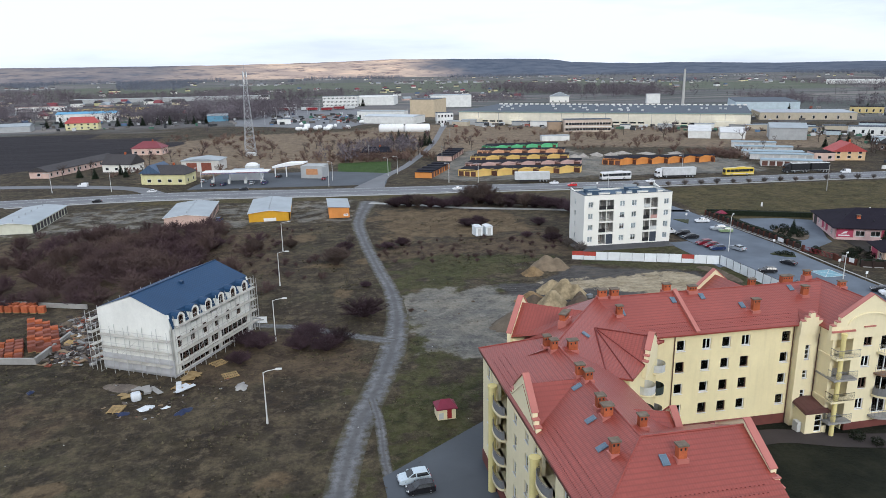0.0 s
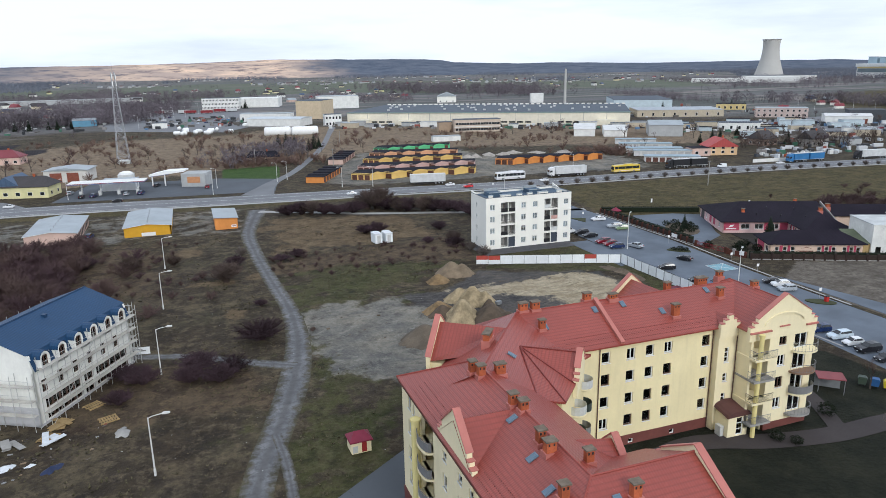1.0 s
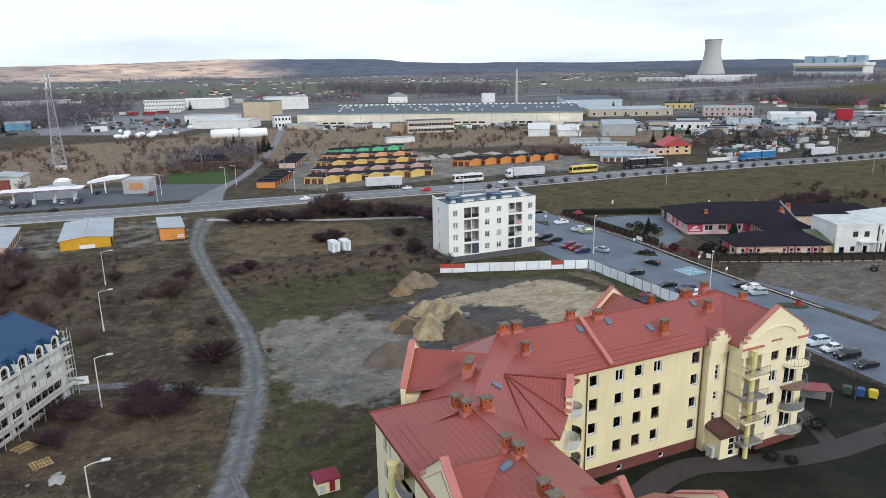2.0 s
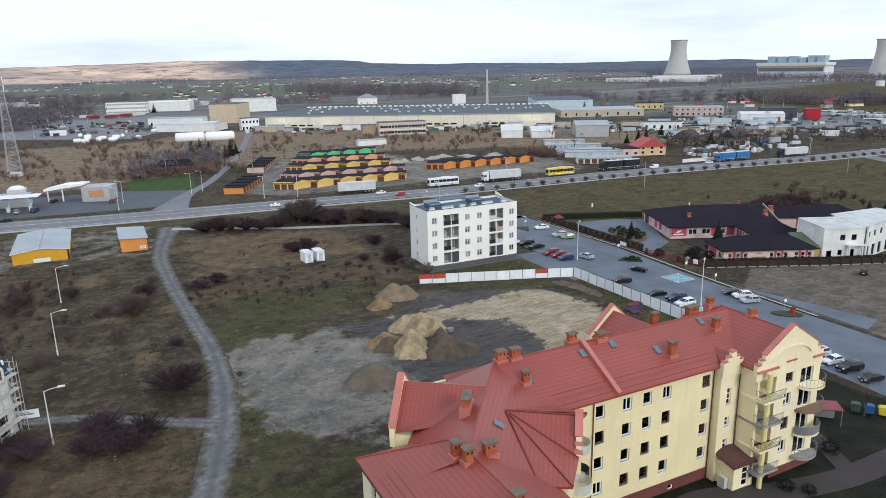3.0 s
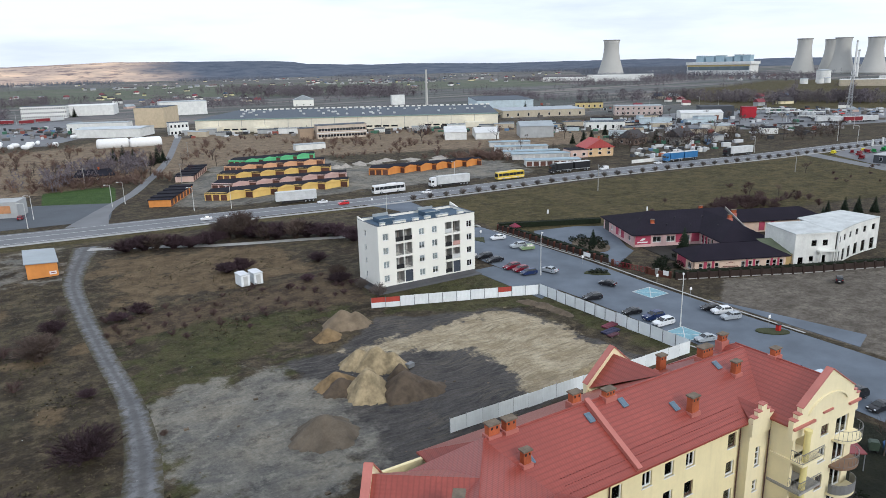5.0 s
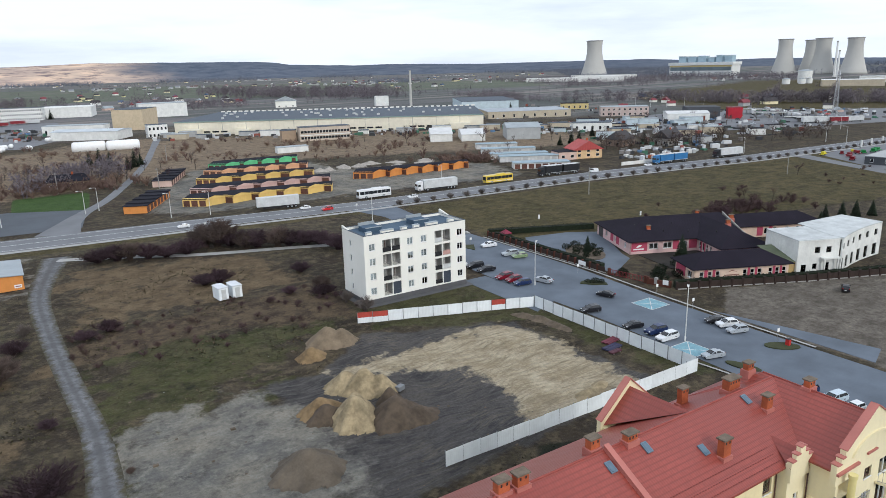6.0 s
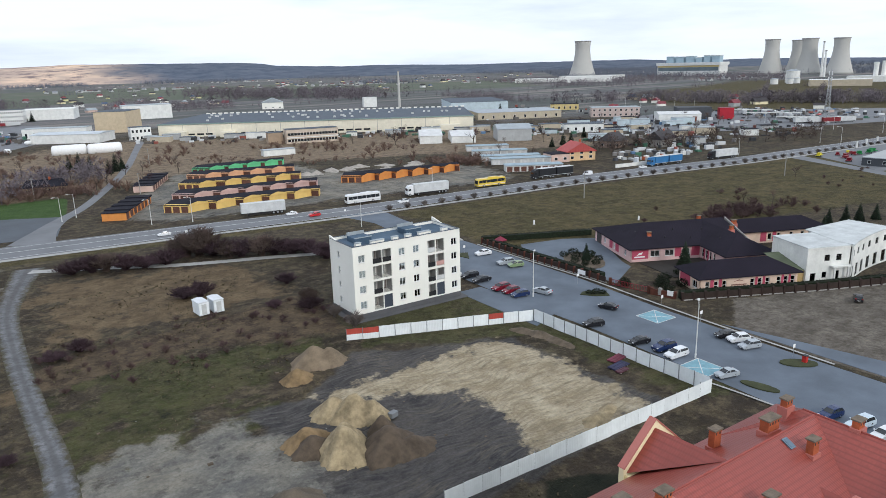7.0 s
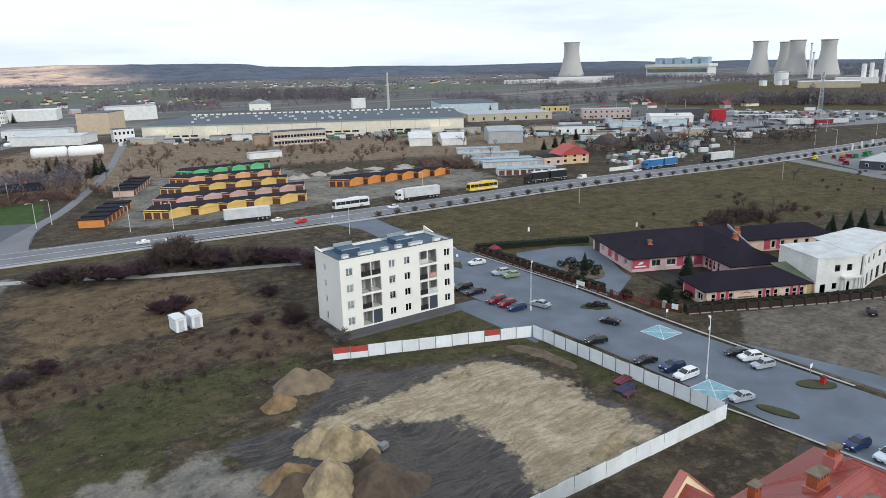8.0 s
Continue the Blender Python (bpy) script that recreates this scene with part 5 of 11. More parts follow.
def sheet(w, z0, z1, step=0.25):
    """A profiled steel sheet with shallow trapezoid ribs."""
    m = Mesh()
    n = int(w / step)
    xs = [w * i / (2 * n) for i in range(2 * n + 1)]
    for i, (a, c) in enumerate(zip(xs, xs[1:])):
        ya, yc = (0, 0.015) if i % 2 == 0 else (0.015, 0)
        m.face((a, ya, z0), (c, yc, z0), (c, yc, z1), (a, ya, z1)).face((c, yc + 0.01, z0), (a, ya + 0.01, z0), (a, ya + 0.01, z1), (c, yc + 0.01, z1))
    m.face(*[(x, 0.015 if i % 2 else 0, z1) for i, x in enumerate(xs)], *[(x, 0.025 if i % 2 else 0.01, z1) for i, x in reversed(list(enumerate(xs)))])
    return m


def panel_fence(a, c, n, red, label, height=2.05, mat=None, behind=0.08):
    a, c = Vector(a), Vector(c)
    L = (c - a).length / n
    ang = math.degrees(math.atan2(c.y - a.y, c.x - a.x))
    fence = thing("site_fence", pose(a.x, a.y, float(rise(a.x, a.y)), 0, 0, ang), label, "fence")
    full = sheet(L - 0.03, 0.05, height).data("panel", mat or PANEL_W)
    low, top = sheet(L - 0.03, 0.05, height * 0.52).data("panel", PANEL_W), sheet(L - 0.03, height * 0.52, height).data("panel", PANEL_RED)
    post = Mesh().box(-0.04, -0.04, -0.3, 0.04, 0.04, height + 0.1).data("post", POST)
    r2 = random.Random(n)
    for i in range(n):
        tilt = r2.uniform(-1.2, 1.2)
        dz = r2.uniform(-0.05, 0.05)
        for me in ((low, top) if i in red else (full,)):
            p = part("panel", me, None, fence, "red upper panel" if me is top else "")
            p.matrix_basis = pose(i * L + 0.015, 0, dz, tilt, 0, 0)
        q = part("post", post, None, fence)
        q.matrix_basis = pose(i * L, behind, 0)
    q = part("post", post, None, fence)
    q.matrix_basis = pose(n * L, behind, 0)
    return fence


panel_fence((58.6, 148.7), (89.2, 136.9), 12, {0, 1, 9}, "white site fence with three red-topped panels", behind=-0.05)
panel_fence((89.3, 136.8), (90.0, 101.6), 14, (), "white sheet-metal site fence beside the street", 2.2, behind=-0.05)
panel_fence((90.0, 101.4), (46.4, 101.7), 18, (), "long white corrugated site fence behind the yellow house", 2.1, behind=-0.06)


# ---- vehicles ----
def car_paint(name, c):
    return paint(name, c, 0.32, 0.03, 0.5, 4, metal=0.1, spec=0.35, coat=0.25)


COLORS = {
    "black": car_paint("black_car_paint", (0.012, 0.012, 0.015)), "navy": car_paint("navy_car_paint", (0.012, 0.026, 0.090)),
    "red": car_paint("red_car_paint", (0.17, 0.010, 0.022)), "white": car_paint("white_car_paint", (0.70, 0.71, 0.72)),
    "silver": car_paint("silver_car_paint", (0.36, 0.39, 0.42)), "green": car_paint("lime_car_paint", (0.20, 0.27, 0.14)),
    "ice": car_paint("pale_blue_car_paint", (0.52, 0.60, 0.66)), "bright_red": car_paint("scarlet_car_paint", (0.50, 0.02, 0.025)),
}
# side outlines, nose towards +x: body, cabin, and the wheels' places
SHAPES = {
    "hatchback": dict(L=4.1, body=[(-2.02, 0.3), (-2.05, 0.62), (-1.98, 0.98), (-1.2, 1.0), (0.75, 0.96), (1.7, 0.80), (2.03, 0.62), (2.04, 0.34), (1.7, 0.22), (-1.75, 0.22)], cab=[(-1.96, 0.97), (-1.62, 1.40), (-0.9, 1.48), (0.1, 1.44), (1.05, 0.95)], axles=(-1.28, 1.28)),
    "saloon": dict(L=4.6, body=[(-2.28, 0.34), (-2.3, 0.7), (-2.2, 0.98), (-1.4, 1.0), (0.9, 0.95), (1.95, 0.80), (2.27, 0.62), (2.28, 0.34), (1.95, 0.22), (-1.95, 0.22)], cab=[(-1.75, 0.97), (-1.05, 1.38), (-0.5, 1.44), (0.2, 1.41), (1.15, 0.94)], axles=(-1.38, 1.42)),
    "estate": dict(L=4.6, body=[(-2.28, 0.34), (-2.3, 0.7), (-2.24, 1.0), (-1.4, 1.02), (0.9, 0.97), (1.95, 0.82), (2.27, 0.64), (2.28, 0.34), (1.95, 0.22), (-1.95, 0.22)], cab=[(-2.22, 0.99), (-1.95, 1.42), (-1.0, 1.5), (0.15, 1.46), (1.15, 0.96)], axles=(-1.38, 1.42)),
    "suv": dict(L=4.5, body=[(-2.22, 0.42), (-2.25, 0.85), (-2.18, 1.12), (-1.4, 1.14), (0.9, 1.10), (1.9, 0.98), (2.22, 0.8), (2.24, 0.44), (1.9, 0.28), (-1.9, 0.28)], cab=[(-2.15, 1.11), (-1.85, 1.58), (-0.9, 1.68), (0.1, 1.63), (0.98, 1.09)], axles=(-1.34, 1.38)),
    "van": dict(L=5.2, body=[(-2.55, 0.4), (-2.58, 1.0), (-2.55, 1.2), (-1.4, 1.22), (1.2, 1.18), (2.25, 1.0), (2.56, 0.8), (2.58, 0.42), (2.2, 0.26), (-2.2, 0.26)], cab=[(-2.56, 1.19), (-2.5, 1.95), (-1.0, 2.02), (0.9, 1.95), (1.75, 1.12)], axles=(-1.55, 1.65)),
}


def slab_side(prof, half_lo, half_hi, z_lo, z_hi):
    """Both flanks and the skin of a body whose half width narrows from half_lo at z_lo to half_hi at z_hi."""
    m = Mesh()
    w = [half_lo + (half_hi - half_lo) * min(1, max(0, (z - z_lo) / (z_hi - z_lo))) for _, z in prof]
    left = [(x, -h, z) for (x, z), h in zip(prof, w)]
    right = [(x, h, z) for (x, z), h in zip(prof, w)]
    m.face(*left[::-1]).face(*right)
    k = len(prof)
    for i in range(k):
        m.face(left[i], left[(i + 1) % k], right[(i + 1) % k], right[i])
    return m


WHEELS = {}


def wheel(parent, x, y, r=0.31, w=0.21):
    key = (r, w)
    if key not in WHEELS:
        t = Mesh().lathe([(r * 0.62, -w / 2), (r * 0.94, -w / 2), (r, -w / 2 + 0.03), (r, w / 2 - 0.03), (r * 0.94, w / 2), (r * 0.62, w / 2)], 18).move(pose(0, 0, 0, 90))
        d = Mesh().lathe([(r * 0.6, -w / 2 - 0.004), (r * 0.2, -w / 2 + 0.03), (0.03, -w / 2 + 0.02), (0.03, w / 2 - 0.02), (r * 0.2, w / 2 - 0.03), (r * 0.6, w / 2 + 0.004)], 10).move(pose(0, 0, 0, 90))
        WHEELS[key] = (t.data("tyre", RUBBER), d.data("rim", RIM))
    o = part("wheel", WHEELS[key][0], None, parent)
    o.matrix_basis = pose(x, y, r)
    part("rim", WHEELS[key][1], None, o)


def car(shape, colour, label):
    s = SHAPES[shape]
    o = thing("van" if shape == "van" else "car", None, label, "van" if shape == "van" else "car")
    wd = 0.92 if shape == "van" else 0.87
    body = part("body", slab_side(s["body"], wd, wd - 0.05, 0.6, 1.0), COLORS[colour], o, smooth=True)
    bev = body.modifiers.new("rounded", "BEVEL")
    bev.width, bev.segments, bev.limit_method, bev.angle_limit = 0.13, 3, "ANGLE", radians(18)
    cab, zb, zt = s["cab"], s["cab"][0][1], max(z for _, z in s["cab"])
    top = part("cabin", slab_side(cab, wd - 0.06, wd - 0.24, zb, zt), COLORS[colour], o, smooth=True)
    bev = top.modifiers.new("rounded", "BEVEL")
    bev.width, bev.segments, bev.limit_method, bev.angle_limit = 0.06, 3, "ANGLE", radians(18)
    half = lambda z: wd - 0.06 - 0.18 * (z - zb) / (zt - zb)  # noqa: E731

    def glazed(p, q, inset=0.05):
        """A pane lying on the slope from p to q across the car."""
        (ax, az), (cx, cz) = p, q
        d = Vector((cx - ax, cz - az))
        n = Vector((-d.y, d.x)).normalized()
        if n.x * (1 if ax > 0 else -1) < 0:
            n = -n
        pa, pc = Vector(p) + d * 0.1 + n * 0.012, Vector(q) - d * 0.08 + n * 0.012
        return Mesh().face((pa.x, -half(pa.y) + inset, pa.y), (pa.x, half(pa.y) - inset, pa.y), (pc.x, half(pc.y) - inset, pc.y), (pc.x, -half(pc.y) + inset, pc.y))

    part("windscreen", glazed(cab[4], cab[3]), CARGLASS, o)
    if shape != "van":
        part("rear_window", glazed(cab[0], cab[1]), CARGLASS, o)
    lo, hi = zb + 0.03, zt - 0.09

    def edge(x0, z0, x1, z1, z):
        return x0 + (x1 - x0) * (z - z0) / (z1 - z0)

    rx0 = edge(*cab[0], *cab[1], lo) + 0.1
    rx1 = edge(*cab[0], *cab[1], hi) + 0.1
    fx0, fx1 = edge(*cab[4], *cab[3], lo) - 0.1, edge(*cab[4], *cab[3], hi) - 0.08
    if shape == "van":
        rx0 = rx1 = 0.55
    mid = -0.15 if shape != "van" else None
    for sgn in (-1, 1):
        cuts = [(rx0, rx1, mid - 0.05, mid - 0.05), (mid + 0.05, mid + 0.05, fx0, fx1)] if mid is not None else [(rx0, rx1, fx0, fx1)]
        for a0, a1, c0, c1 in cuts:
            q = [(a0, sgn * (half(lo) + 0.012), lo), (c0, sgn * (half(lo) + 0.012), lo), (c1, sgn * (half(hi) + 0.012), hi), (a1, sgn * (half(hi) + 0.012), hi)]
            part("side_window", Mesh().face(*q), CARGLASS, o)
        hx = s["L"] / 2
        zl = s["body"][6][1] + 0.02
        part("headlight", Mesh().box(hx - 0.26, sgn * 0.62 - 0.16, zl - 0.03, hx - 0.03, sgn * 0.62 + 0.16, zl + 0.10), LIGHTGLASS, o)
        part("tail_light", Mesh().box(-hx + 0.0, sgn * 0.66 - 0.12, zl + 0.08, -hx + 0.12, sgn * 0.66 + 0.12, zl + 0.3), REDGLASS, o)
        part("wing_mirror", Mesh().box(fx0 - 0.28, sgn * (wd + 0.1) - 0.09, lo, fx0 - 0.12, sgn * (wd + 0.1) + 0.09, lo + 0.13), COLORS[colour], o)
        for ax in s["axles"]:
            wheel(o, ax, sgn * (wd - 0.12), 0.33 if shape in ("suv", "van") else 0.31)
    part("bumper", Mesh().box(s["L"] / 2 - 0.14, -0.66, 0.3, s["L"] / 2 + 0.01, 0.66, 0.46).box(-s["L"] / 2 - 0.01, -0.66, 0.32, -s["L"] / 2 + 0.14, 0.66, 0.46), BLACK, o)
    part("number_plate", Mesh().box(s["L"] / 2 + 0.01, -0.26, 0.36, s["L"] / 2 + 0.02, 0.26, 0.46).box(-s["L"] / 2 - 0.02, -0.26, 0.55, -s["L"] / 2 + 0.0, 0.26, 0.65), PVC, o)
    return o


# parked and waiting cars: shape, colour, x, y, heading
CARS = [
    ("saloon", "white", 108.8, 177.2, 170), ("estate", "silver", 108.0, 167.7, 168), ("hatchback", "green", 108.4, 164.7, 165),
    ("van", "white", 92.6, 167.0, 8), ("estate", "black", 95.6, 164.6, 180), ("saloon", "black", 95.8, 160.6, 178),
    ("estate", "red", 95.6, 154.0, 183), ("hatchback", "red", 95.9, 151.2, 177), ("hatchback", "navy", 95.9, 148.4, 171), ("saloon", "silver", 100.5, 147.1, 103),
    ("saloon", "black", 103.9, 133.0, 111), ("hatchback", "black", 95.5, 128.5, 164), ("saloon", "black", 95.6, 118.6, 168), ("suv", "navy", 96.6, 114.6, 172), ("estate", "white", 96.0, 111.8, 177),
    ("hatchback", "black", 108.4, 112.0, 152), ("hatchback", "white", 108.6, 109.7, 157), ("estate", "silver", 107.6, 107.1, 163), ("saloon", "silver", 95.9, 103.1, 165),
    ("suv", "navy", 95.6, 88.3, 172), ("estate", "ice", 96.1, 85.0, 172), ("hatchback", "white", 95.7, 82.2, 172), ("suv", "black", 95.4, 79.3, 172), ("saloon", "black", 94.9, 75.8, 172),
    ("suv", "black", 142.5, 107.8, 30), ("hatchback", "ice", 8.9, 67.0, 184), ("hatchback", "black", 9.3, 64.9, 184),
    ("saloon", "black", -75.0, 259.0, 178), ("van", "white", -90.5, 297.5, 172), ("saloon", "white", -60.0, 275.5, 168), ("estate", "black", -26.0, 271.0, 176),
    ("saloon", "white", 52.5, 250.0, 176), ("hatchback", "bright_red", 96.0, 246.0, 176), ("suv", "navy", -28.6, 214.8, 80), ("estate", "white", 128.0, 246.4, 176), ("van", "white", 213.5, 246.0, 175), ("saloon", "white", 243.0, 243.5, 172), ("saloon", "white", 91.2, 252.6, 176),
]
WORDS = {"hatchback": "small hatchback car", "saloon": "saloon car", "estate": "estate car", "suv": "tall off-road car", "van": "delivery van"}
TINT = {"black": "black", "navy": "dark blue", "red": "dark red", "white": "white", "silver": "silver-grey", "green": "pale green", "ice": "pale blue", "bright_red": "bright red"}
made = {}
for shape, colour, x, y, head in CARS:
    on_road = y > 240 or x < 0
    m = pose(x, y, (0.1 if y < 240 else 0.11) + float(rise(x, y)) if not (x < 20 and y < 70) else 0.055, 0, 0, head) @ Matrix.Diagonal((0.87, 0.9, 0.9, 1))
    if (shape, colour) not in made:
        o = car(shape, colour, f"{TINT[colour]} {WORDS[shape]} standing on the {'road' if on_road else 'paving'}")
        o.matrix_basis = m
        made[shape, colour] = o
    else:
        o = copy_thing(made[shape, colour], m)
    o["label"] = f"{TINT[colour]} {WORDS[shape]} {'on the main road' if on_road else 'parked on the paved street'}"
    tagged(o, group="cars on the road" if on_road else "parked cars")


def lorry(label, cab_c, box_c, L=13.6, cab=True, drag=False, x=0, y=0, head=180):
    """An articulated lorry, its nose towards +x: cab, box, wheels, bumper; drag: two short boxes in place of one."""
    o = thing("lorry", pose(x, y, 0.11, 0, 0, head), label, "lorry", "lorries on the main road")
    x1 = 2.0
    if cab:
        prof = [(2.3, 0.5), (4.55, 0.5), (4.6, 1.4), (4.45, 2.6), (4.0, 3.5), (2.6, 3.75), (2.3, 3.75)]
        part("cab", slab_side(prof, 1.2, 1.15, 0.5, 3.7), cab_c, o)
        part("windscreen", Mesh().face((4.53, -1.02, 1.95), (4.53, 1.02, 1.95), (4.42, 1.0, 2.75), (4.42, -1.0, 2.75)).move(pose(0.06, 0, 0)), CARGLASS, o)
        for sgn in (-1, 1):
            part("side_window", Mesh().face((3.3, sgn * 1.21, 1.9), (4.3, sgn * 1.21, 1.9), (4.2, sgn * 1.2, 2.6), (3.3, sgn * 1.2, 2.6)), CARGLASS, o)
            part("headlight", Mesh().box(4.5, sgn * 0.9 - 0.2, 0.75, 4.63, sgn * 0.9 + 0.2, 0.95), LIGHTGLASS, o)
            part("wing_mirror", Mesh().box(4.1, sgn * 1.42 - 0.1, 1.9, 4.3, sgn * 1.42 + 0.1, 2.6), BLACK, o)
        part("bumper", Mesh().box(4.4, -1.2, 0.35, 4.66, 1.2, 0.7), BLACK, o)
    parts_ = [(x1 - L, x1)] if not drag else [(x1 - 7.6, x1), (x1 - 16.0, x1 - 8.4)]
    for a, c in parts_:
        bx = part("load_box", Mesh().box(a, -1.26, 1.15, c, 1.26, 3.95), box_c, o)
        rb = Mesh()
        for i in range(1, int((c - a) / 0.6)):
            u = a + i * (c - a) / int((c - a) / 0.6)
            rb.box(u - 0.03, -1.275, 1.2, u + 0.03, -1.26, 3.9).box(u - 0.03, 1.26, 1.2, u + 0.03, 1.275, 3.9)
        part("side_rib", rb, box_c, bx, kind="stuff")
        part("rail", Mesh().box(a, -1.29, 3.88, c, 1.29, 4.0).box(a, -1.29, 1.05, c, 1.29, 1.18), RAIL_LIGHT, bx)
        part("chassis", Mesh().box(a + 0.3, -0.5, 0.7, c, 0.5, 1.1).box(a, -1.2, 0.45, a + 0.1, 1.2, 0.7).box(a + 4.6, -1.2, 0.5, c - 2.2, -1.15, 1.0).box(a + 4.6, 1.15, 0.5, c - 2.2, 1.2, 1.0), BLACK, o)
        for ax in (a + 1.2, a + 2.5, a + 3.8)[: 3 if not drag else 2]:
            for sgn in (-1, 1):
                wheel(o, ax, sgn * 1.02, 0.5, 0.36)
    if cab:
        for ax in (3.7, 0.5):
            for sgn in (-1, 1):
                wheel(o, ax, sgn * 1.02, 0.5, 0.36)
    else:
        part("landing_leg", Mesh().box(x1 - 2.2, -0.9, 0.0, x1 - 2.0, -0.7, 1.1).box(x1 - 2.2, 0.7, 0.0, x1 - 2.0, 0.9, 1.1), BLACK, o)
    return o


TARP_W = paint("pale_grey_tarpaulin", (0.56, 0.57, 0.57), 0.6, 0.12, 0.5, 4, streak=0.15)
TARP_K = paint("black_tarpaulin", (0.016, 0.017, 0.020), 0.5, 0.15, 0.5, 4)
TARP_B = paint("blue_tarpaulin", (0.04, 0.16, 0.36), 0.5, 0.15, 0.5, 4)
WHITE_CAB = paint("white_cab_paint", (0.70, 0.70, 0.70), 0.35, 0.05, 0.5, 4, coat=0.5)
lorry("white box trailer parked without its tractor", WHITE_CAB, TARP_W, cab=False, x=80.0, y=260.6, head=169)
lorry("white lorry with a pale grey tarpaulin trailer", WHITE_CAB, TARP_W, x=139.4, y=255.0, head=174)
lorry("black lorry with a drawbar trailer", TARP_K, TARP_K, drag=True, x=195.0, y=252.4, head=172)
lorry("blue lorry with a drawbar trailer", TARP_B, TARP_B, drag=True, x=253.0, y=244.4, head=175)
lorry("dark lorry with a pale grey trailer", TARP_K, TARP_W, x=288.0, y=239.6, head=172)


def bus(label, c, stripe, x, y, head):
    o = thing("bus", pose(x, y, 0.11, 0, 0, head), label, "bus", "buses on the main road")
    prof = [(-6.0, 0.4), (6.0, 0.4), (6.1, 1.2), (5.95, 2.6), (5.7, 3.1), (-5.9, 3.15), (-6.05, 2.6), (-6.08, 1.0)]
    b_ = part("body", slab_side(prof, 1.27, 1.2, 0.6, 3.1), c, o)
    part("roof_unit", Mesh().box(-3, -0.8, 3.14, 0.5, 0.8, 3.4), c, b_)
    part("windscreen", Mesh().face((6.1, -1.1, 1.3), (6.1, 1.1, 1.3), (5.99, 1.05, 2.6), (5.99, -1.05, 2.6)).move(pose(0.02, 0, 0)), CARGLASS, o)
    for sgn in (-1, 1):
        for i in range(7):
            a = -5.7 + i * 1.63
            part("side_window", Mesh().box(a, sgn * 1.225 - 0.02, 1.55, a + 1.55, sgn * 1.225 + 0.02, 2.6), CARGLASS, o)
        part("stripe", Mesh().box(-5.95, sgn * 1.275 - 0.005, 0.75, 5.9, sgn * 1.275 + 0.005, 0.95), stripe, o)
        for ax in (-3.2, 3.4):
            wheel(o, ax, sgn * 1.12, 0.5, 0.32)
        part("headlight", Mesh().box(6.0, sgn * 0.9 - 0.2, 0.75, 6.12, sgn * 0.9 + 0.2, 0.95), LIGHTGLASS, o)
    return o


bus("white coach with dark windows", WHITE_CAB, TARP_W, 118.0, 256.0, 177)
bus("yellow and white service bus", paint("yellow_bus_paint", (0.66, 0.48, 0.05), 0.35, 0.06, 0.5, 4, coat=0.5), WHITE_CAB, 169.5, 252.6, 176)


# ---- unfinished building with a blue roof, under scaffolding ----
SITE = pose(-21.8, 101.0, 0, 0, 0, 61)
unf = thing("unfinished_building", SITE, "unfinished white building with a dark blue tiled roof and arched dormers", "building")
UL, UW, UE, UR = 20.4, 13.2, 9.8, 12.1
ops = []
shop = [(1.4, 0.5, 8.2, 1.7), (1.4, 2.0, 8.2, 3.3), (11.6, 0.5, 19.0, 1.7), (11.6, 2.0, 19.0, 3.3), (9.0, 0.3, 10.8, 1.8), (9.0, 2.1, 10.8, 3.2)]
ops += shop
small = [(1.2 + i * 3.0, 4.3, 2.2 + i * 3.0, 6.0) for i in range(6)]
ops += small + [(4.6, 7.0, 6.6, 7.5), (9.2, 7.0, 11.2, 7.5), (14.2, 7.0, 16.2, 7.5)]
part("wall", wall_with_openings(UL, 7.7, ops, 0.35), WHITE_RAW, unf)
for a, z, c, d in shop[:4]:
    for i in range(5):
        u = a + (c - a) * i / 5
        window(unf, pose(u + 0.04, 0, z), (c - a) / 5 - 0.08, d - z, BROWN_FRAME, (0, 0), False)
for a, z, c, d in small + shop[4:]:
    window(unf, pose(a, 0, z), c - a, d - z, BROWN_FRAME, (1, 0), False)
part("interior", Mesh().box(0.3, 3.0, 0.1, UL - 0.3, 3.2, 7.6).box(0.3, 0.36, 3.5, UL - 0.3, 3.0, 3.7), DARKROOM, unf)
gp = [(0, 0), (UW, 0), (UW, UE), (UW / 2, UR), (0.35, UE - 0.1), (0.0, 7.8)]
part("gable", Mesh().extrude(gp, 0, 0.35, "x"), WHITE_RAW, unf)
part("gable", Mesh().extrude([(0, 0), (UW, 0), (UW, UE), (UW / 2, UR), (0.35, UE - 0.1), (0.0, 7.8)], UL - 0.35, UL, "x"), WHITE_RAW, unf)
part("plinth", Mesh().box(-0.05, -0.05, 0, UL + 0.05, UW + 0.05, 0.35).box(-0.05, -0.06, 0.0, 0.02, UW, 2.7), paint("grey_insulation_board", (0.50, 0.50, 0.51), 0.9, 0.08, 0.6, 4), unf, "grey insulation boards at the base")
part("wall", Mesh().box(0.35, UW - 0.35, 0, UL - 0.35, UW, UE), WHITE_RAW, unf)
part("roof", Mesh().face((-0.1, 0.5, UE + 0.05), (UL + 0.1, 0.5, UE + 0.05), (UL + 0.1, UW / 2, UR + 0.15), (-0.1, UW / 2, UR + 0.15)).face((UL + 0.1, UW + 0.4, UE - 0.1), (-0.1, UW + 0.4, UE - 0.1), (-0.1, UW / 2, UR + 0.15), (UL + 0.1, UW / 2, UR + 0.15)), BLUE_ROOF, unf)
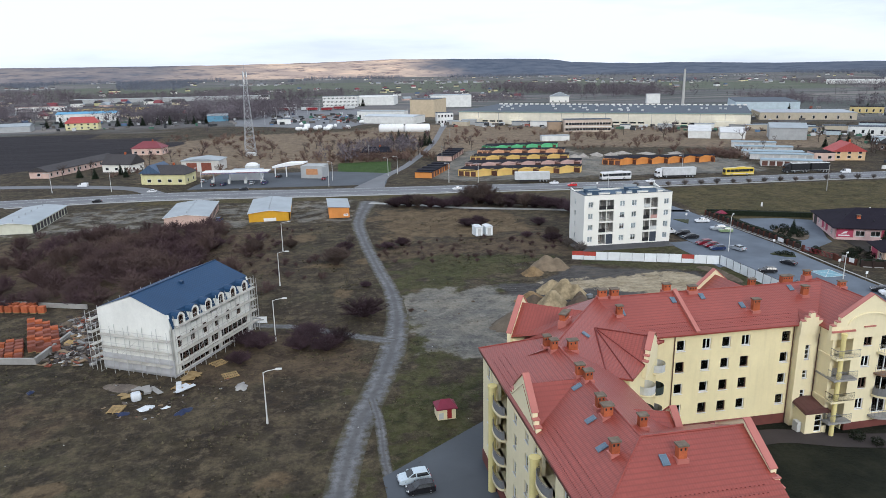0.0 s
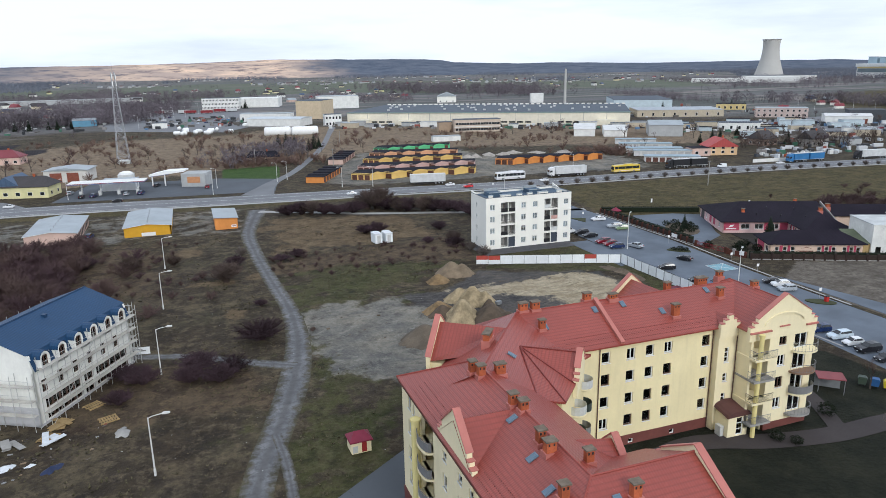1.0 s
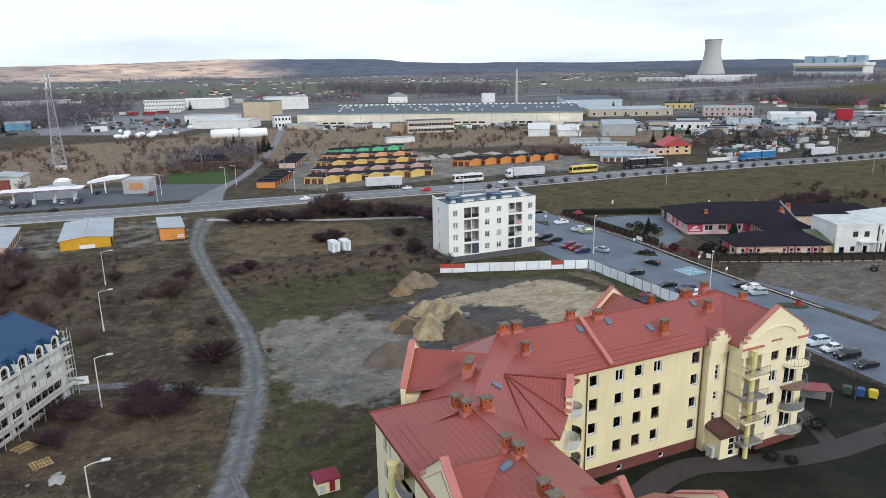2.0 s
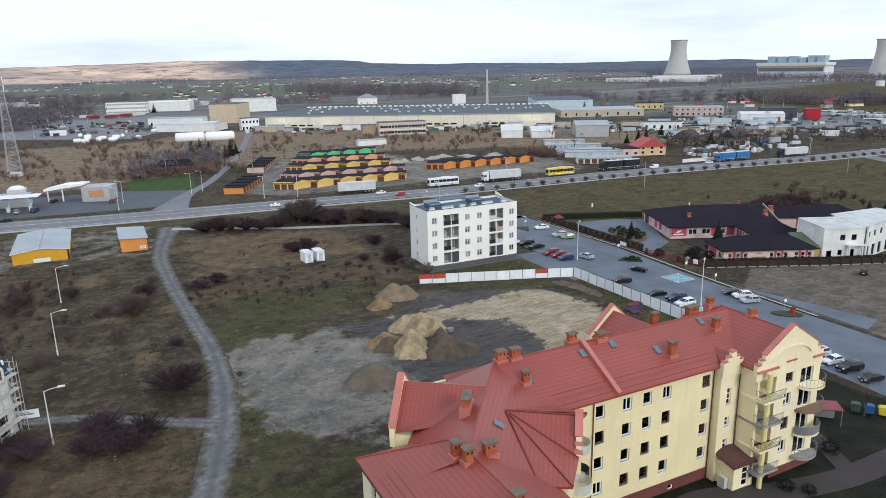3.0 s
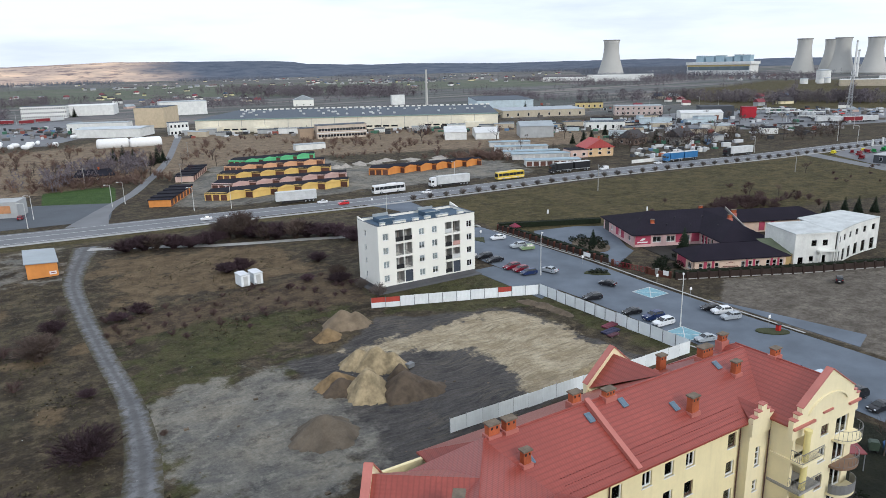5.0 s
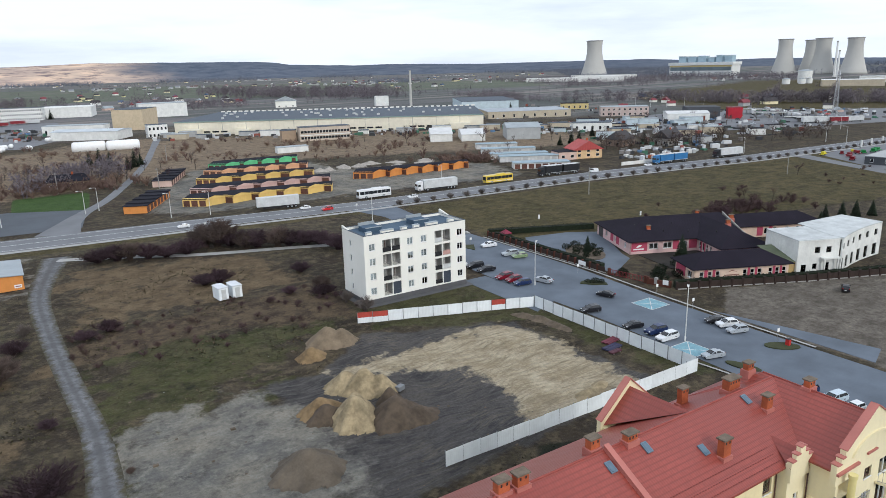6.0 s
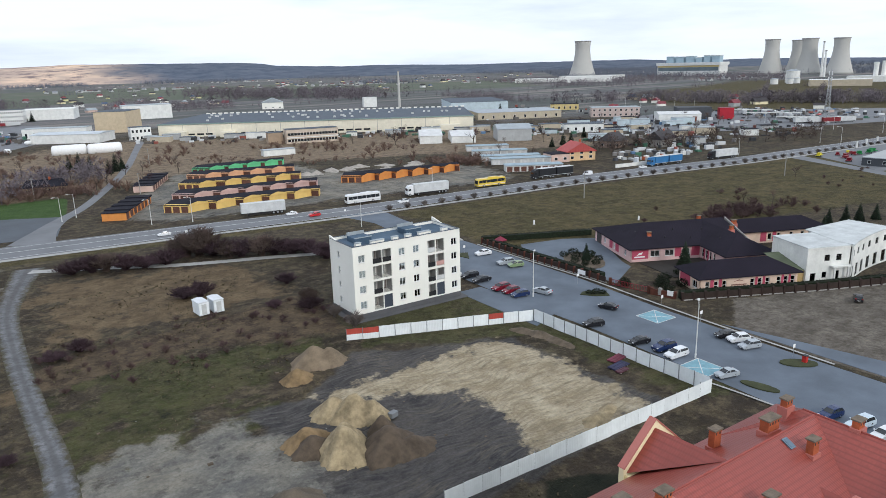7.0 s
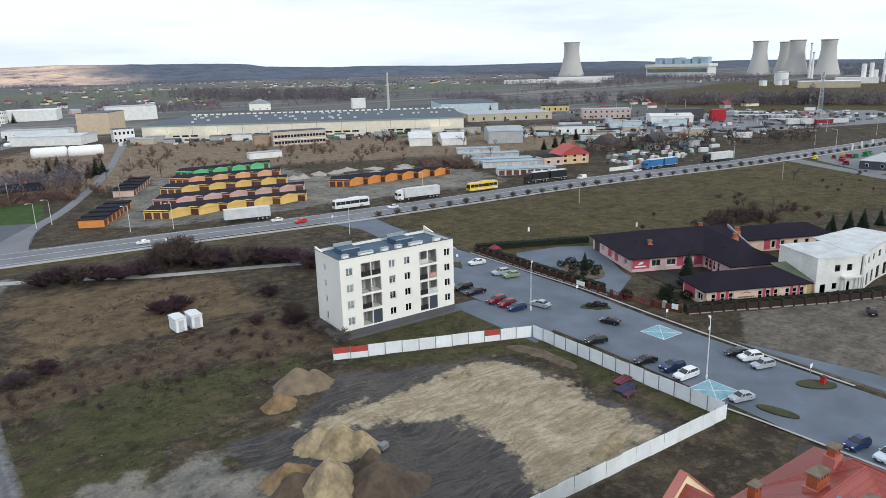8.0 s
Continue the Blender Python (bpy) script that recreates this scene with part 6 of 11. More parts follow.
part("roof", Mesh().face((0.1, -0.25, 7.75), (UL, -0.25, 7.75), (UL, 0.5, UE + 0.05), (0.1, 0.5, UE + 0.05)).face((0.1, -0.25, 7.6), (UL, -0.25, 7.6), (UL, -0.25, 7.75), (0.1, -0.25, 7.75)), BLUE_ROOF, unf)
part("ridge_cap", Mesh().tube((-0.1, UW / 2, UR + 0.17), (UL + 0.1, UW / 2, UR + 0.17), 0.12, n=6), paint("dark_blue_sheet", (0.018, 0.045, 0.10), 0.45, 0.1, 1, 6), unf)
part("roof_vent", Mesh().box(9.0, 4.6, 11.2, 9.5, 5.2, 11.9), paint("dark_blue_sheet", (0.018, 0.045, 0.10)), unf)
for i in range(6):
    u = 1.6 + i * 3.25
    dm = part("dormer", Mesh().extrude([(u - 0.85, 7.7), (u - 0.62, 7.7), (u - 0.62, 9.2), (u - 0.35, 9.5), (u, 9.62), (u + 0.35, 9.5), (u + 0.62, 9.2), (u + 0.62, 7.7), (u + 0.85, 7.7), (u + 0.85, 9.3), (u + 0.5, 9.75), (u, 9.92), (u - 0.5, 9.75), (u - 0.85, 9.3)], -0.75, 0.6), WHITE_RAW, unf, "white arched dormer")
    window(dm, pose(u - 0.62, -0.7, 7.75), 1.24, 1.6, BROWN_FRAME, (1, 0), False)
    rf = Mesh()
    arc = [(u - 0.95 * math.cos(t), 9.1 + 0.95 * math.sin(t)) for t in np.linspace(0, math.pi, 7)]
    for (ax, az), (bx, bz) in zip(arc, arc[1:]):
        rf.face((ax, -0.85, az), (ax, 1.4, az), (bx, 1.4, bz), (bx, -0.85, bz))
    part("dormer_roof", rf, BLUE_ROOF, dm)

SCAFFOLD = paint("scaffold_steel", (0.55, 0.55, 0.53), 0.5, 0.15, 1, 6, metal=0.4)
PLANK = paint("scaffold_deck", (0.50, 0.48, 0.43), 0.85, 0.15, 0.6, 5, piece=0.1)


def scaffold(label, m, length, lifts, bay=2.5, depth=0.9, top=1.6):
    sc = thing("scaffolding", m, label, "scaffolding", "scaffolding round the unfinished building")
    n = max(1, round(length / bay))
    std = Mesh().tube((0, 0, 0), (0, 0, lifts * 2.0 + top), 0.045, n=5).data("standard", SCAFFOLD)
    deck = Mesh().box(0, 0.06, -0.04, length / n, depth - 0.06, 0.04).data("deck", PLANK)
    rail = Mesh().tube((0, 0, 0), (length / n, 0, 0), 0.03, n=4).data("guard_rail", SCAFFOLD)
    brace = Mesh().tube((0, 0, 0), (length / n, 0, 2.0), 0.03, n=4).data("brace", SCAFFOLD)
    for i in range(n + 1):
        for d in (0, depth):
            part("standard", std, None, sc).matrix_basis = pose(i * length / n, d, 0)
    for k in range(1, lifts + 1):
        for i in range(n):
            part("deck", deck, None, sc).matrix_basis = pose(i * length / n, 0, k * 2.0)
            part("guard_rail", rail, None, sc).matrix_basis = pose(i * length / n, 0, k * 2.0 + 0.95)
    for k in range(lifts):
        part("brace", brace, None, sc).matrix_basis = pose((k % n) * length / n, 0, k * 2.0)
    return sc


scaffold("steel scaffolding along the dormered front", SITE @ pose(0.3, -1.35, 0), UL - 0.3, 4)
scaffold("steel scaffolding before the white gable", SITE @ pose(-1.3, UW - 0.6, 0, 0, 0, -90), UW - 0.4, 3, 2.4)
scaffold("steel scaffolding at the far gable", SITE @ pose(UL + 1.3, 0, 0, 0, 0, 90), UW, 4)
scaffold("steel scaffolding behind the building", SITE @ pose(UL, UW + 1.4, 0, 0, 0, 180), UL + 1.0, 4)

# ---- building materials and litter round the site ----
PALLET = paint("raw_pallet_wood", (0.34, 0.24, 0.11), 0.85, 0.2, 1, 8, piece=0.15)
CLAY = paint("orange_clay_blocks", (0.40, 0.11, 0.045), 0.85, 0.2, 1.2, 10, piece=0.2)
CLAY_DARK = paint("wet_clay_blocks", (0.22, 0.075, 0.05), 0.85, 0.2, 1.2, 10, piece=0.2)


def brick_stack(x, y, rot, label, layers=3, mat=None, first=[]):
    key = (layers, (mat or CLAY).name)
    for k, o in first:
        if k == key:
            return copy_thing(o, pose(x, y, float(rise(x, y)), 0, 0, rot))
    o = thing("brick_stack", pose(x, y, float(rise(x, y)), 0, 0, rot), label, "brick stack", "stacks of clay blocks")
    pl_ = part("pallet", Mesh().box(-0.6, -0.5, 0.0, 0.6, -0.38, 0.1).box(-0.6, -0.06, 0.0, 0.6, 0.06, 0.1).box(-0.6, 0.38, 0.0, 0.6, 0.5, 0.1).box(-0.6, -0.5, 0.1, 0.6, 0.5, 0.13), PALLET, o)
    br = Mesh()
    for k in range(layers):
        for i in range(4):
            for j in range(4):
                x_, y_, z_ = -0.6 + i * 0.3, -0.5 + j * 0.25, 0.13 + k * 0.24
                br.box(x_ + 0.008, y_ + 0.008, z_, x_ + 0.292, y_ + 0.242, z_ + 0.232)
    part("bricks", br, mat or CLAY, o, kind="stuff")
    first.append((key, o))
    return o


r4 = random.Random(4)
for i in range(7):
    brick_stack(-61.6 + i * 1.55, 139.4 - i * 0.33, -12 + r4.uniform(-6, 6), "wrapped stack of orange clay blocks on a pallet", 5)
for i in range(5):
    brick_stack(-61.0 + i * 1.55, 141.0 - i * 0.33, -12 + r4.uniform(-6, 6), "wrapped stack of orange clay blocks on a pallet", 5)
for i in range(4):
    for j in range(9):
        if r4.random() < 0.12:
            continue
        brick_stack(-52.0 + i * 1.35 + j * 0.62, 131.0 - j * 1.75 - i * 0.3, 20 + r4.uniform(-6, 6), "stack of orange clay blocks on a pallet", (4, 3, 5, 4)[(i + j) % 4], CLAY if (i * 3 + j) % 3 == 0 or j < 2 else CLAY_DARK)
for i in range(6):
    for j in range(5):
        if r4.random() < 0.2:
            continue
        brick_stack(-57.6 + i * 1.5 + j * 0.5, 121.6 - j * 1.5 - i * 0.25, 14 + r4.uniform(-8, 8), "low stack of dark clay blocks on a pallet", 3, CLAY_DARK if (i + j) % 4 else CLAY)
single("garden_wall", Mesh().prism([(-66, 116.0), (-44.4, 110.9), (-44.4, 111.3), (-66, 116.4)], 0, 1.0).prism([(-44.4, 110.9), (-42.6, 122.0), (-43.0, 122.1), (-44.8, 111.3)], 0.0, 1.0), CONCRETE, "low grey concrete wall round the brick yard", "wall", kind="structure")
single("garden_wall", Mesh().prism([(-75, 148.6), (-44.4, 137.4), (-44.3, 137.7), (-75, 149.0)], 0, 0.9), CONCRETE, "low pale concrete wall behind the brick yard", "wall", kind="structure")


def heap(name, x, y, r0, r1, h, mat, label, category, rot=0, seed=1, lobes=1.0, rings=12, n=40):
    """A tipped heap: a cone with a slumped foot and a lumpy outline."""
    me = Mesh()
    for k in range(rings + 1):
        t = k / rings
        for i in range(n):
            a = 2 * math.pi * i / n
            w = 1 + 0.22 * lobes * noise.noise(Vector((math.cos(a) * 1.4, math.sin(a) * 1.4, seed * 3.7)))
            px, py = r0 * w * t * math.cos(a), r1 * w * t * math.sin(a)
            z = h * ((1 - t) ** 1.15 * (1 - 0.1 * t)) + h * 0.10 * noise.noise(Vector((px * 0.9, py * 0.9, seed))) * (1 - t) - 0.12 * (t > 0.97)
            me.v.append((px, py, z))
    for k in range(rings):
        for i in range(n):
            j = (i + 1) % n
            me.f.append((k * n + i, (k + 1) * n + i, (k + 1) * n + j, k * n + j))
    return single(name, me, mat, label, category, m=pose(x, y, float(rise(x, y)) + 0.02, 0, 0, rot), smooth=True)


def mound(name, x, y, bumps, mat, label, category, seed=1, cell=0.28, gully=0.13):
    """Tipped or pushed-up loose ground: peaks and ridges with slumped flanks and gullies. bumps: dx, dy, half length, half width, turn, height."""
    reach = max(math.hypot(q[0], q[1]) + max(q[2], q[3]) for q in bumps) + 0.6
    g = np.arange(-reach, reach + cell, cell)
    px, py = np.meshgrid(g, g)
    z = np.full(px.shape, -0.3)
    for dx, dy, l, w, turn, h in bumps:
        c, s = math.cos(radians(turn)), math.sin(radians(turn))
        u, v = ((px - dx) * c + (py - dy) * s) / l, (-(px - dx) * s + (py - dy) * c) / w
        d = np.hypot(u, v)
        a = np.arctan2(v, u)
        ridges = 1 + gully * (np.sin(a * 5 + seed + dx) * 0.45 + np.sin(a * 11 + seed * 2.3) * 0.3 + np.sin(a * 19 + seed * 1.1 + dy) * 0.25)
        d = d / ridges
        z = np.maximum(z, h * np.where(d < 0.22, 1 - d * d / 0.44 * 0.9, (1 - d) / 0.78 * 0.86 + 0.04))
    k = [[noise.noise(Vector((px[i, j] * 0.8, py[i, j] * 0.8, seed))) * 0.16 + noise.noise(Vector((px[i, j] * 2.1, py[i, j] * 2.1, seed + 5))) * 0.07 for j in range(px.shape[1])] for i in range(px.shape[0])]
    z = z + np.array(k) * np.clip(z + 0.3, 0, 1.0)
    keep = np.minimum.reduce([np.maximum(z[:-1, :-1], z[1:, 1:]), np.maximum(z[:-1, 1:], z[1:, :-1])]) > -0.06
    idx = np.arange(z.size).reshape(z.shape)
    q = np.stack([idx[:-1, :-1], idx[:-1, 1:], idx[1:, 1:], idx[1:, :-1]], -1)[keep]
    used, inv = np.unique(q.ravel(), return_inverse=True)
    me = Mesh()
    me.v = np.stack([px.ravel(), py.ravel(), z.ravel()], 1)[used].tolist()
    me.f = inv.reshape(-1, 4).tolist()
    return single(name, me, mat, label, category, m=pose(x, y, float(rise(x, y)) + 0.02), smooth=True)


SAND = paint("ochre_sand", (0.345, 0.275, 0.165), 0.95, 0.4, 0.6, 1.8, bump=0.12)
SAND_DARK = paint("damp_brown_sand", (0.098, 0.074, 0.052), 0.95, 0.35, 0.6, 1.8, bump=0.06)
SAND_ORANGE = paint("orange_sand", (0.225, 0.155, 0.08), 0.95, 0.35, 0.6, 1.8, bump=0.06)
EARTH = paint("dug_grey_earth", (0.135, 0.106, 0.076), 0.95, 0.4, 0.5, 1.8, bump=0.06)
mound("sand_mound", 42.8, 117.6, [(0, 0, 3.7, 3.2, 60, 3.5), (0.9, 1.8, 3.0, 2.6, 30, 2.8)], SAND, "tall tipped mound of pale ochre sand", "sand mound", 1)
mound("sand_mound", 47.4, 124.8, [(-1.4, 2.0, 3.2, 2.6, -35, 2.5), (0.4, 0.0, 3.4, 2.8, -25, 3.3), (2.2, -1.6, 2.6, 2.2, -50, 2.5)], SAND, "long lumpy ridge of pale ochre sand", "sand mound", 2)
mound("sand_mound", 40.0, 122.4, [(0, 0, 3.2, 2.4, 25, 1.9)], SAND_ORANGE, "low mound of orange sand", "sand mound", 3)
mound("earth_mound", 40.0, 120.2, [(0, 0, 2.8, 2.2, 10, 1.9)], SAND_DARK, "mound of damp dark brown earth", "earth mound", 4)
mound("earth_mound", 47.6, 115.6, [(0, 0, 4.4, 3.4, 40, 2.8), (2.2, -1.8, 3.4, 2.4, 0, 1.6), (1.2, 3.4, 2.2, 1.9, 60, 2.5)], SAND_DARK, "wide mound of damp dark earth", "earth mound", 5)
mound("earth_mound", 33.2, 110.4, [(0, 0, 4.2, 3.4, 20, 2.6), (1.4, -1.0, 3.4, 2.6, 60, 1.9)], paint("brown_dug_earth", (0.135, 0.11, 0.082), 0.95, 0.3, 0.4, 4, bump=0.06), "low mound of dug brown earth", "earth mound", 6)
mound("earth_mound", 50.6, 143.4, [(0, 0, 3.6, 2.8, -20, 3.0), (2.0, -0.8, 2.8, 2.4, 10, 2.5), (-1.4, -0.2, 2.4, 2.0, 0, 2.0)], paint("pale_brown_spoil", (0.20, 0.155, 0.105), 0.95, 0.3, 0.4, 4, bump=0.06), "overgrown mound of dug earth", "earth mound", 7)
mound("sand_mound", 46.2, 140.0, [(0, 0, 2.5, 2.0, 10, 1.7)], SAND_ORANGE, "small mound of orange sand", "sand mound", 8)
mound("earth_mound", 84.6, 131.0, [(0, 3.0, 2.6, 1.1, -65, 0.7), (1.0, 0, 3.0, 1.2, -75, 0.8), (1.4, -4.0, 3.2, 1.1, -85, 0.6)], EARTH, "low bank of pushed-up earth along the fence", "earth mound", 9)
mound("sand_mound", 72.4, 105.4, [(0, 0, 2.6, 1.3, 10, 0.7), (2.6, 0.8, 2.2, 1.0, 30, 0.6)], SAND, "low mound of pale sand by the sheet fence", "sand mound", 10)

# two white site cabins
for x, rot in ((42.9, 6), (45.7, 4)):
    cb = thing("site_cabin", pose(x, 178.2, 0.0, 0, 0, rot), "small white sheet-metal site cabin in the grass", "site cabin", "site cabins")
    part("body", Mesh().box(-0.95, -1.7, 0.12, 0.95, 1.7, 2.5), PANEL_W, cb)
    part("roof", Mesh().extrude([(-1.05, 2.5), (1.05, 2.5), (1.05, 2.58), (0, 2.72), (-1.05, 2.58)], -1.8, 1.8), paint("white_cabin_roof", (0.62, 0.64, 0.66), 0.6, 0.1, 0.5, 5), cb)
    part("skid", Mesh().box(-0.9, -1.6, 0, -0.7, 1.6, 0.12).box(0.7, -1.6, 0, 0.9, 1.6, 0.12), POST, cb)
    door_panel(cb, pose(-0.45, -1.78, 0.2), 0.9, 2.0, RAIL_LIGHT)

# the small transformer hut with a red roof
hut = thing("transformer_hut", pose(15.1, 80.9, 0.0, 0, 0, 2) @ Matrix.Diagonal((0.8, 0.8, 0.85, 1)), "small cream transformer hut with a dark red hipped roof", "transformer hut")
part("wall", Mesh().box(-1.5, -1.3, 0, 1.5, 1.3, 1.9), CREAM_LIGHT, hut)
part("roof", hip_roof(-1.75, 1.75, -1.55, 1.55, 1.9, 2.85, "x", 1.0, 1.0), paint("wine_red_sheet", (0.19, 0.02, 0.045), 0.5, 0.12, 1, 8), hut)
door_panel(hut, pose(0.05, -1.36, 0.15), 0.75, 1.6, paint("red_hut_door", (0.30, 0.03, 0.03), 0.5, 0.1, 1, 8), "red hut door")
door_panel(hut, pose(-1.35, -1.36, 0.15), 0.8, 1.0, RAIL_LIGHT)

# wooden pallets, sheets and bags by the building
def pallet(x, y, rot, first=[]):
    if first:
        return copy_thing(first[0], pose(x, y, float(rise(x, y)), 0, 0, rot))
    o = thing("pallet", pose(x, y, float(rise(x, y)), 0, 0, rot), "yellowish wooden pallet lying in the grass", "pallet", "pallets")
    for i in range(7):
        part("slat", Mesh().box(-1.1 + i * 0.33, -0.9, 0.16, -0.9 + i * 0.33, 0.9, 0.19), PALLET, o)
    for v in (-0.85, 0, 0.85):
        part("bearer", Mesh().box(-1.15, v - 0.06, 0, 1.15, v + 0.06, 0.16), PALLET, o)
    first.append(o)
    return o


for x, y, rot in ((-16.2, 104.9, 40), (-13.9, 99.8, 20), (-20.6, 97.8, 60), (-28.0, 92.0, 80)):
    pallet(x, y, rot)
BAG = paint("white_plastic_sack", (0.62, 0.65, 0.68), 0.5, 0.12, 1.5, 7)
TARP = paint("blue_tarp", (0.016, 0.026, 0.07), 0.5, 0.15, 1.5, 7)
for x, y, w, h, mat, lab in ((-24.2, 91.6, 1.3, 0.5, BAG, "crumpled heap of torn white plastic sacks"), (-21.4, 91.4, 0.6, 0.3, BAG, "crumpled white plastic sack"),
                          (-19.0, 89.4, 1.3, 0.55, TARP, "crumpled dark blue tarpaulin"), (-26.8, 90.6, 1.0, 0.3, TARP, "dark blue tarpaulin on the ground"),
                          (-12.0, 95.6, 1.5, 0.35, CONCRETE, "patch of pale broken concrete"), (-38.6, 111.4, 1.3, 0.8, CONCRETE, "grey bags of rubble"),
                          (-41.6, 113.8, 1.5, 0.7, CLAY_DARK, "heap of broken bricks"), (-42.0, 119.0, 2.2, 0.9, PALLET, "heap of scrap timber"), (-45.2, 128.5, 2.6, 1.0, EARTH, "heap of brushwood and rubble"), (-41.4, 99.9, 0.7, 0.35, TARP, "dropped bundle of dark plastic")):
    heap("rubble_mound", x, y, w, w * 0.65, h, mat, lab, "rubble", x * 7 % 180, int(abs(x * 3)), 3.4, 7, 22)
bulk = Mesh()
for z, w in ((0.0, 0.56), (0.15, 0.66), (0.6, 0.68), (1.0, 0.62), (1.08, 0.5)):
    bulk.v += [(w * math.copysign(abs(math.cos(t)) ** 0.5, math.cos(t)), w * math.copysign(abs(math.sin(t)) ** 0.5, math.sin(t)), z) for t in (2 * math.pi * i / 16 for i in range(16))]
for k in range(4):
    bulk.f += [(k * 16 + i, k * 16 + (i + 1) % 16, (k + 1) * 16 + (i + 1) % 16, (k + 1) * 16 + i) for i in range(16)]
bulk.f.append(tuple(64 + i for i in range(16)))
single("bulk_bag", bulk, BAG, "white bulk bag of building material", "bulk bag", m=pose(-26.0, 94.6, 0, 0, 0, 20), smooth=True)
# loose boards and sheets lying about
r14 = random.Random(14)
for cx, cy, n, mat, lab in ((-20.2, 96.8, 4, BAG, "pale insulation board lying flat"), (-25.2, 97.2, 5, CONCRETE, "grey weathered board lying flat"), (-18.8, 100.8, 6, PALLET, "yellow formwork board lying flat"), (-28.0, 95.6, 3, PALLET, "yellow formwork board lying flat")):
    for i in range(n):
        l, w = r14.uniform(0.8, 1.7), r14.uniform(0.25, 0.6)
        single("board", Mesh().box(-l, -w, 0, l, w, 0.06), mat, lab, "board", "loose boards by the building", m=pose(cx + r14.uniform(-1.3, 1.3), cy + r14.uniform(-0.8, 0.8), 0.06 + i * 0.07, r14.uniform(-4, 4), r14.uniform(-3, 3), r14.uniform(0, 180)))
junk = Mesh()
for i in range(520):
    t = r14.random()
    x, y = -43.6 + t * 3.0 + r14.gauss(0, 1.5), 133.0 - t * 22 + r14.gauss(0, 1.2)
    if i % 6 == 0:
        x, y = r14.uniform(-39, -35), r14.uniform(108, 116)
    if i % 9 == 0:
        x, y = r14.uniform(-30, -14), r14.uniform(88, 100)
    l, w, h = r14.uniform(0.1, 1.1), r14.uniform(0.05, 0.3), r14.uniform(0.04, 0.35)
    if i % 9 == 0:
        l, w, h = l * 0.3, w * 0.6, h * 0.4
    n = len(junk.v)
    junk.box(-l, -w, 0, l, w, h)
    junk.move(pose(x, y, float(rise(x, y)) + r14.uniform(0, 0.35) * (i % 9 > 0), r14.uniform(-20, 20), r14.uniform(-16, 16), r14.uniform(0, 180)), n)
mj, nt, b = shader("mixed_building_waste")
isl = nt.nodes.new("ShaderNodeNewGeometry").outputs["Random Per Island"]
rp = nt.nodes.new("ShaderNodeValToRGB")
rp.color_ramp.interpolation = "CONSTANT"
rp.color_ramp.elements[0].color = (0.05, 0.04, 0.036, 1)
rp.color_ramp.elements[1].position, rp.color_ramp.elements[1].color = 0.4, (0.12, 0.10, 0.085, 1)
for p_, c_ in ((0.62, (0.22, 0.16, 0.10, 1)), (0.76, (0.24, 0.24, 0.235, 1)), (0.88, (0.20, 0.06, 0.035, 1)), (0.94, (0.50, 0.50, 0.48, 1))):
    rp.color_ramp.elements.new(p_).color = c_
nt.links.new(isl, rp.inputs[0])
nt.links.new(rp.outputs[0], b.inputs["Base Color"])
b.inputs["Roughness"].default_value = 0.9
single("building_waste", junk, mj, "strewn timber, rubble and scrap beside the building", "building waste", kind="stuff")
pw = heap("sand_patch", -29.4, 99.2, 3.4, 1.5, 0.16, paint("spilt_mortar_sand", (0.17, 0.14, 0.115), 0.95, 0.3, 0.5, 4), "spilt pale sand before the gable", "sand", -20, 9)
sg_ = thing("banner", pose(-11.3, 121.2, 0, 0, 0, -8), "pale banner on a low frame", "banner")
part("sheet", Mesh().box(-1.7, -0.02, 0.3, 1.7, 0.02, 1.5), PANEL_W, sg_)
for u in (-1.6, 1.6):
    part("post", Mesh().tube((u, 0.05, 0), (u, 0.05, 1.5), 0.04, n=6), POST, sg_)
part("bar", Mesh().box(-1.3, -0.035, 0.8, 1.1, -0.02, 1.0).box(-1.3, -0.035, 1.1, 0.6, -0.02, 1.2), RAIL, sg_)
for x, y, w, d, rot, c, lab in ((86.4, 114.6, 3.4, 1.6, 8, (0.035, 0.035, 0.075), "stack of dark blue boards in the grass"), (88.2, 116.6, 3.2, 1.5, 10, (0.16, 0.04, 0.06), "stack of dark red boards in the grass"), (85.6, 113.2, 2.2, 0.9, 5, (0.11, 0.045, 0.06), "short stack of purple boards in the grass")):
    o = thing("timber_pack", pose(x, y, 0.0, 0, 0, rot), lab, "timber", "stacks of boards")
    for i in range(5):
        part("board", Mesh().box(-w / 2, -d / 2 + i * d / 5 + 0.02, 0.12 + 0.02 * (i % 2), w / 2, -d / 2 + (i + 1) * d / 5 - 0.02, 0.32 + 0.03 * (i % 2)), paint(lab.split(" in ")[0].replace(" ", "_"), c, 0.7, 0.2, 1, 8, piece=0.15), o)
    for u in (-w * 0.35, w * 0.35):
        part("bearer", Mesh().box(u - 0.06, -d / 2, 0, u + 0.06, d / 2, 0.12), CONCRETE, o)
cbx = thing("gas_bottle_crate", pose(51.8, 121.6, 0.05, 0, 0, 20), "small grey steel crate on the sand", "crate")
part("body", Mesh().box(-0.6, -0.4, 0.05, 0.6, 0.4, 0.7), POST, cbx)
part("foot", Mesh().box(-0.6, -0.35, 0, -0.45, 0.35, 0.05), BLACK, cbx)
part("foot", Mesh().box(0.45, -0.35, 0, 0.6, 0.35, 0.05), BLACK, cbx)


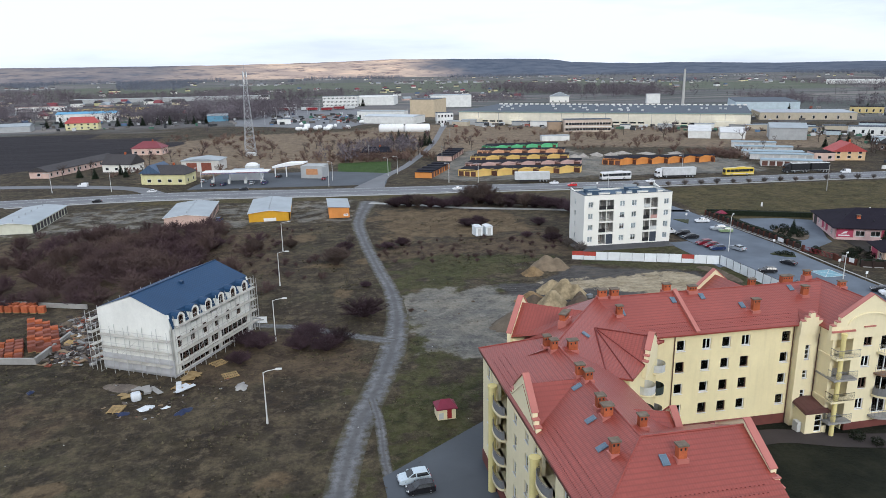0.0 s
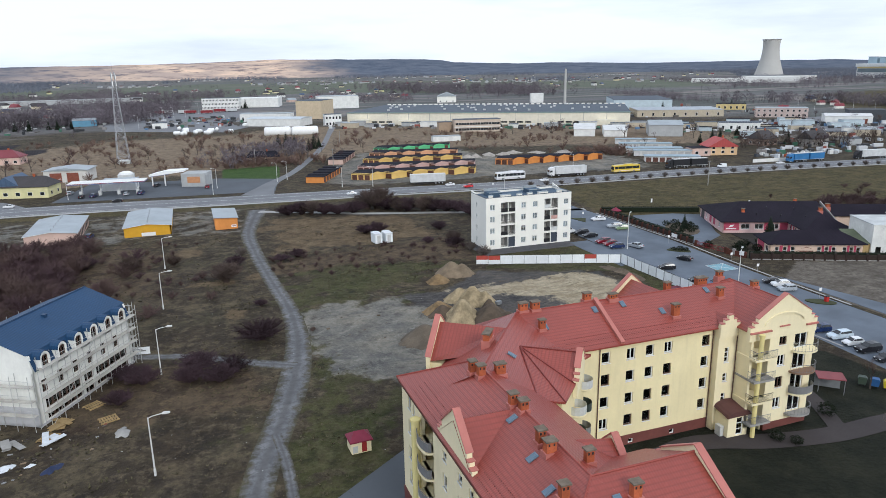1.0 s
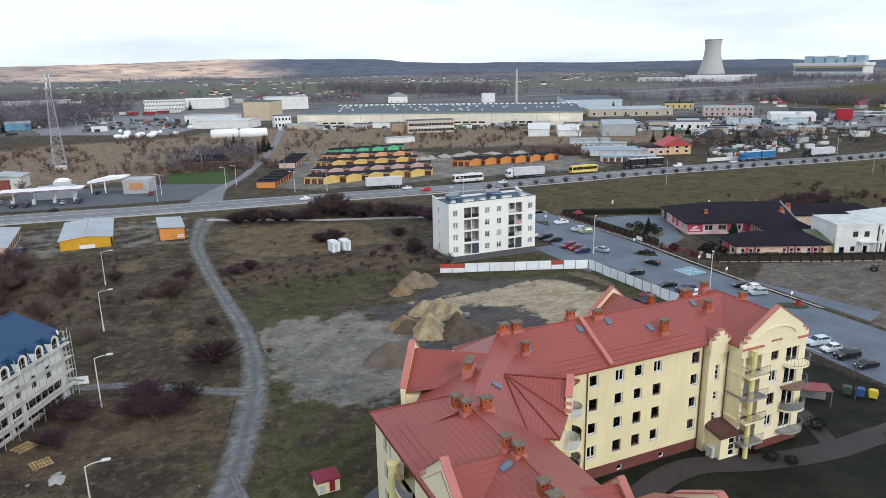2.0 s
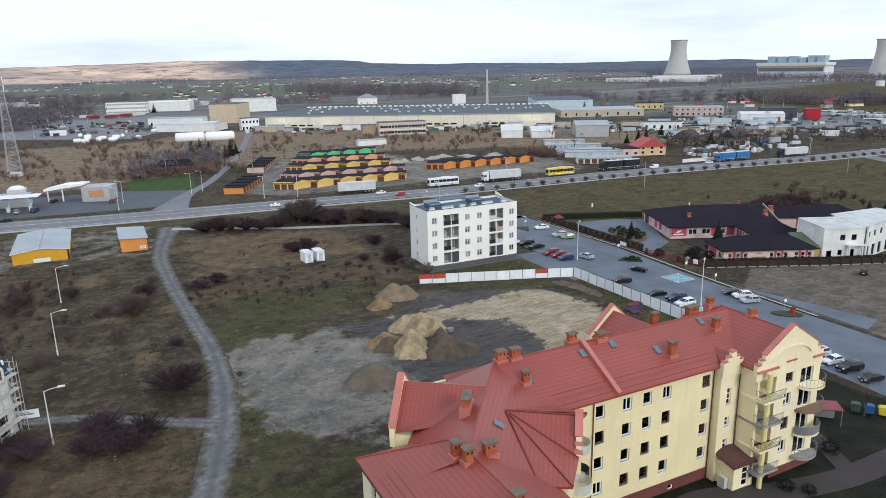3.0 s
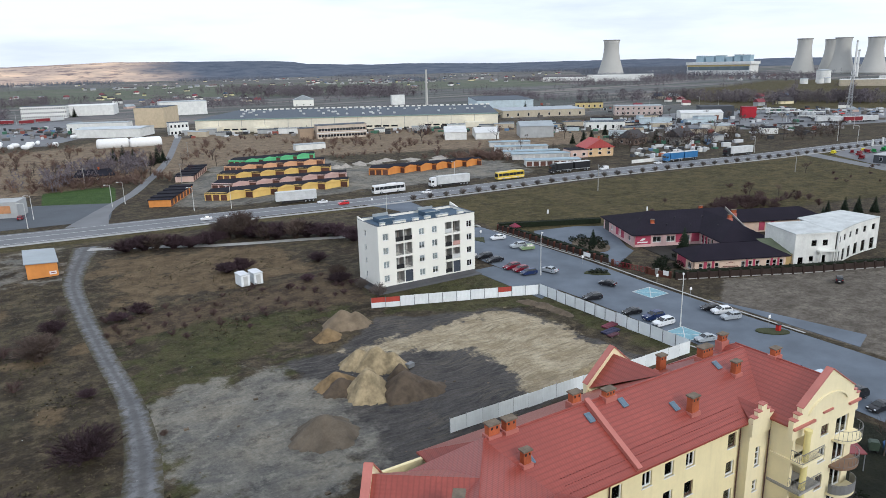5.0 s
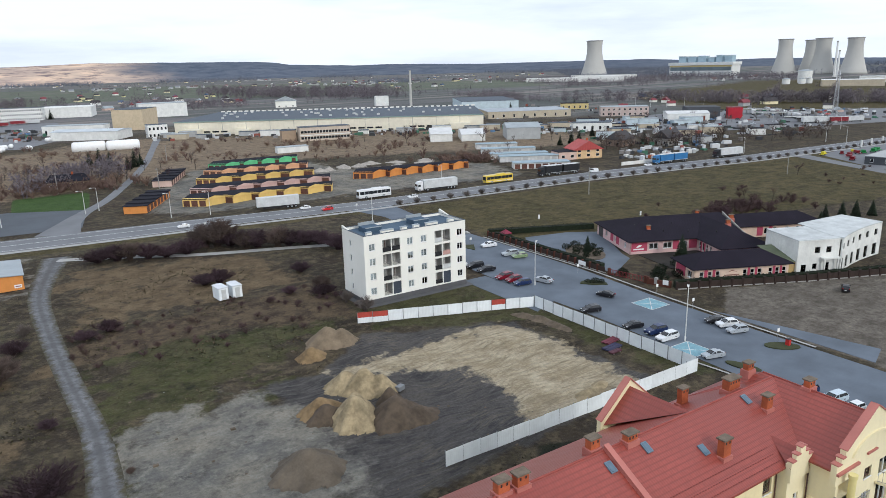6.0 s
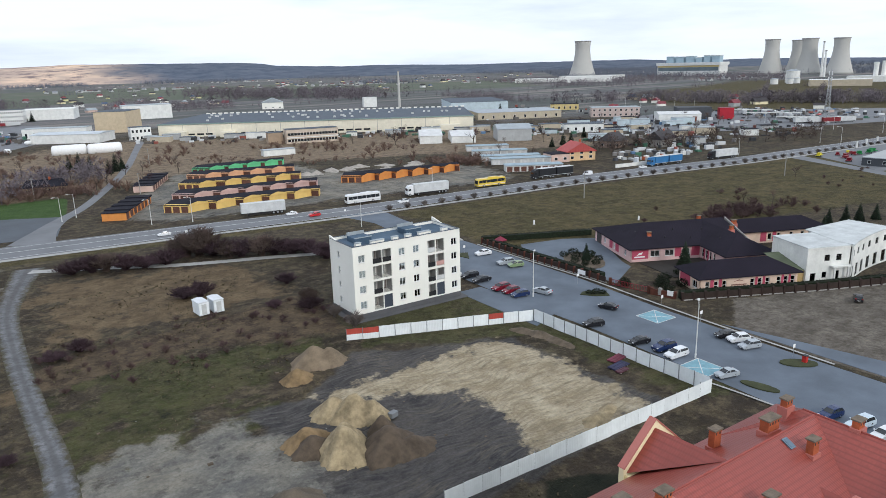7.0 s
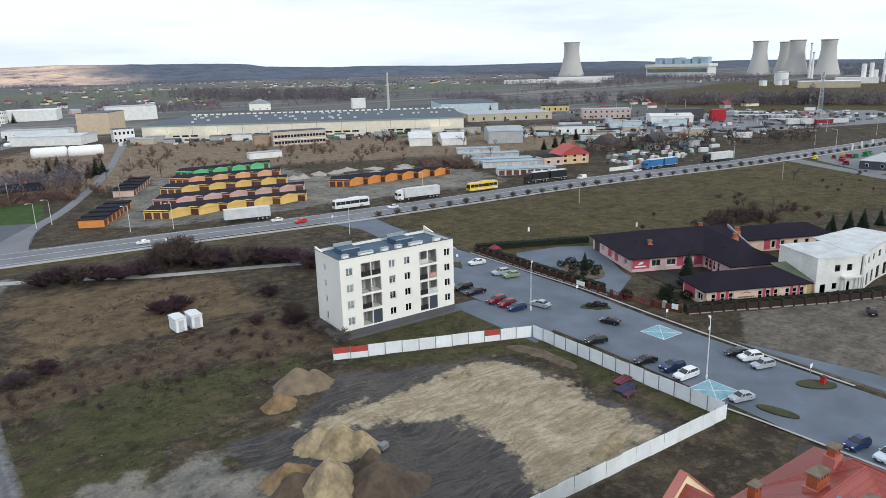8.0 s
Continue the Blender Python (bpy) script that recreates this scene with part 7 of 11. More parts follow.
# ---- lamp posts ----
def lamp_post(x, y, h, arm, rot, label, first={}):
    key = (h, arm)
    if key in first:
        return copy_thing(first[key], pose(x, y, float(rise(x, y)), 0, 0, rot))
    o = thing("street_lamp", pose(x, y, float(rise(x, y)), 0, 0, rot), label, "street lamp", "street lamps")
    part("pole", Mesh().tube((0, 0, 0), (0, 0, h), 0.10, 0.06, 10).lathe([(0.14, 0), (0.14, 0.8), (0.1, 0.9)], 10), LAMP_POLE, o)
    if arm:
        a = Mesh()
        pts = [(0, 0, h - 0.1)] + [(arm * math.sin(t), 0, h + 0.6 * math.sin(t) ** 0.7 * (0.4 if arm > 1.2 else 1)) for t in (0.3, 0.7, 1.1, 1.5)]
        for p, q in zip(pts, pts[1:]):
            a.tube(p, q, 0.05, n=6)
        part("arm", a, LAMP_POLE, o)
        ex_, ez = pts[-1][0], pts[-1][2]
        hd = part("lamp_head", Mesh().extrude([(ex_ - 0.1, ez - 0.07), (ex_ + 0.75, ez - 0.05), (ex_ + 0.7, ez + 0.07), (ex_ + 0.1, ez + 0.12), (ex_ - 0.1, ez + 0.06)], -0.16, 0.16), LAMP_POLE, o)
        part("glass", Mesh().box(ex_ + 0.1, -0.12, ez - 0.1, ex_ + 0.65, 0.12, ez - 0.05), LIGHTGLASS, hd)
    else:
        part("lamp_head", Mesh().lathe([(0.08, h), (0.2, h + 0.05), (0.2, h + 0.35), (0.05, h + 0.5)], 10), LAMP_POLE, o)
    first[key] = o
    return o


for x, y in ((-7.7, 83.8), (-7.8, 112.5), (-8.2, 144.0), (-8.5, 173.8)):
    lamp_post(x, y, 7.2, 1.6, 0, "tall pale concrete street lamp on the waste land")
for x, y in ((97.8, 109.7), (97.8, 146.7)):
    lamp_post(x, y, 8.4, 1.0, 40, "white curved street lamp on the paved street")
for x, y in ((100.4, 223.3), (-98, 285), (-76, 282), (-43, 283), (6, 272), (31.5, 292), (36, 296), (53, 268), (64, 264), (150, 262), (8, 286), (305, 240), (375, 240)):
    lamp_post(x, y, 7.6, 1.4, 200, "grey street lamp beside the main road")
for x, y, h in ((177.8, 212.5, 9.2), (265.3, 194.4, 8.5), (62, 330, 8), (84, 420, 8), (28, 345, 8)):
    o = thing("utility_pole", pose(x, y, 0), "grey concrete utility pole in the field", "utility pole", "utility poles")
    part("pole", Mesh().tube((0, 0, 0), (0, 0, h), 0.16, 0.10, 8), CONCRETE, o)
    part("crossarm", Mesh().box(-0.7, -0.05, h - 0.5, 0.7, 0.05, h - 0.38), POST, o)
for x, y in ((534, 512), (541.6, 500), (549.5, 487.4), (558, 474), (559, 453.5), (462.6, 325), (453, 297.7), (443.8, 269), (371, 227.5), (442, 240.3)):
    lamp_post(x, y, 9.0, 1.8, 120, "tall grey lamp on the edge of a lorry yard")
for x, y in ((-36, 600), (-29, 661), (-21, 723.6), (-11.5, 714.7), (-1, 737), (12, 789)):
    lamp_post(x, y, 11.0, 2.2, 160, "tall grey lamp over the depot yard")
for x, y in ((165.3, 178.7), (139.3, 193.7)):
    o = thing("marker_post", pose(x, y, 0), "white concrete marker post in the meadow", "marker post", "marker posts")
    part("post", Mesh().box(-0.22, -0.12, 0, 0.22, 0.12, 1.25), PVC, o)
    part("foot", Mesh().box(-0.3, -0.2, -0.05, 0.3, 0.2, 0.1), CONCRETE, o)
for x, y, rot in ((109.6, 101.2, 0), (111.2, 118.6, 0), (112.6, 128.0, 0), (110.4, 147.4, 0), (106, 181, 0), (57, 243.4, 0), (103.5, 240, 0)):
    o = thing("road_sign", pose(x, y, 0.05, 0, 0, rot), "small road sign on a grey post", "road sign", "road signs")
    part("post", Mesh().tube((0, 0, 0), (0, 0, 2.1), 0.035, n=6), STEEL, o)
    part("plate", Mesh().box(-0.3, -0.05, 1.5, 0.3, -0.03, 2.1), PVC, o)
bin_ = thing("litter_bin", pose(108.9, 99.0, 0.2), "red litter bin on a grass bed", "litter bin")
part("body", Mesh().box(-0.3, -0.3, 0, 0.3, 0.3, 1.0), paint("red_bin_paint", (0.45, 0.03, 0.025), 0.5, 0.1, 1, 6), bin_)
part("lid", Mesh().box(-0.34, -0.34, 1.0, 0.34, 0.34, 1.08), BLACK, bin_)
# carport-like waste shelter with coloured containers
sh = thing("waste_shelter", pose(78.4, 71.3, 0.2, 0, 0, -36) @ Matrix.Diagonal((0.66, 0.72, 1, 1)), "waste shelter with a red sheet roof", "shelter")
part("roof", Mesh().box(-2.6, -1.8, 2.2, 2.6, 1.8, 2.32), paint("red_sheet_roof", (0.22, 0.055, 0.06), 0.6, 0.1, 1, 6), sh)
for u in (-2.4, 2.4):
    for v in (-1.6, 1.6):
        part("post", Mesh().box(u - 0.06, v - 0.06, -0.3, u + 0.06, v + 0.06, 2.2), POST, sh)
part("screen", Mesh().box(-2.4, 1.55, 0, 2.4, 1.65, 1.8), POST, sh)
for i, (c, lab) in enumerate((((0.05, 0.07, 0.05), "dark green"), ((0.03, 0.10, 0.26), "blue"), ((0.55, 0.45, 0.03), "yellow"))):
    o = thing("waste_container", pose(84.3 + i * 1.0, 71.1 - i * 1.15, 0.25, 0, 0, -50) @ Matrix.Diagonal((0.8, 0.8, 0.85, 1)), f"{lab} plastic waste container on the lawn", "waste container", "waste containers")
    part("body", Mesh().extrude([(-0.6, 0.15), (0.6, 0.15), (0.7, 1.15), (-0.7, 1.15)], -0.5, 0.5), paint(f"{lab.replace(chr(32), chr(95))}_bin_plastic", c, 0.5, 0.1, 1, 6), o)
    part("lid", Mesh().extrude([(-0.74, 1.15), (0.74, 1.15), (0.5, 1.4), (-0.5, 1.4)], -0.55, 0.55), paint(f"{lab.replace(chr(32), chr(95))}_bin_plastic", c), o)
    part("foot", Mesh().box(-0.55, -0.4, -0.2, -0.4, 0.4, 0.15).box(0.4, -0.4, -0.2, 0.55, 0.4, 0.15), BLACK, o)


# ---- the pink nursery school with dark roofs, and the white shell beside it ----
PINK = paint("pink_render", (0.66, 0.46, 0.44), 0.85, 0.1, 0.4, 5, streak=0.08)
MAGENTA = paint("magenta_panel", (0.42, 0.07, 0.12), 0.8, 0.1, 0.4, 5)
PEACH = paint("peach_render", (0.68, 0.52, 0.41), 0.85, 0.08, 0.4, 5, streak=0.08)
nur = thing("nursery_school", None, "low pink nursery school with dark hipped roofs", "nursery school")


def front(parent, m, w, h, wins, mat, z0=0.8, z1=2.2, bars=(1, 0), red=()):
    """A wall with windows at the given places (x0, x1); red: coloured panels between windows."""
    ww_ = part("wall", wall_with_openings(w, h, [(a, z0, c, z1) for a, c in wins], 0.3), mat, parent)
    ww_.matrix_basis = m
    for a, c in wins:
        window(parent, m @ pose(a, 0, z0), c - a, z1 - z0, PVC, bars, True, 0)
    for a, c in red:
        q = part("panel", Mesh().box(a, -0.03, z0 - 0.35, c, 0.0, z1 + 0.35), MAGENTA, parent, "magenta wall panel")
        q.matrix_basis = m
    part("interior", Mesh().box(0.3, 1.8, 0, w - 0.3, 1.9, h), DARKROOM, parent).matrix_basis = m


# main wing: gate front towards the yard, long front towards the street lawn; a cross wing behind it runs to the street
N1 = pose(130.4, 151.0, 0, 0, 0, -24.5)
front(nur, N1, 16.8, 3.2, [(4.7, 6.9), (8.2, 10.4), (12.3, 14.3)], PINK, 1.0, 2.4, red=[(0.3, 4.2), (10.6, 12.1), (14.6, 16.6)])
front(nur, N1 @ pose(0, 21.0, 0, 0, 0, -90), 21.0, 3.2, [(5.6, 6.6), (11.4, 12.2), (17.4, 18.6)], PINK, 1.0, 2.3, red=[(9.0, 10.8), (12.6, 14.4)])
door_panel(nur, N1 @ pose(0, 21.0, 0, 0, 0, -90) @ pose(1.0, -0.04, 0.05), 3.0, 2.5, DOOR_DARK, "dark garage door")
part("bar", Mesh().box(0.8, -0.045, 1.0, 3.4, -0.031, 1.3).extrude([(1.4, 1.5), (2.6, 1.7), (2.9, 2.2), (2.0, 2.1)], -0.045, -0.031), PVC, nur, "pale unreadable sign").matrix_basis = N1
part("wall", Mesh().box(0.3, 20.7, 0, 28.2, 21.0, 3.1).box(27.9, 0.3, 0, 28.2, 20.7, 3.1), PINK, nur).matrix_basis = N1
roof_pair(nur, -0.8, 28.5, -0.8, 21.8, 3.2, 6.5, "x", 8.2, 0.6, DARK_SHINGLE, DARK_SHINGLE, N1)
part("fascia", Mesh().box(-0.75, -0.75, 2.95, 28.4, 21.7, 3.15), BROWN_FRAME, nur).matrix_basis = N1
front(nur, N1 @ pose(16.8, 0.3, 0, 0, 0, -90), 10.5, 3.0, [(0.8, 1.8), (2.4, 3.4), (4.0, 5.0), (5.6, 6.6)], PINK, 0.5, 2.4, (0, 1), red=[(1.85, 2.35), (3.45, 3.95)])
part("wall", Mesh().box(16.8, -10.5, 0, 28.2, -10.2, 3.0).box(27.9, -10.2, 0, 28.2, 0.0, 3.0), PINK, nur).matrix_basis = N1
roof_pair(nur, 16.0, 29.0, -11.3, 10.5, 3.14, 6.3, "y", 6.4, 0.4, DARK_SHINGLE, DARK_SHINGLE, N1)
part("upstand", Mesh().extrude([(-0.8, 2.9), (10.4, 6.0), (10.4, 6.62), (-0.8, 3.32)], 28.55, 28.8, "x"), CONCRETE, nur, "pale party-wall upstand between two roofs").matrix_basis = N1
for u, v, z, w in ((6.4, 4.6, 4.6, 0.9), (25.0, 1.4, 5.6, 1.0), (29.8, 8.2, 5.2, 1.3), (22.5, 11.6, 6.0, 0.9)):
    q = N1 @ Vector((u, v, z))
    chimney(nur, q.x, q.y, q.z, w, 0.7, 1.2, -24.5)
# vent cowls on the slopes
for u, v, z in ((4.0, 7.0, 5.0), (9.5, 3.0, 4.4), (13.0, 6.2, 5.3), (15.4, 2.2, 4.1), (19.6, -3.0, 4.9), (20.0, 5.6, 5.2)):
    part("vent", Mesh().lathe([(0.09, -0.3), (0.09, 0.35), (0.17, 0.35), (0.04, 0.5)], 8), BLACK, nur).matrix_basis = N1 @ pose(u, v, z)
# front wing by the street
F2 = pose(123.7, 128.1, 0, 0, 0, -25)
front(nur, F2, 20.6, 3.1, [(1.2, 2.1), (3.0, 3.9), (4.7, 5.6), (10.6, 11.5), (12.2, 13.1), (13.8, 14.7), (16.2, 17.1), (17.7, 18.6), (19.2, 20.1)], PEACH, 0.5, 2.3, (0, 1), red=[(2.2, 2.9), (4.0, 4.6), (11.6, 12.1), (13.2, 13.7), (17.15, 17.65), (18.7, 19.15)])
front(nur, F2 @ pose(0, 8.0, 0, 0, 0, -90), 8.0, 3.1, [(5.2, 7.0)], PEACH, red=[(0.4, 4.4)])
part("wall", Mesh().box(0.3, 8.0, 0, 20.6, 8.3, 3.0).box(20.3, 0.3, 0, 20.6, 8.0, 3.0), PEACH, nur).matrix_basis = F2
rf = roof_pair(nur, -0.8, 21.4, -0.8, 9.0, 3.15, 5.4, "x", 4.9, 4.9, DARK_SHINGLE, DARK_SHINGLE, F2)
part("fascia", Mesh().box(-0.75, -0.75, 2.95, 21.35, 8.95, 3.1), BROWN_FRAME, nur).matrix_basis = F2
part("bar", Mesh().box(6.6, -0.045, 1.2, 9.8, -0.0, 1.42).extrude([(7.0, 1.9), (8.2, 2.35), (9.4, 1.9), (8.2, 2.15)], -0.04, 0.0), paint("brown_sign_paint", (0.25, 0.12, 0.09), 0.8, 0.1, 1, 6), nur, "unreadable sign painted on the wall").matrix_basis = F2
# rear wing
N3 = N1 @ pose(29.4, 8.0, 0)
front(nur, N3, 25.0, 3.1, [(1.5, 2.7), (9.6, 10.6), (12.0, 13.0), (15.4, 16.4), (18.4, 19.4), (22.2, 23.2)], PEACH, 0.7, 2.3, (0, 0), red=[(7.6, 9.2), (10.8, 11.8)])
part("roof", hip_roof(-0.8, 25.8, -0.8, 9.6, 3.12, 5.3, "x", 4.5, 4.5), DARK_SHINGLE, nur).matrix_basis = N3
part("wall", Mesh().box(0, 8.5, 0, 25, 8.8, 3.0).box(24.7, 0.3, 0, 25, 8.5, 3.0), PEACH, nur).matrix_basis = N3

shell = thing("unfinished_villa", None, "white two-storey building shell with a curved front and flat roofs", "building")
V1 = pose(144.2, 118.8, 0, 0, 0, -24)
ops = [(1.0, 0.2, 2.2, 2.3), (3.6, 1.2, 4.6, 2.4), (6.2, 0.2, 7.4, 2.5), (3.8, 4.6, 5.0, 5.9), (6.4, 4.6, 7.6, 5.9)]
SHELL_W = paint("grey_white_raw_render", (0.72, 0.72, 0.68), 0.9, 0.14, 0.3, 3, streak=0.2)
SHELL_R = paint("weathered_pale_roof_sheet", (0.54, 0.56, 0.55), 0.6, 0.2, 0.3, 3)
part("wall", wall_with_openings(9.4, 7.4, ops, 0.35), SHELL_W, shell).matrix_basis = V1
for a, z, c, d in ops:
    window(shell, V1 @ pose(a, 0, z), c - a, d - z, BLACK, (0, 0), False)
part("wall", Mesh().box(0, 0.35, 0, 0.35, 11, 7.4).box(0.35, 10.65, 0, 9.4, 11, 7.4).box(9.05, 0.35, 0, 9.4, 10.65, 7.4), SHELL_W, shell).matrix_basis = V1
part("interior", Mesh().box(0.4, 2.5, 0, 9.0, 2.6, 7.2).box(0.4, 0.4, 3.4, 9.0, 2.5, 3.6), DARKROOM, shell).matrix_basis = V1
part("column", Mesh().box(5.6, -0.9, 0, 5.9, -0.6, 3.4), SHELL_W, shell).matrix_basis = V1
part("column", Mesh().box(8.6, -0.9, 0, 8.9, -0.6, 3.4), SHELL_W, shell).matrix_basis = V1
part("portico_slab", Mesh().box(5.2, -1.1, 3.4, 9.3, 0.0, 3.7), SHELL_W, shell).matrix_basis = V1
part("cornice", Mesh().box(-0.15, -0.15, 7.25, 9.55, 0.0, 7.45), SHELL_W, shell).matrix_basis = V1
part("roof", Mesh().box(-0.1, -0.1, 7.4, 9.5, 11.1, 7.55), SHELL_R, shell, "pale sheet-metal flat roof").matrix_basis = V1
arc = [(153.2, 114.6), (156.0, 115.4), (159.2, 116.0), (162.6, 116.6), (166.4, 117.0), (170.2, 117.2), (174.2, 117.2)]
for i, (p, q) in enumerate(zip(arc, arc[1:])):
    L = math.hypot(q[0] - p[0], q[1] - p[1])
    mm = pose(p[0], p[1], 0, 0, 0, math.degrees(math.atan2(q[1] - p[1], q[0] - p[0])))
    o2 = [(L * 0.25, 0.3, L * 0.7, 2.9), (L * 0.3, 4.8, L * 0.65, 6.2)]
    part("wall", wall_with_openings(L, 7.4, o2, 0.3), SHELL_W, shell).matrix_basis = mm
    for a, z, c, d in o2:
        window(shell, mm @ pose(a, 0, z), c - a, d - z, BLACK, (0, 0), False)
part("roof", Mesh().prism([(p[0], p[1] - 0.15) for p in arc] + [(174.6, 126.4), (158.6, 127.6), (153.6, 118)], 7.4, 7.6), SHELL_R, shell, "pale sheet-metal roof with seams")
part("interior", Mesh().prism([(p[0], p[1] + 2.0) for p in arc] + [(173.6, 126.0), (159.0, 127.0)], 0, 7.3), DARKROOM, shell)
part("wall", Mesh().prism([(174.2, 117.2), (174.5, 117.2), (174.5, 126.4), (174.2, 126.4)], 0, 7.4), SHELL_W, shell)
gr2 = part("lean_to", Mesh().prism([(141.2, 121.0), (144.6, 119.2), (147.6, 126), (144.0, 127.6)], 0, 2.9), paint("ochre_render", (0.50, 0.36, 0.16), 0.85, 0.1, 0.5, 5), nur)
part("lean_to_roof", Mesh().face((140.8, 120.8, 2.95), (144.9, 118.9, 2.95), (148.2, 126.6, 4.6), (144.6, 128.2, 4.6)), paint("mossy_green_roof", (0.13, 0.15, 0.09), 0.8, 0.2, 0.6, 6), gr2)

# yard fence: dark boarded panels with brick posts, hedge on the north side, red gate
FENCEB = paint("dark_brown_fence_board", (0.045, 0.030, 0.024), 0.8, 0.2, 1, 8, piece=0.2)
HEDGE = paint("dark_green_hedge", (0.013, 0.020, 0.009), 0.95, 0.4, 1.5, 7, bump=0.08)
BROWN_POST = paint("brown_brick_post", (0.10, 0.035, 0.022), 0.85, 0.2, 1, 8)
REDM = paint("red_gate_paint", (0.20, 0.018, 0.025), 0.5, 0.1, 1, 6)


def board_fence(pts, h, label, post_mat):
    a0 = Vector(pts[0])
    fo = thing("board_fence", pose(a0.x, a0.y, 0), label, "fence")
    for a, c in zip(pts, pts[1:]):
        a, c = Vector(a), Vector(c)
        n = max(1, round((c - a).length / 2.4))
        ang = math.degrees(math.atan2(c.y - a.y, c.x - a.x))
        L = (c - a).length / n
        edge = [(0.2, -0.03)]
        for i in range(int((L - 0.4) / 0.18)):
            u = 0.2 + i * 0.18
            edge += [(u + 0.02, -0.03), (u + 0.02, -0.06), (u + 0.16, -0.06), (u + 0.16, -0.03)]
        pn = Mesh().prism(edge + [(L - 0.2, -0.03), (L - 0.2, 0.03), (0.2, 0.03)], 0.2, h)
        pd = pn.data("panel", FENCEB)
        po = Mesh().box(-0.2, -0.2, 0, 0.2, 0.2, h + 0.15).box(-0.25, -0.25, h + 0.15, 0.25, 0.25, h + 0.22).data("post", post_mat)
        ba = Mesh().box(0, -0.1, 0, L, 0.1, 0.2).data("base", CONCRETE)
        for i in range(n):
            p = a + (c - a) * i / n
            for nm, d in (("panel", pd), ("post", po), ("base", ba)):
                part(nm, d, None, fo).matrix_basis = pose(p.x - a0.x, p.y - a0.y, 0, 0, 0, ang)
    return fo


board_fence([(115.2, 186.0), (115.0, 167.0), (115.2, 144.0)], 1.3, "dark board fence with brown posts round the school yard", paint("brown_brick_post", (0.10, 0.035, 0.022), 0.85, 0.2, 1, 8))
board_fence([(118.0, 127.6), (124.2, 124.6), (142.5, 115.4), (160.0, 108.0), (185, 100)], 1.4, "long dark board fence beside the waste ground", paint("dark_brown_brick_post", (0.036, 0.022, 0.018), 0.85, 0.2, 1, 8))


def hedge(pts, w, h, label, seed=3):
    """A clipped hedge with a rough leafy skin: many small leaf faces on a core."""
    r = random.Random(seed)
    m = Mesh()
    for a, c in zip(pts, pts[1:]):
        a, c = Vector(a), Vector(c)
        d = (c - a).normalized()
        n = Vector((-d.y, d.x)) * w / 2
        m.prism([tuple(a - n), tuple(c - n), tuple(c + n), tuple(a + n)][::1], 0, h - 0.1)
        for _ in range(int((c - a).length * (w + h) * 14)):
            p = a + (c - a) * r.random() + n * r.uniform(-1.08, 1.08)
            z = r.uniform(0.1, h)
            if abs((p - a).dot(n) / (n.length * n.length)) < 0.85:
                z = h + r.uniform(-0.12, 0.1)
            s = r.uniform(0.08, 0.2)
            q = [Vector((p.x, p.y, z)) + Vector((r.uniform(-s, s), r.uniform(-s, s), r.uniform(-s, s))) for _ in range(3)]
            m.face(*q)
    return single("hedge", m, HEDGE, label, "hedge")


hedge([(116.4, 187.6), (143.0, 175.6)], 1.6, 1.5, "dark clipped evergreen hedge behind the school yard")
hedge([(116.4, 184.0), (116.2, 167.0), (116.4, 146.0)], 1.2, 1.55, "dark hedge along the board fence", 4)
hedge([(118.6, 128.7), (124.8, 125.8), (143.0, 116.6), (160.5, 109.2), (185.4, 101.2)], 1.0, 1.6, "dark hedge before the front wing", 5)
gate = thing("metal_gate", pose(115.0, 142.4, 0, 0, 0, -78), "low red metal gate of the school yard", "gate")
part("gate_frame", Mesh().box(0, -0.03, 0.15, 8.0, 0.03, 0.23).box(0, -0.03, 1.2, 8.0, 0.03, 1.28), REDM, gate)
for i in range(24):
    part("bar", Mesh().box(0.1 + i * 0.34, -0.02, 0.2, 0.16 + i * 0.34, 0.02, 1.25), REDM, gate)
for u in (-0.3, 8.2):
    part("post", Mesh().box(u - 0.25, -0.25, 0, u + 0.25, 0.25, 1.5), BROWN_POST, gate)
gw = thing("gate_wall", pose(116.6, 133.6, 0, 0, 0, -75), "red brick wall with letter boxes and a notice board", "wall")
part("wall", Mesh().box(0, -0.2, 0, 4.6, 0.2, 1.2), BROWN_POST, gw)
part("notice", Mesh().box(3.2, -0.26, 0.5, 4.4, -0.2, 1.5), PVC, gw)
part("letter_box", Mesh().box(1.4, -0.3, 0.3, 2.0, 0.3, 1.6), CONCRETE, gw)
for u in (0, 4.6):
    part("post", Mesh().box(u - 0.25, -0.25, 0, u + 0.25, 0.25, 1.45), BROWN_POST, gw)
sb = thing("sign_board", pose(114.6, 150.4, 0, 0, 0, -90), "pale rectangular board on the yard fence", "sign board")
part("plate", Mesh().box(-1.1, -0.12, 0.5, 1.1, -0.06, 1.4), PVC, sb)
part("frame", Mesh().box(-1.15, -0.08, 0.45, 1.15, -0.05, 1.45), POST, sb)
kiosk = thing("garden_hut", pose(117.6, 181.6, 0), "small dark red garden hut with a pyramid roof", "hut")
part("wall", Mesh().box(-0.9, -0.9, 0, 0.9, 0.9, 1.5), FENCEB, kiosk)
part("roof", hip_roof(-1.2, 1.2, -1.2, 1.2, 1.5, 2.4, "x", 1.1, 1.1), paint("wine_red_sheet", (0.19, 0.02, 0.045)), kiosk)
single("flower_bed", Mesh().prism([(123.6 + 4.4 * math.cos(t) + 1.6 * math.sin(t), 158.7 + 6.6 * math.sin(t)) for t in np.linspace(0, 2 * math.pi, 25)[:-1]], 0, 0.2), EARTH, "dark oval planting bed in the paved yard", "flower bed", kind="structure")
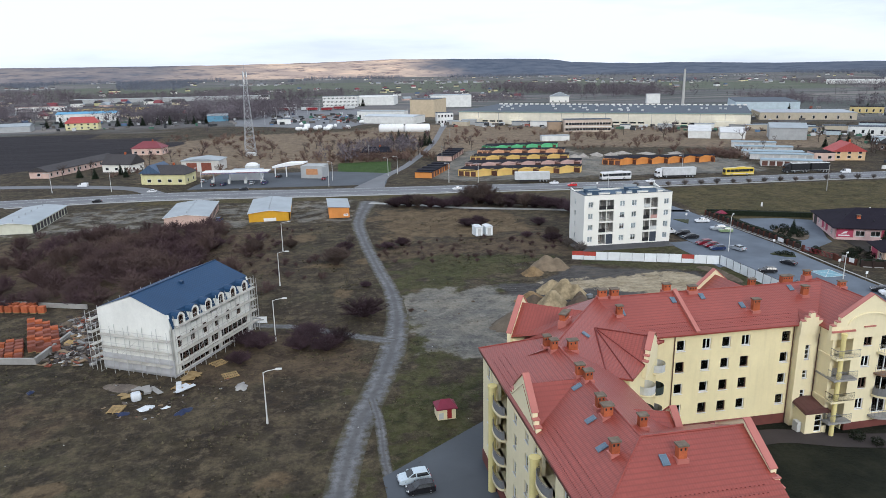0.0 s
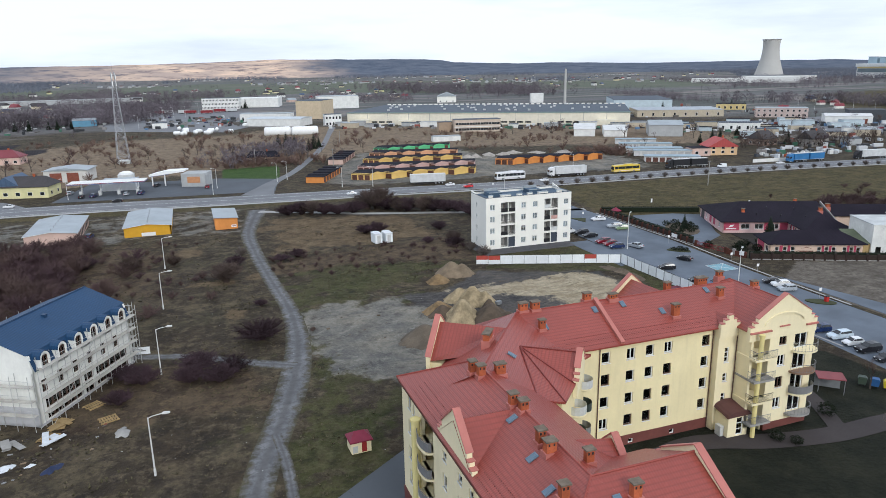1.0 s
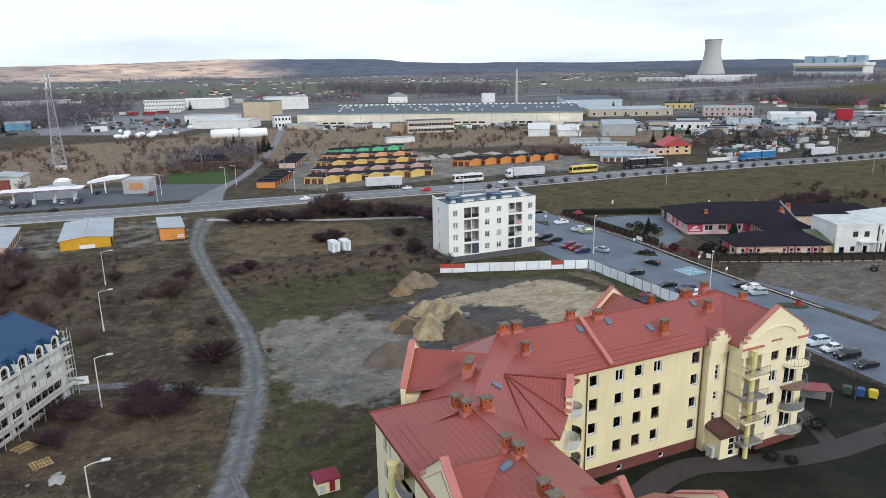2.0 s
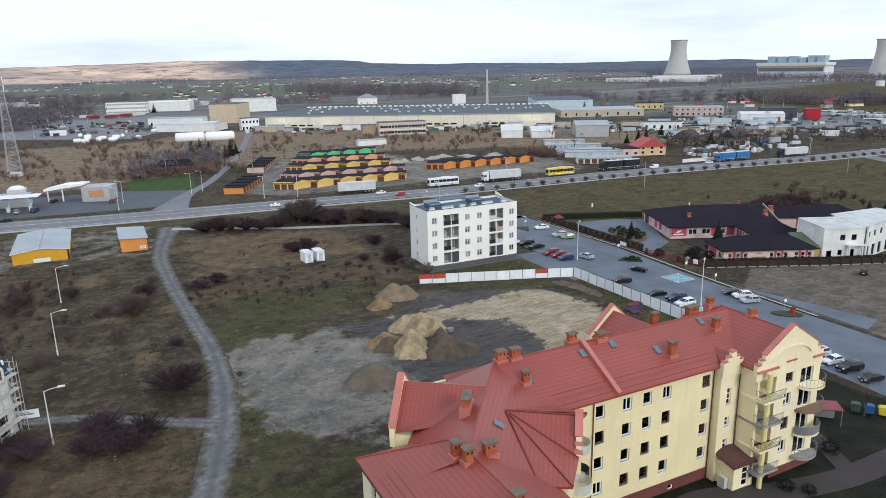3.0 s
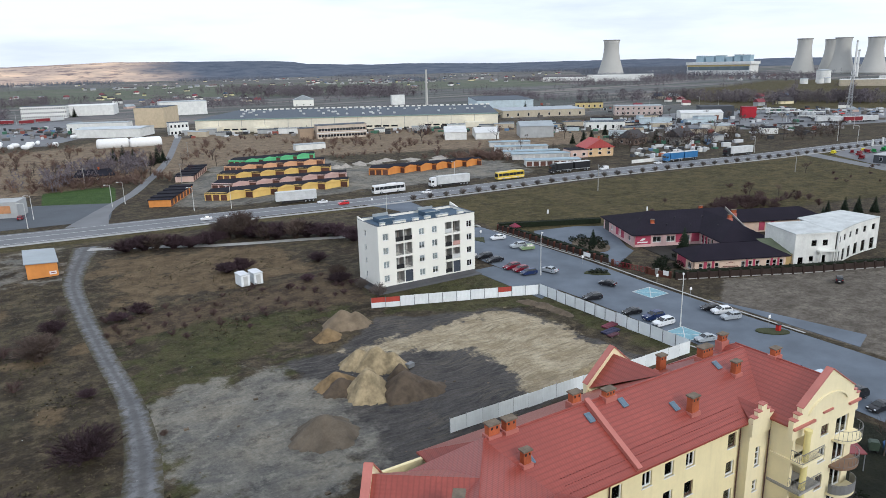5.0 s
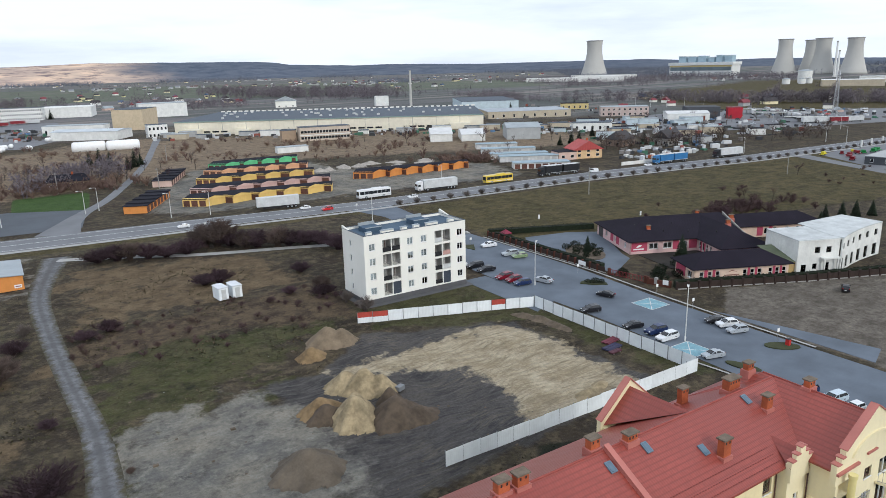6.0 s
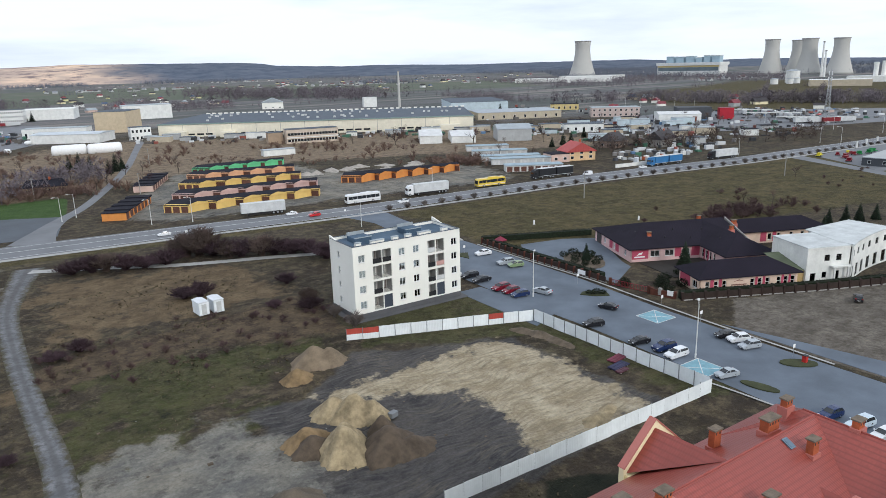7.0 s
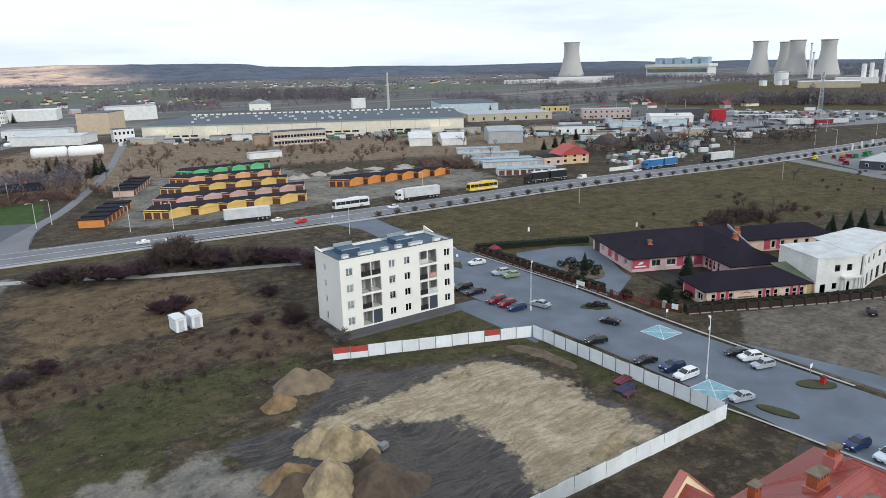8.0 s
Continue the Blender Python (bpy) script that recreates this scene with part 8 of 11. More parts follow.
# soil colour lowered to paint in the shade between the wings
single("flower_bed", Mesh().prism([(131.6, 149.6), (146.6, 142.9), (144.6, 138.6), (142.0, 134.0), (128.6, 137.5)], 0, 0.12), paint("dark_planted_soil", (0.030, 0.026, 0.022), 0.95, 0.2, 0.5, 4), "planted bed between the school wings, painted dark with their shade", "flower bed", kind="structure")


# ---- garages south of the main road ----
def colour(name, c, **k):
    return paint(name, c, k.pop("rough", 0.85), k.pop("var", 0.1), 0.35, 5, streak=0.12, **k)


OCHRE = colour("ochre_yellow_render", (0.62, 0.34, 0.025))
PINKISH = colour("pale_pink_render", (0.62, 0.45, 0.38))
ORANGE = colour("orange_render", (0.66, 0.27, 0.07))
YELLOW_R = colour("warm_yellow_render", (0.72, 0.50, 0.16))
MAUVE = colour("mauve_render", (0.58, 0.40, 0.36))
PEACH_R = colour("peach_garage_render", (0.70, 0.40, 0.23))
GREEN_R = colour("mint_green_render", (0.16, 0.55, 0.26))


def long_garage(label, x0, x1, y0, y1, h, mat, doors, ridge=0.7):
    g = thing("garage_block", pose(x0, y0, 0), label, "garage block", "garage blocks beside the main road")
    w, d = x1 - x0, y1 - y0
    dw_ = [(d * (i + 0.5) / doors - 1.1, 0.05, d * (i + 0.5) / doors + 1.1, 2.2) for i in range(doors)] if doors else []
    part("front_wall", Mesh().extrude([(0, 0), (w, 0), (w, h), (w / 2, h + ridge), (0, h)], 0, 0.3), mat, g)
    part("rear_wall", Mesh().extrude([(0, 0), (w, 0), (w, h), (w / 2, h + ridge), (0, h)], d - 0.3, d), mat, g)
    part("side_wall", Mesh().box(0, 0.3, 0, 0.3, d - 0.3, h), mat, g)
    part("side_wall", wall_with_openings(d, h, dw_, 0.3), mat, g).matrix_basis = facing(w, 0, 0, 90)
    for a, z, c, t in dw_:
        door_panel(g, facing(w - 0.1, a, z, 90), c - a, t - z, DOOR_DARK)
    if not doors:
        door_panel(g, pose(w * 0.36, -0.05, 0.05), w * 0.3, 1.0, PVC)
    part("roof", Mesh().face((-0.35, -0.4, h), (w / 2, -0.4, h + ridge + 0.08), (w / 2, d + 0.4, h + ridge + 0.08), (-0.35, d + 0.4, h)).face((w / 2, -0.4, h + ridge + 0.08), (w + 0.35, -0.4, h), (w + 0.35, d + 0.4, h), (w / 2, d + 0.4, h + ridge + 0.08)), SHEET_ROOF, g, "pale sheet-metal roof")
    part("fascia", Mesh().extrude([(-0.35, h - 0.12), (w / 2, h + ridge - 0.05), (w + 0.35, h - 0.12), (w + 0.35, h), (w / 2, h + ridge + 0.07), (-0.35, h)], -0.42, -0.3), PVC, g)
    for i in range(6):
        part("roof_vent", Mesh().lathe([(0.12, h + ridge), (0.12, h + ridge + 0.5), (0.2, h + ridge + 0.5), (0.05, h + ridge + 0.65)], 8, w / 2, d * (i + 0.5) / 6), STEEL, g)
    return g


long_garage("ochre yellow garage block with a pale metal roof", -19.6, -7.5, 211.0, 235.0, 2.75, OCHRE, 0)
long_garage("pale pink garage block with dark doors", -43.6, -31.0, 210.5, 234.5, 2.75, PINKISH, 8)
long_garage("white garage block with many dark doors", -91.5, -79.2, 212.0, 241.0, 2.6, colour("pale_lime_render", (0.62, 0.62, 0.50)), 11)
sg2 = thing("small_garage", pose(4.2, 210.8, 0), "small orange garage with a sloping metal roof", "garage")
part("wall", Mesh().extrude([(0, 0), (6.2, 0), (6.2, 3.1), (0, 3.5)], 0, 14.5), ORANGE, sg2)
part("roof", Mesh().extrude([(-0.3, 3.52), (6.5, 3.08), (6.5, 3.22), (-0.3, 3.66)], -0.4, 15), SHEET_ROOF, sg2)
part("sign", Mesh().box(4.4, -0.06, 0.5, 5.8, 0.0, 1.2), PVC, sg2)
part("bar", Mesh().box(4.6, -0.08, 0.75, 5.6, -0.06, 0.95), REDM, sg2)

# ---- the stepped garage rows north of the road ----
ROW_N = [(-1, 0)]


def zig_row(label, x, y, units, mat, first=3, step=(9.0, -0.2), group="stepped garage rows"):
    """A row of garages stepped back like saw teeth: a blank wall and a door face to every tooth, under one black felt roof."""
    o = thing("garage_row", pose(x, y, 0), label, "garage row", group)
    pts = [(0.0, 0.0), (6.6, -5.0)]
    ax, ay = 6.9, 2.4 if first else 2.0
    px, py = pts[-1]
    faces = []
    for i in range(units):
        qx, qy = px + ax, py + ay
        faces.append((px, py, qx, qy))
        pts.append((qx, qy))
        px, py = qx + step[0] - ax, qy + step[1] - ay
        pts.append((px, py))
    back = [(px + 2.4, py + 4.4), (3.8, 4.8)]
    h = 2.7
    outline = pts + back
    part("wall", Mesh().prism(outline, 0, h), mat, o)
    k = len(pts) - 1
    bk = [(3.8 + (px + 2.4 - 3.8) * i / k, 4.8 + (py + 4.4 - 4.8) * i / k) for i in range(k + 1)]
    zf, zb = h - 0.1, h + 0.55
    rf_ = Mesh()
    for i in range(k):
        p, q, bq, bp = pts[i], pts[i + 1], bk[i + 1], bk[i]
        rf_.face((p[0], p[1] - 0.3, zf), (q[0], q[1] - 0.3, zf), (bq[0], bq[1] + 0.2, zb), (bp[0], bp[1] + 0.2, zb))
        rf_.face((p[0], p[1] - 0.3, zf - 0.18), (q[0], q[1] - 0.3, zf - 0.18), (q[0], q[1] - 0.3, zf), (p[0], p[1] - 0.3, zf))
    rf_.face((bk[0][0], bk[0][1], h - 0.1), (pts[0][0], pts[0][1] - 0.3, zf - 0.18), (pts[0][0], pts[0][1] - 0.3, zf), (bk[0][0], bk[0][1] + 0.2, zb))
    rf_.face((pts[-1][0], pts[-1][1] - 0.3, zf - 0.18), (bk[-1][0], bk[-1][1], h - 0.1), (bk[-1][0], bk[-1][1] + 0.2, zb), (pts[-1][0], pts[-1][1] - 0.3, zf))
    rf_.face((bk[-1][0], bk[-1][1] + 0.2, h), (bk[0][0], bk[0][1] + 0.2, h), (bk[0][0], bk[0][1] + 0.2, zb), (bk[-1][0], bk[-1][1] + 0.2, zb))
    part("roof", rf_, BITUMEN, o, "black bitumen roof")
    for (x0, y0, x1, y1) in faces:
        d = Vector((x1 - x0, y1 - y0)).normalized()
        mm = pose(x0, y0, h, 0, 0, math.degrees(math.atan2(d.y, d.x)))
        L = math.hypot(x1 - x0, y1 - y0)
        up = part("parapet", Mesh().extrude([(0, -0.5), (L, -0.5), (L, -0.1), (L * 0.44, 0.62), (0, 0.05)], -0.34, -0.04), mat, o, "pointed parapet over a blank wall")
        up.matrix_basis = mm
        part("parapet_cap", Mesh().extrude([(0, 0.05), (L * 0.44, 0.62), (L, -0.1), (L, -0.02), (L * 0.44, 0.72), (0, 0.13)], -0.38, 3.2), BITUMEN, up)
    d = Vector((6.6, -5.0))
    ang = math.degrees(math.atan2(d.y, d.x))
    for i in range(first):
        door_panel(o, pose(0, 0, 0, 0, 0, ang) @ pose(0.35 + i * d.length / first, -0.07, 0.05), d.length / first - 0.6, 2.0, DOOR_BROWN)
    for k in range(2, len(pts) - 1, 2):
        p, q = pts[k], pts[k + 1]
        dd = Vector((q[0] - p[0], q[1] - p[1]))
        door_panel(o, pose(p[0], p[1], 0, 0, 0, math.degrees(math.atan2(dd.y, dd.x))) @ pose(0.35, -0.07, 0.05), dd.length - 0.6, 2.0, DOOR_BROWN)
    return o


for lab, x, y, mat, n, st in (("stepped garage row rendered warm yellow", 60.2, 284.0, YELLOW_R, 5, (9.0, -0.3)), ("stepped garage row rendered mauve", 67.4, 303.5, MAUVE, 5, (9.0, -0.6)), ("stepped garage row rendered deep yellow", 75.4, 327.0, YELLOW_R, 4, (9.8, -1.2)),
                           ("stepped garage row rendered peach", 84.0, 348.5, PEACH_R, 4, (9.2, -1.0)), ("stepped garage row rendered mint green", 91.4, 368.5, GREEN_R, 4, (8.8, 0.8))):
    zig_row(lab, x, y, n, mat, 3, st)
zig_row("stepped garage row rendered bright orange", 131.0, 299.0, 6, ORANGE, 3, (7.6, -0.4), "orange garage rows")


def slant_row(label, a, b_, w, h, mat, doors, roofm, door_mat=None, group="garage rows", steps=0):
    """A straight garage row from a to b_, w metres deep to its left, doors on its right-hand front."""
    a, b_ = Vector(a), Vector(b_)
    L = (b_ - a).length
    o = thing("garage_row", pose(a.x, a.y, 0, 0, 0, math.degrees(math.atan2(b_.y - a.y, b_.x - a.x))), label, "garage row", group)
    dd = [(L * (i + 0.5) / doors - L / doors * 0.38, 0.05, L * (i + 0.5) / doors + L / doors * 0.38, 2.1) for i in range(doors)]
    part("front_wall", wall_with_openings(L, h, dd, 0.25), mat, o)
    part("wall", Mesh().box(0, 0.25, 0, 0.25, w, h).box(L - 0.25, 0.25, 0, L, w, h).box(0.25, w - 0.25, 0, L - 0.25, w, h), mat, o)
    for x0, z, x1, t in dd:
        door_panel(o, pose(x0, 0.08, z), x1 - x0, t - z, door_mat or DOOR_BROWN)
    k = steps or 1
    for i in range(k):
        dz = 0.35 * (i % 2) if steps else 0
        part("roof", Mesh().box(L * i / k - (0.3 if i == 0 else 0), -0.4, h, L * (i + 1) / k + (0.3 if i == k - 1 else 0), w + 0.3, h + 0.16 + dz), roofm, o)
    return o


slant_row("orange garage row with a stepped black roof", (48.2, 280.6), (61.0, 306.6), 7.2, 2.4, ORANGE, 7, BITUMEN, DOOR_BROWN, "garage rows by the lane", 8)
slant_row("pale pink garage row with a stepped black roof", (67.0, 331.4), (79.3, 361.0), 7.2, 2.4, PINKISH, 7, BITUMEN, DOOR_BROWN, "garage rows by the lane", 8)
for i, (x, y, L) in enumerate(((195.4, 275.0, 24), (204.0, 296.0, 27), (207.0, 306.5, 27), (215.5, 325.5, 27), (226.0, 345.0, 22))):
    slant_row("long pale garage row with a blue-grey roof", (x, y), (x + L * 0.868, y - L * 0.496), 6.5, 2.6, colour("white_garage_render", (0.62, 0.62, 0.60)), 8, paint("pale_blue_roof_felt", (0.30, 0.38, 0.43), 0.7, 0.12, 0.3, 4), DOOR_BROWN if i == 0 else paint("white_garage_door", (0.50, 0.50, 0.50), 0.6, 0.1, 1, 6, piece=0.2), "pale garage rows")


# ---- plain buildings ----
def house_thing(name, label, category, x, y, w, d, h, rot, wallm, roofm, ridge=2.5, hip=0.0, axis="x", windows=0, chim=False, group="", eave=0.5, wz=(0.9, 2.2), floors=1, dark=DARKROOM):
    """A small house: walls with windows on all sides, a pitched or flat roof, perhaps a chimney. x, y: the middle of its plan."""
    o = thing(name, pose(x, y, 0, 0, 0, rot), label, category, group)
    x0, x1, y0, y1 = -w / 2, w / 2, -d / 2, d / 2
    part("wall", Mesh().box(x0, y0, 0, x1, y1, h), wallm, o)
    if ridge > 0:
        part("roof", hip_roof(x0 - eave, x1 + eave, y0 - eave, y1 + eave, h, h + ridge, axis, hip, hip), roofm, o)
        if not hip:
            g = Mesh()
            if axis == "x":
                for xx in (x0, x1):
                    s = 1 if xx > 0 else -1
                    t = [(xx, y0, h), (xx, y1, h), (xx, 0, h + ridge * (1 - 0.5 / (d / 2 + 0.5)))]
                    g.face(*(t if s > 0 else t[::-1]))
            else:
                for yy in (y0, y1):
                    t = [(x0, yy, h), (x1, yy, h), (0, yy, h + ridge * (1 - 0.5 / (w / 2 + 0.5)))]
                    g.face(*(t if yy < 0 else t[::-1]))
            part("gable", g, wallm, o)
    else:
        part("roof", Mesh().box(x0 - 0.15, y0 - 0.15, h, x1 + 0.15, y1 + 0.15, h + 0.25), roofm, o)
    if windows:
        wd = w / windows
        k = ("plain", round(wd, 1), round(wz[1] - wz[0], 1))
        for fl_ in range(floors):
            z0, z1 = wz[0] + fl_ * h / floors, wz[1] + fl_ * h / floors
            for i in range(windows):
                u = x0 + wd * (i + 0.5)
                ww_ = min(1.6, wd * 0.55)
                wi = part("window", Mesh().box(u - ww_ / 2, y0 - 0.04, z0, u + ww_ / 2, y0 + 0.02, z1), PVC, o)
                part("pane", Mesh().box(u - ww_ / 2 + 0.08, y0 - 0.05, z0 + 0.08, u + ww_ / 2 - 0.08, y0 - 0.03, z1 - 0.08), CARGLASS, wi)
            for i in range(max(1, int(d / 4))):
                v = y0 + d * (i + 0.5) / max(1, int(d / 4))
                for xx in (x0, x1):
                    wi = part("window", Mesh().box(xx - 0.04, v - 0.6, z0, xx + 0.04, v + 0.6, z1), PVC, o)
                    part("pane", Mesh().box(xx - 0.05, v - 0.52, z0 + 0.08, xx + 0.05, v + 0.52, z1 - 0.08), CARGLASS, wi)
    if chim:
        part("chimney", Mesh().box(w * 0.1, -0.4, h, w * 0.1 + 0.7, 0.3, h + ridge + 0.8), BRICK, o)
    return o


TILE_RED = tile_mat("red_house_tiles", (0.40, 0.062, 0.055), 0, 0.3, 0.4, 0.6)
TILE_WINE = tile_mat("wine_red_house_tiles", (0.20, 0.035, 0.045), 0, 0.3, 0.4, 0.6)
TILE_GREY = tile_mat("graphite_house_tiles", (0.065, 0.06, 0.062), 0, 0.3, 0.4, 0.7)
TILE_BLUE = tile_mat("blue_grey_house_tiles", (0.06, 0.10, 0.17), 0, 0.3, 0.4, 0.6)
LIMEW = colour("pale_yellow_render", (0.66, 0.62, 0.34))
# red-roofed house by the garages
house_thing("house", "cream house with a bright red tiled roof", "house", 244.5, 284.0, 14, 11, 4.2, -18, colour("apricot_render", (0.66, 0.46, 0.26)), TILE_RED, 4.0, 0.0, "y", 3, True, floors=2)
house_thing("house", "flat-roofed pinkish extension of a house", "house", 233.5, 285.5, 9, 9, 3.6, -18, PINKISH, BITUMEN, 0, windows=2)
house_thing("house", "old dark farmhouse behind bare trees", "house", 312, 290, 14, 9, 4.0, 8, colour("grey_plaster", (0.34, 0.32, 0.29)), TILE_GREY, 4.0, 0.0, "x", 4, True)
house_thing("house", "brown roofed house behind bare trees", "house", 292, 305, 12, 10, 3.6, 10, colour("brown_plaster", (0.26, 0.19, 0.15)), TILE_GREY, 4.2, 2.0, "x", 3, True)
# houses at the western end
house_thing("house", "pink bungalow with a dark red hipped roof", "house", -88.0, 412.0, 16, 11, 3.8, -8, PINKISH, TILE_WINE, 3.4, 5.0, "x", 4, True)
house_thing("house", "pale yellow house with a blue-grey roof", "house", -57.5, 300.0, 17, 11, 4.2, -14, LIMEW, TILE_GREY, 3.2, 3.0, "x", 4, True)
house_thing("house", "pale yellow gabled wing with blue roof", "house", -63.0, 303.0, 8, 13, 4.6, -14, LIMEW, TILE_BLUE, 3.2, 0.0, "y", 2)
house_thing("house", "white house with a grey broken-pitch roof", "house", -86.0, 344.0, 14, 11, 3.6, -20, WHITE, TILE_GREY, 4.2, 0.0, "x", 3, True)
house_thing("shed", "long pink farm shed with a dark roof", "shed", -109.0, 353.0, 9, 52, 3.0, -18, PINKISH, TILE_GREY, 2.0, 0.0, "y", 1)
brn = house_thing("workshop", "white workshop with two brick-red doors", "workshop", -48.8, 336.0, 17, 12, 5.0, -10, colour("white_plaster", (0.62, 0.61, 0.57)), SHEET_ROOF, 1.0, 0.0, "y")
for u in (-6.2, 0.4):
    door_panel(brn, pose(u, -6.1, 0.05), 4.6, 3.9, CLAY_DARK, "brick-red workshop door")

PALE = colour("pale_wall_panels", (0.74, 0.74, 0.71))
GREYW = colour("grey_wall_panels", (0.40, 0.41, 0.41))
BLUEW = colour("pale_blue_panels", (0.50, 0.58, 0.62))
TAN_W = colour("tan_panels", (0.48, 0.42, 0.32))
YELW = colour("pale_ochre_panels", (0.60, 0.48, 0.22))
DARKW = colour("charcoal_panels", (0.07, 0.075, 0.085))

# ---- filling station ----
st = thing("filling_station", pose(-30.0, 291.0, 0, 0, 0, -6), "filling station with a white and red canopy", "filling station")
part("canopy", Mesh().box(-13.5, -4, 4.4, 13.0, 4, 4.85), PALE, st)
part("stripe", Mesh().box(-13.55, -4.05, 4.62, 13.05, 4.05, 4.82), REDM, st)
part("stripe", Mesh().box(-13.56, -4.06, 4.42, 13.06, 4.06, 4.54), paint("blue_stripe", (0.05, 0.10, 0.30), 0.5, 0.1, 1, 6), st)
for u in (-9.5, -3, 3.5, 10):
    part("column", Mesh().box(u - 0.25, -0.25, 0, u + 0.25, 0.25, 4.6), PVC, st)
    part("fuel_pump", Mesh().box(u - 0.5, -2.4, 0, u + 0.5, -1.5, 1.8), RAIL_LIGHT, st)
part("shop", Mesh().box(-4, 6.5, 0, 8, 14, 3.6), PVC, st)
part("shop_roof", Mesh().box(-4.3, 6.2, 3.6, 8.3, 14.3, 4.0), SHEET_ROOF, st)
single("pavement", Mesh().prism([(-48, 279), (28, 270), (33, 300), (10, 312), (-40, 318)], 0.0, 0.055), ASPHALT, "asphalt yard of the filling station", "pavement", kind="structure")
cw = thing("car_wash", pose(-5.0, 303.0, 0, 0, 0, -20), "white car wash with a blue arched canopy", "car wash")
part("body", Mesh().box(2.6, -6.5, 0, 12, 2.0, 5.2), GREYW, cw)
part("sign", Mesh().box(5.0, -6.6, 1.6, 10, -6.5, 4.0), paint("orange_sign", (0.5, 0.25, 0.12), 0.6, 0.1, 1, 6), cw)
part("canopy", Mesh().extrude([(-11, 3.8), (2.6, 5.6), (2.6, 6.2), (-5, 5.9), (-11, 4.6)], -4, 2.5), PVC, cw)
part("underside", Mesh().extrude([(-10.9, 3.75), (-3, 4.7), (-3, 4.75), (-10.9, 3.8)], -4.1, 2.5), paint("blue_stripe", (0.05, 0.10, 0.30)), cw)
for u in (-10, -5):
    part("column", Mesh().box(u - 0.2, -3.5, 0, u + 0.2, -3.1, 4.4), PVC, cw)
tw = thing("water_tank_kiosk", pose(-26.0, 318.0, 0), "white domed kiosk on a steel frame", "kiosk")
part("dome", Mesh().lathe([(2.6, 3.6), (2.5, 4.2), (1.6, 4.6), (0.3, 4.8)], 14), PVC, tw)
part("body", Mesh().box(-3, -3, 0, 3, 3, 3.6), RAIL_LIGHT, tw)
r6 = random.Random(6)
for i, (x, y, c) in enumerate(((-39, 285.6, "black"), (-35, 285.6, "navy"), (-24, 285, "silver"), (-19, 285, "navy"), (-14, 301, "black"), (1, 296.5, "black"), (4.5, 289, "red"), (-44, 296, "silver"), (-30, 305, "white"))):
    if ("estate", c) not in made:
        made["estate", c] = car("estate", c, "")
        made["estate", c].matrix_basis = pose(x, y, 0.06, 0, 0, 80)
        o = made["estate", c]
    else:
        o = copy_thing(made["estate", c], pose(x, y, 0.06, 0, 0, 70 + 20 * r6.random()))
    tagged(o, f"{TINT[c]} estate car at the filling station", "car", "cars at the filling station")

# ---- lattice mast ----
def lattice_mast(x, y, h, w0, w1, label):
    o = thing("lattice_mast", pose(x, y, 0, 0, 0, 12), label, "lattice mast", "lattice masts")
    k = 14
    lv = [h * (1 - (1 - i / k) ** 1.0) for i in range(k + 1)]
    wd = [w0 + (w1 - w0) * min(1, (i / k) * 1.15) for i in range(k + 1)]
    cs = ((-1, -1), (1, -1), (1, 1), (-1, 1))
    for sx, sy in cs:
        leg = Mesh()
        for i in range(k):
            leg.tube((sx * wd[i] / 2, sy * wd[i] / 2, lv[i]), (sx * wd[i + 1] / 2, sy * wd[i + 1] / 2, lv[i + 1]), 0.13, n=4)
        part("leg", leg, STEEL, o)
    for f_ in range(4):
        (ax, ay), (bx, by) = cs[f_], cs[(f_ + 1) % 4]
        br = Mesh()
        for i in range(k):
            p, q = wd[i] / 2, wd[i + 1] / 2
            br.tube((ax * p, ay * p, lv[i]), (bx * q, by * q, lv[i + 1]), 0.06, n=3).tube((bx * p, by * p, lv[i]), (ax * q, ay * q, lv[i + 1]), 0.06, n=3).tube((ax * q, ay * q, lv[i + 1]), (bx * q, by * q, lv[i + 1]), 0.06, n=3)
        part("bracing", br, STEEL, o, kind="stuff")
    for i, z in enumerate((h - 3, h - 6.5)):
        for a in (0, 2.1, 4.2):
            part("antenna", Mesh().box(1.1 * math.cos(a) - 0.2, 1.1 * math.sin(a) - 0.2, z, 1.1 * math.cos(a) + 0.2, 1.1 * math.sin(a) + 0.2, z + 2.4), PVC, o)
    part("spire", Mesh().tube((0, 0, h), (0, 0, h + 4), 0.1, 0.04, 5), STEEL, o)
    part("cabinet", Mesh().box(-2.4, -2.4, 0, 2.4, 2.4, 1.6), RAIL_LIGHT, o)
    return o


lattice_mast(-31.8, 386.0, 44.0, 5.6, 1.6, "tall grey steel lattice mast with antennas")
lattice_mast(482.8, 294.3, 34.0, 3.2, 1.2, "slender grey lattice mast beside the road")


# ---- factory and the industrial belt ----
FACT = Vector((121, 566))
FDIR = Vector((187, -116)).normalized()
FANG = math.degrees(math.atan2(FDIR.y, FDIR.x))
FL = 220.0
FAC_WALL = colour("pale_factory_panels", (0.74, 0.69, 0.56), var=0.06)
fac = thing("factory_hall", pose(FACT.x, FACT.y, 0, 0, 0, FANG) @ Matrix.Diagonal((1, 1.18, 0.88, 1)), "very long pale factory hall with a blue-grey roof", "factory hall")
part("wall", Mesh().box(0, 0, 0, FL, 0.4, 10.2).box(0, 0.4, 0, 0.4, 95, 10.2).box(FL - 0.4, 0.4, 0, FL, 95, 10.2).box(0.4, 94.6, 0, FL - 0.4, 95, 10.2), FAC_WALL, fac)
part("roof", Mesh().box(-0.3, -0.3, 10.2, FL + 0.3, 95.3, 10.7), FLAT_ROOF, fac)
r7 = random.Random(7)
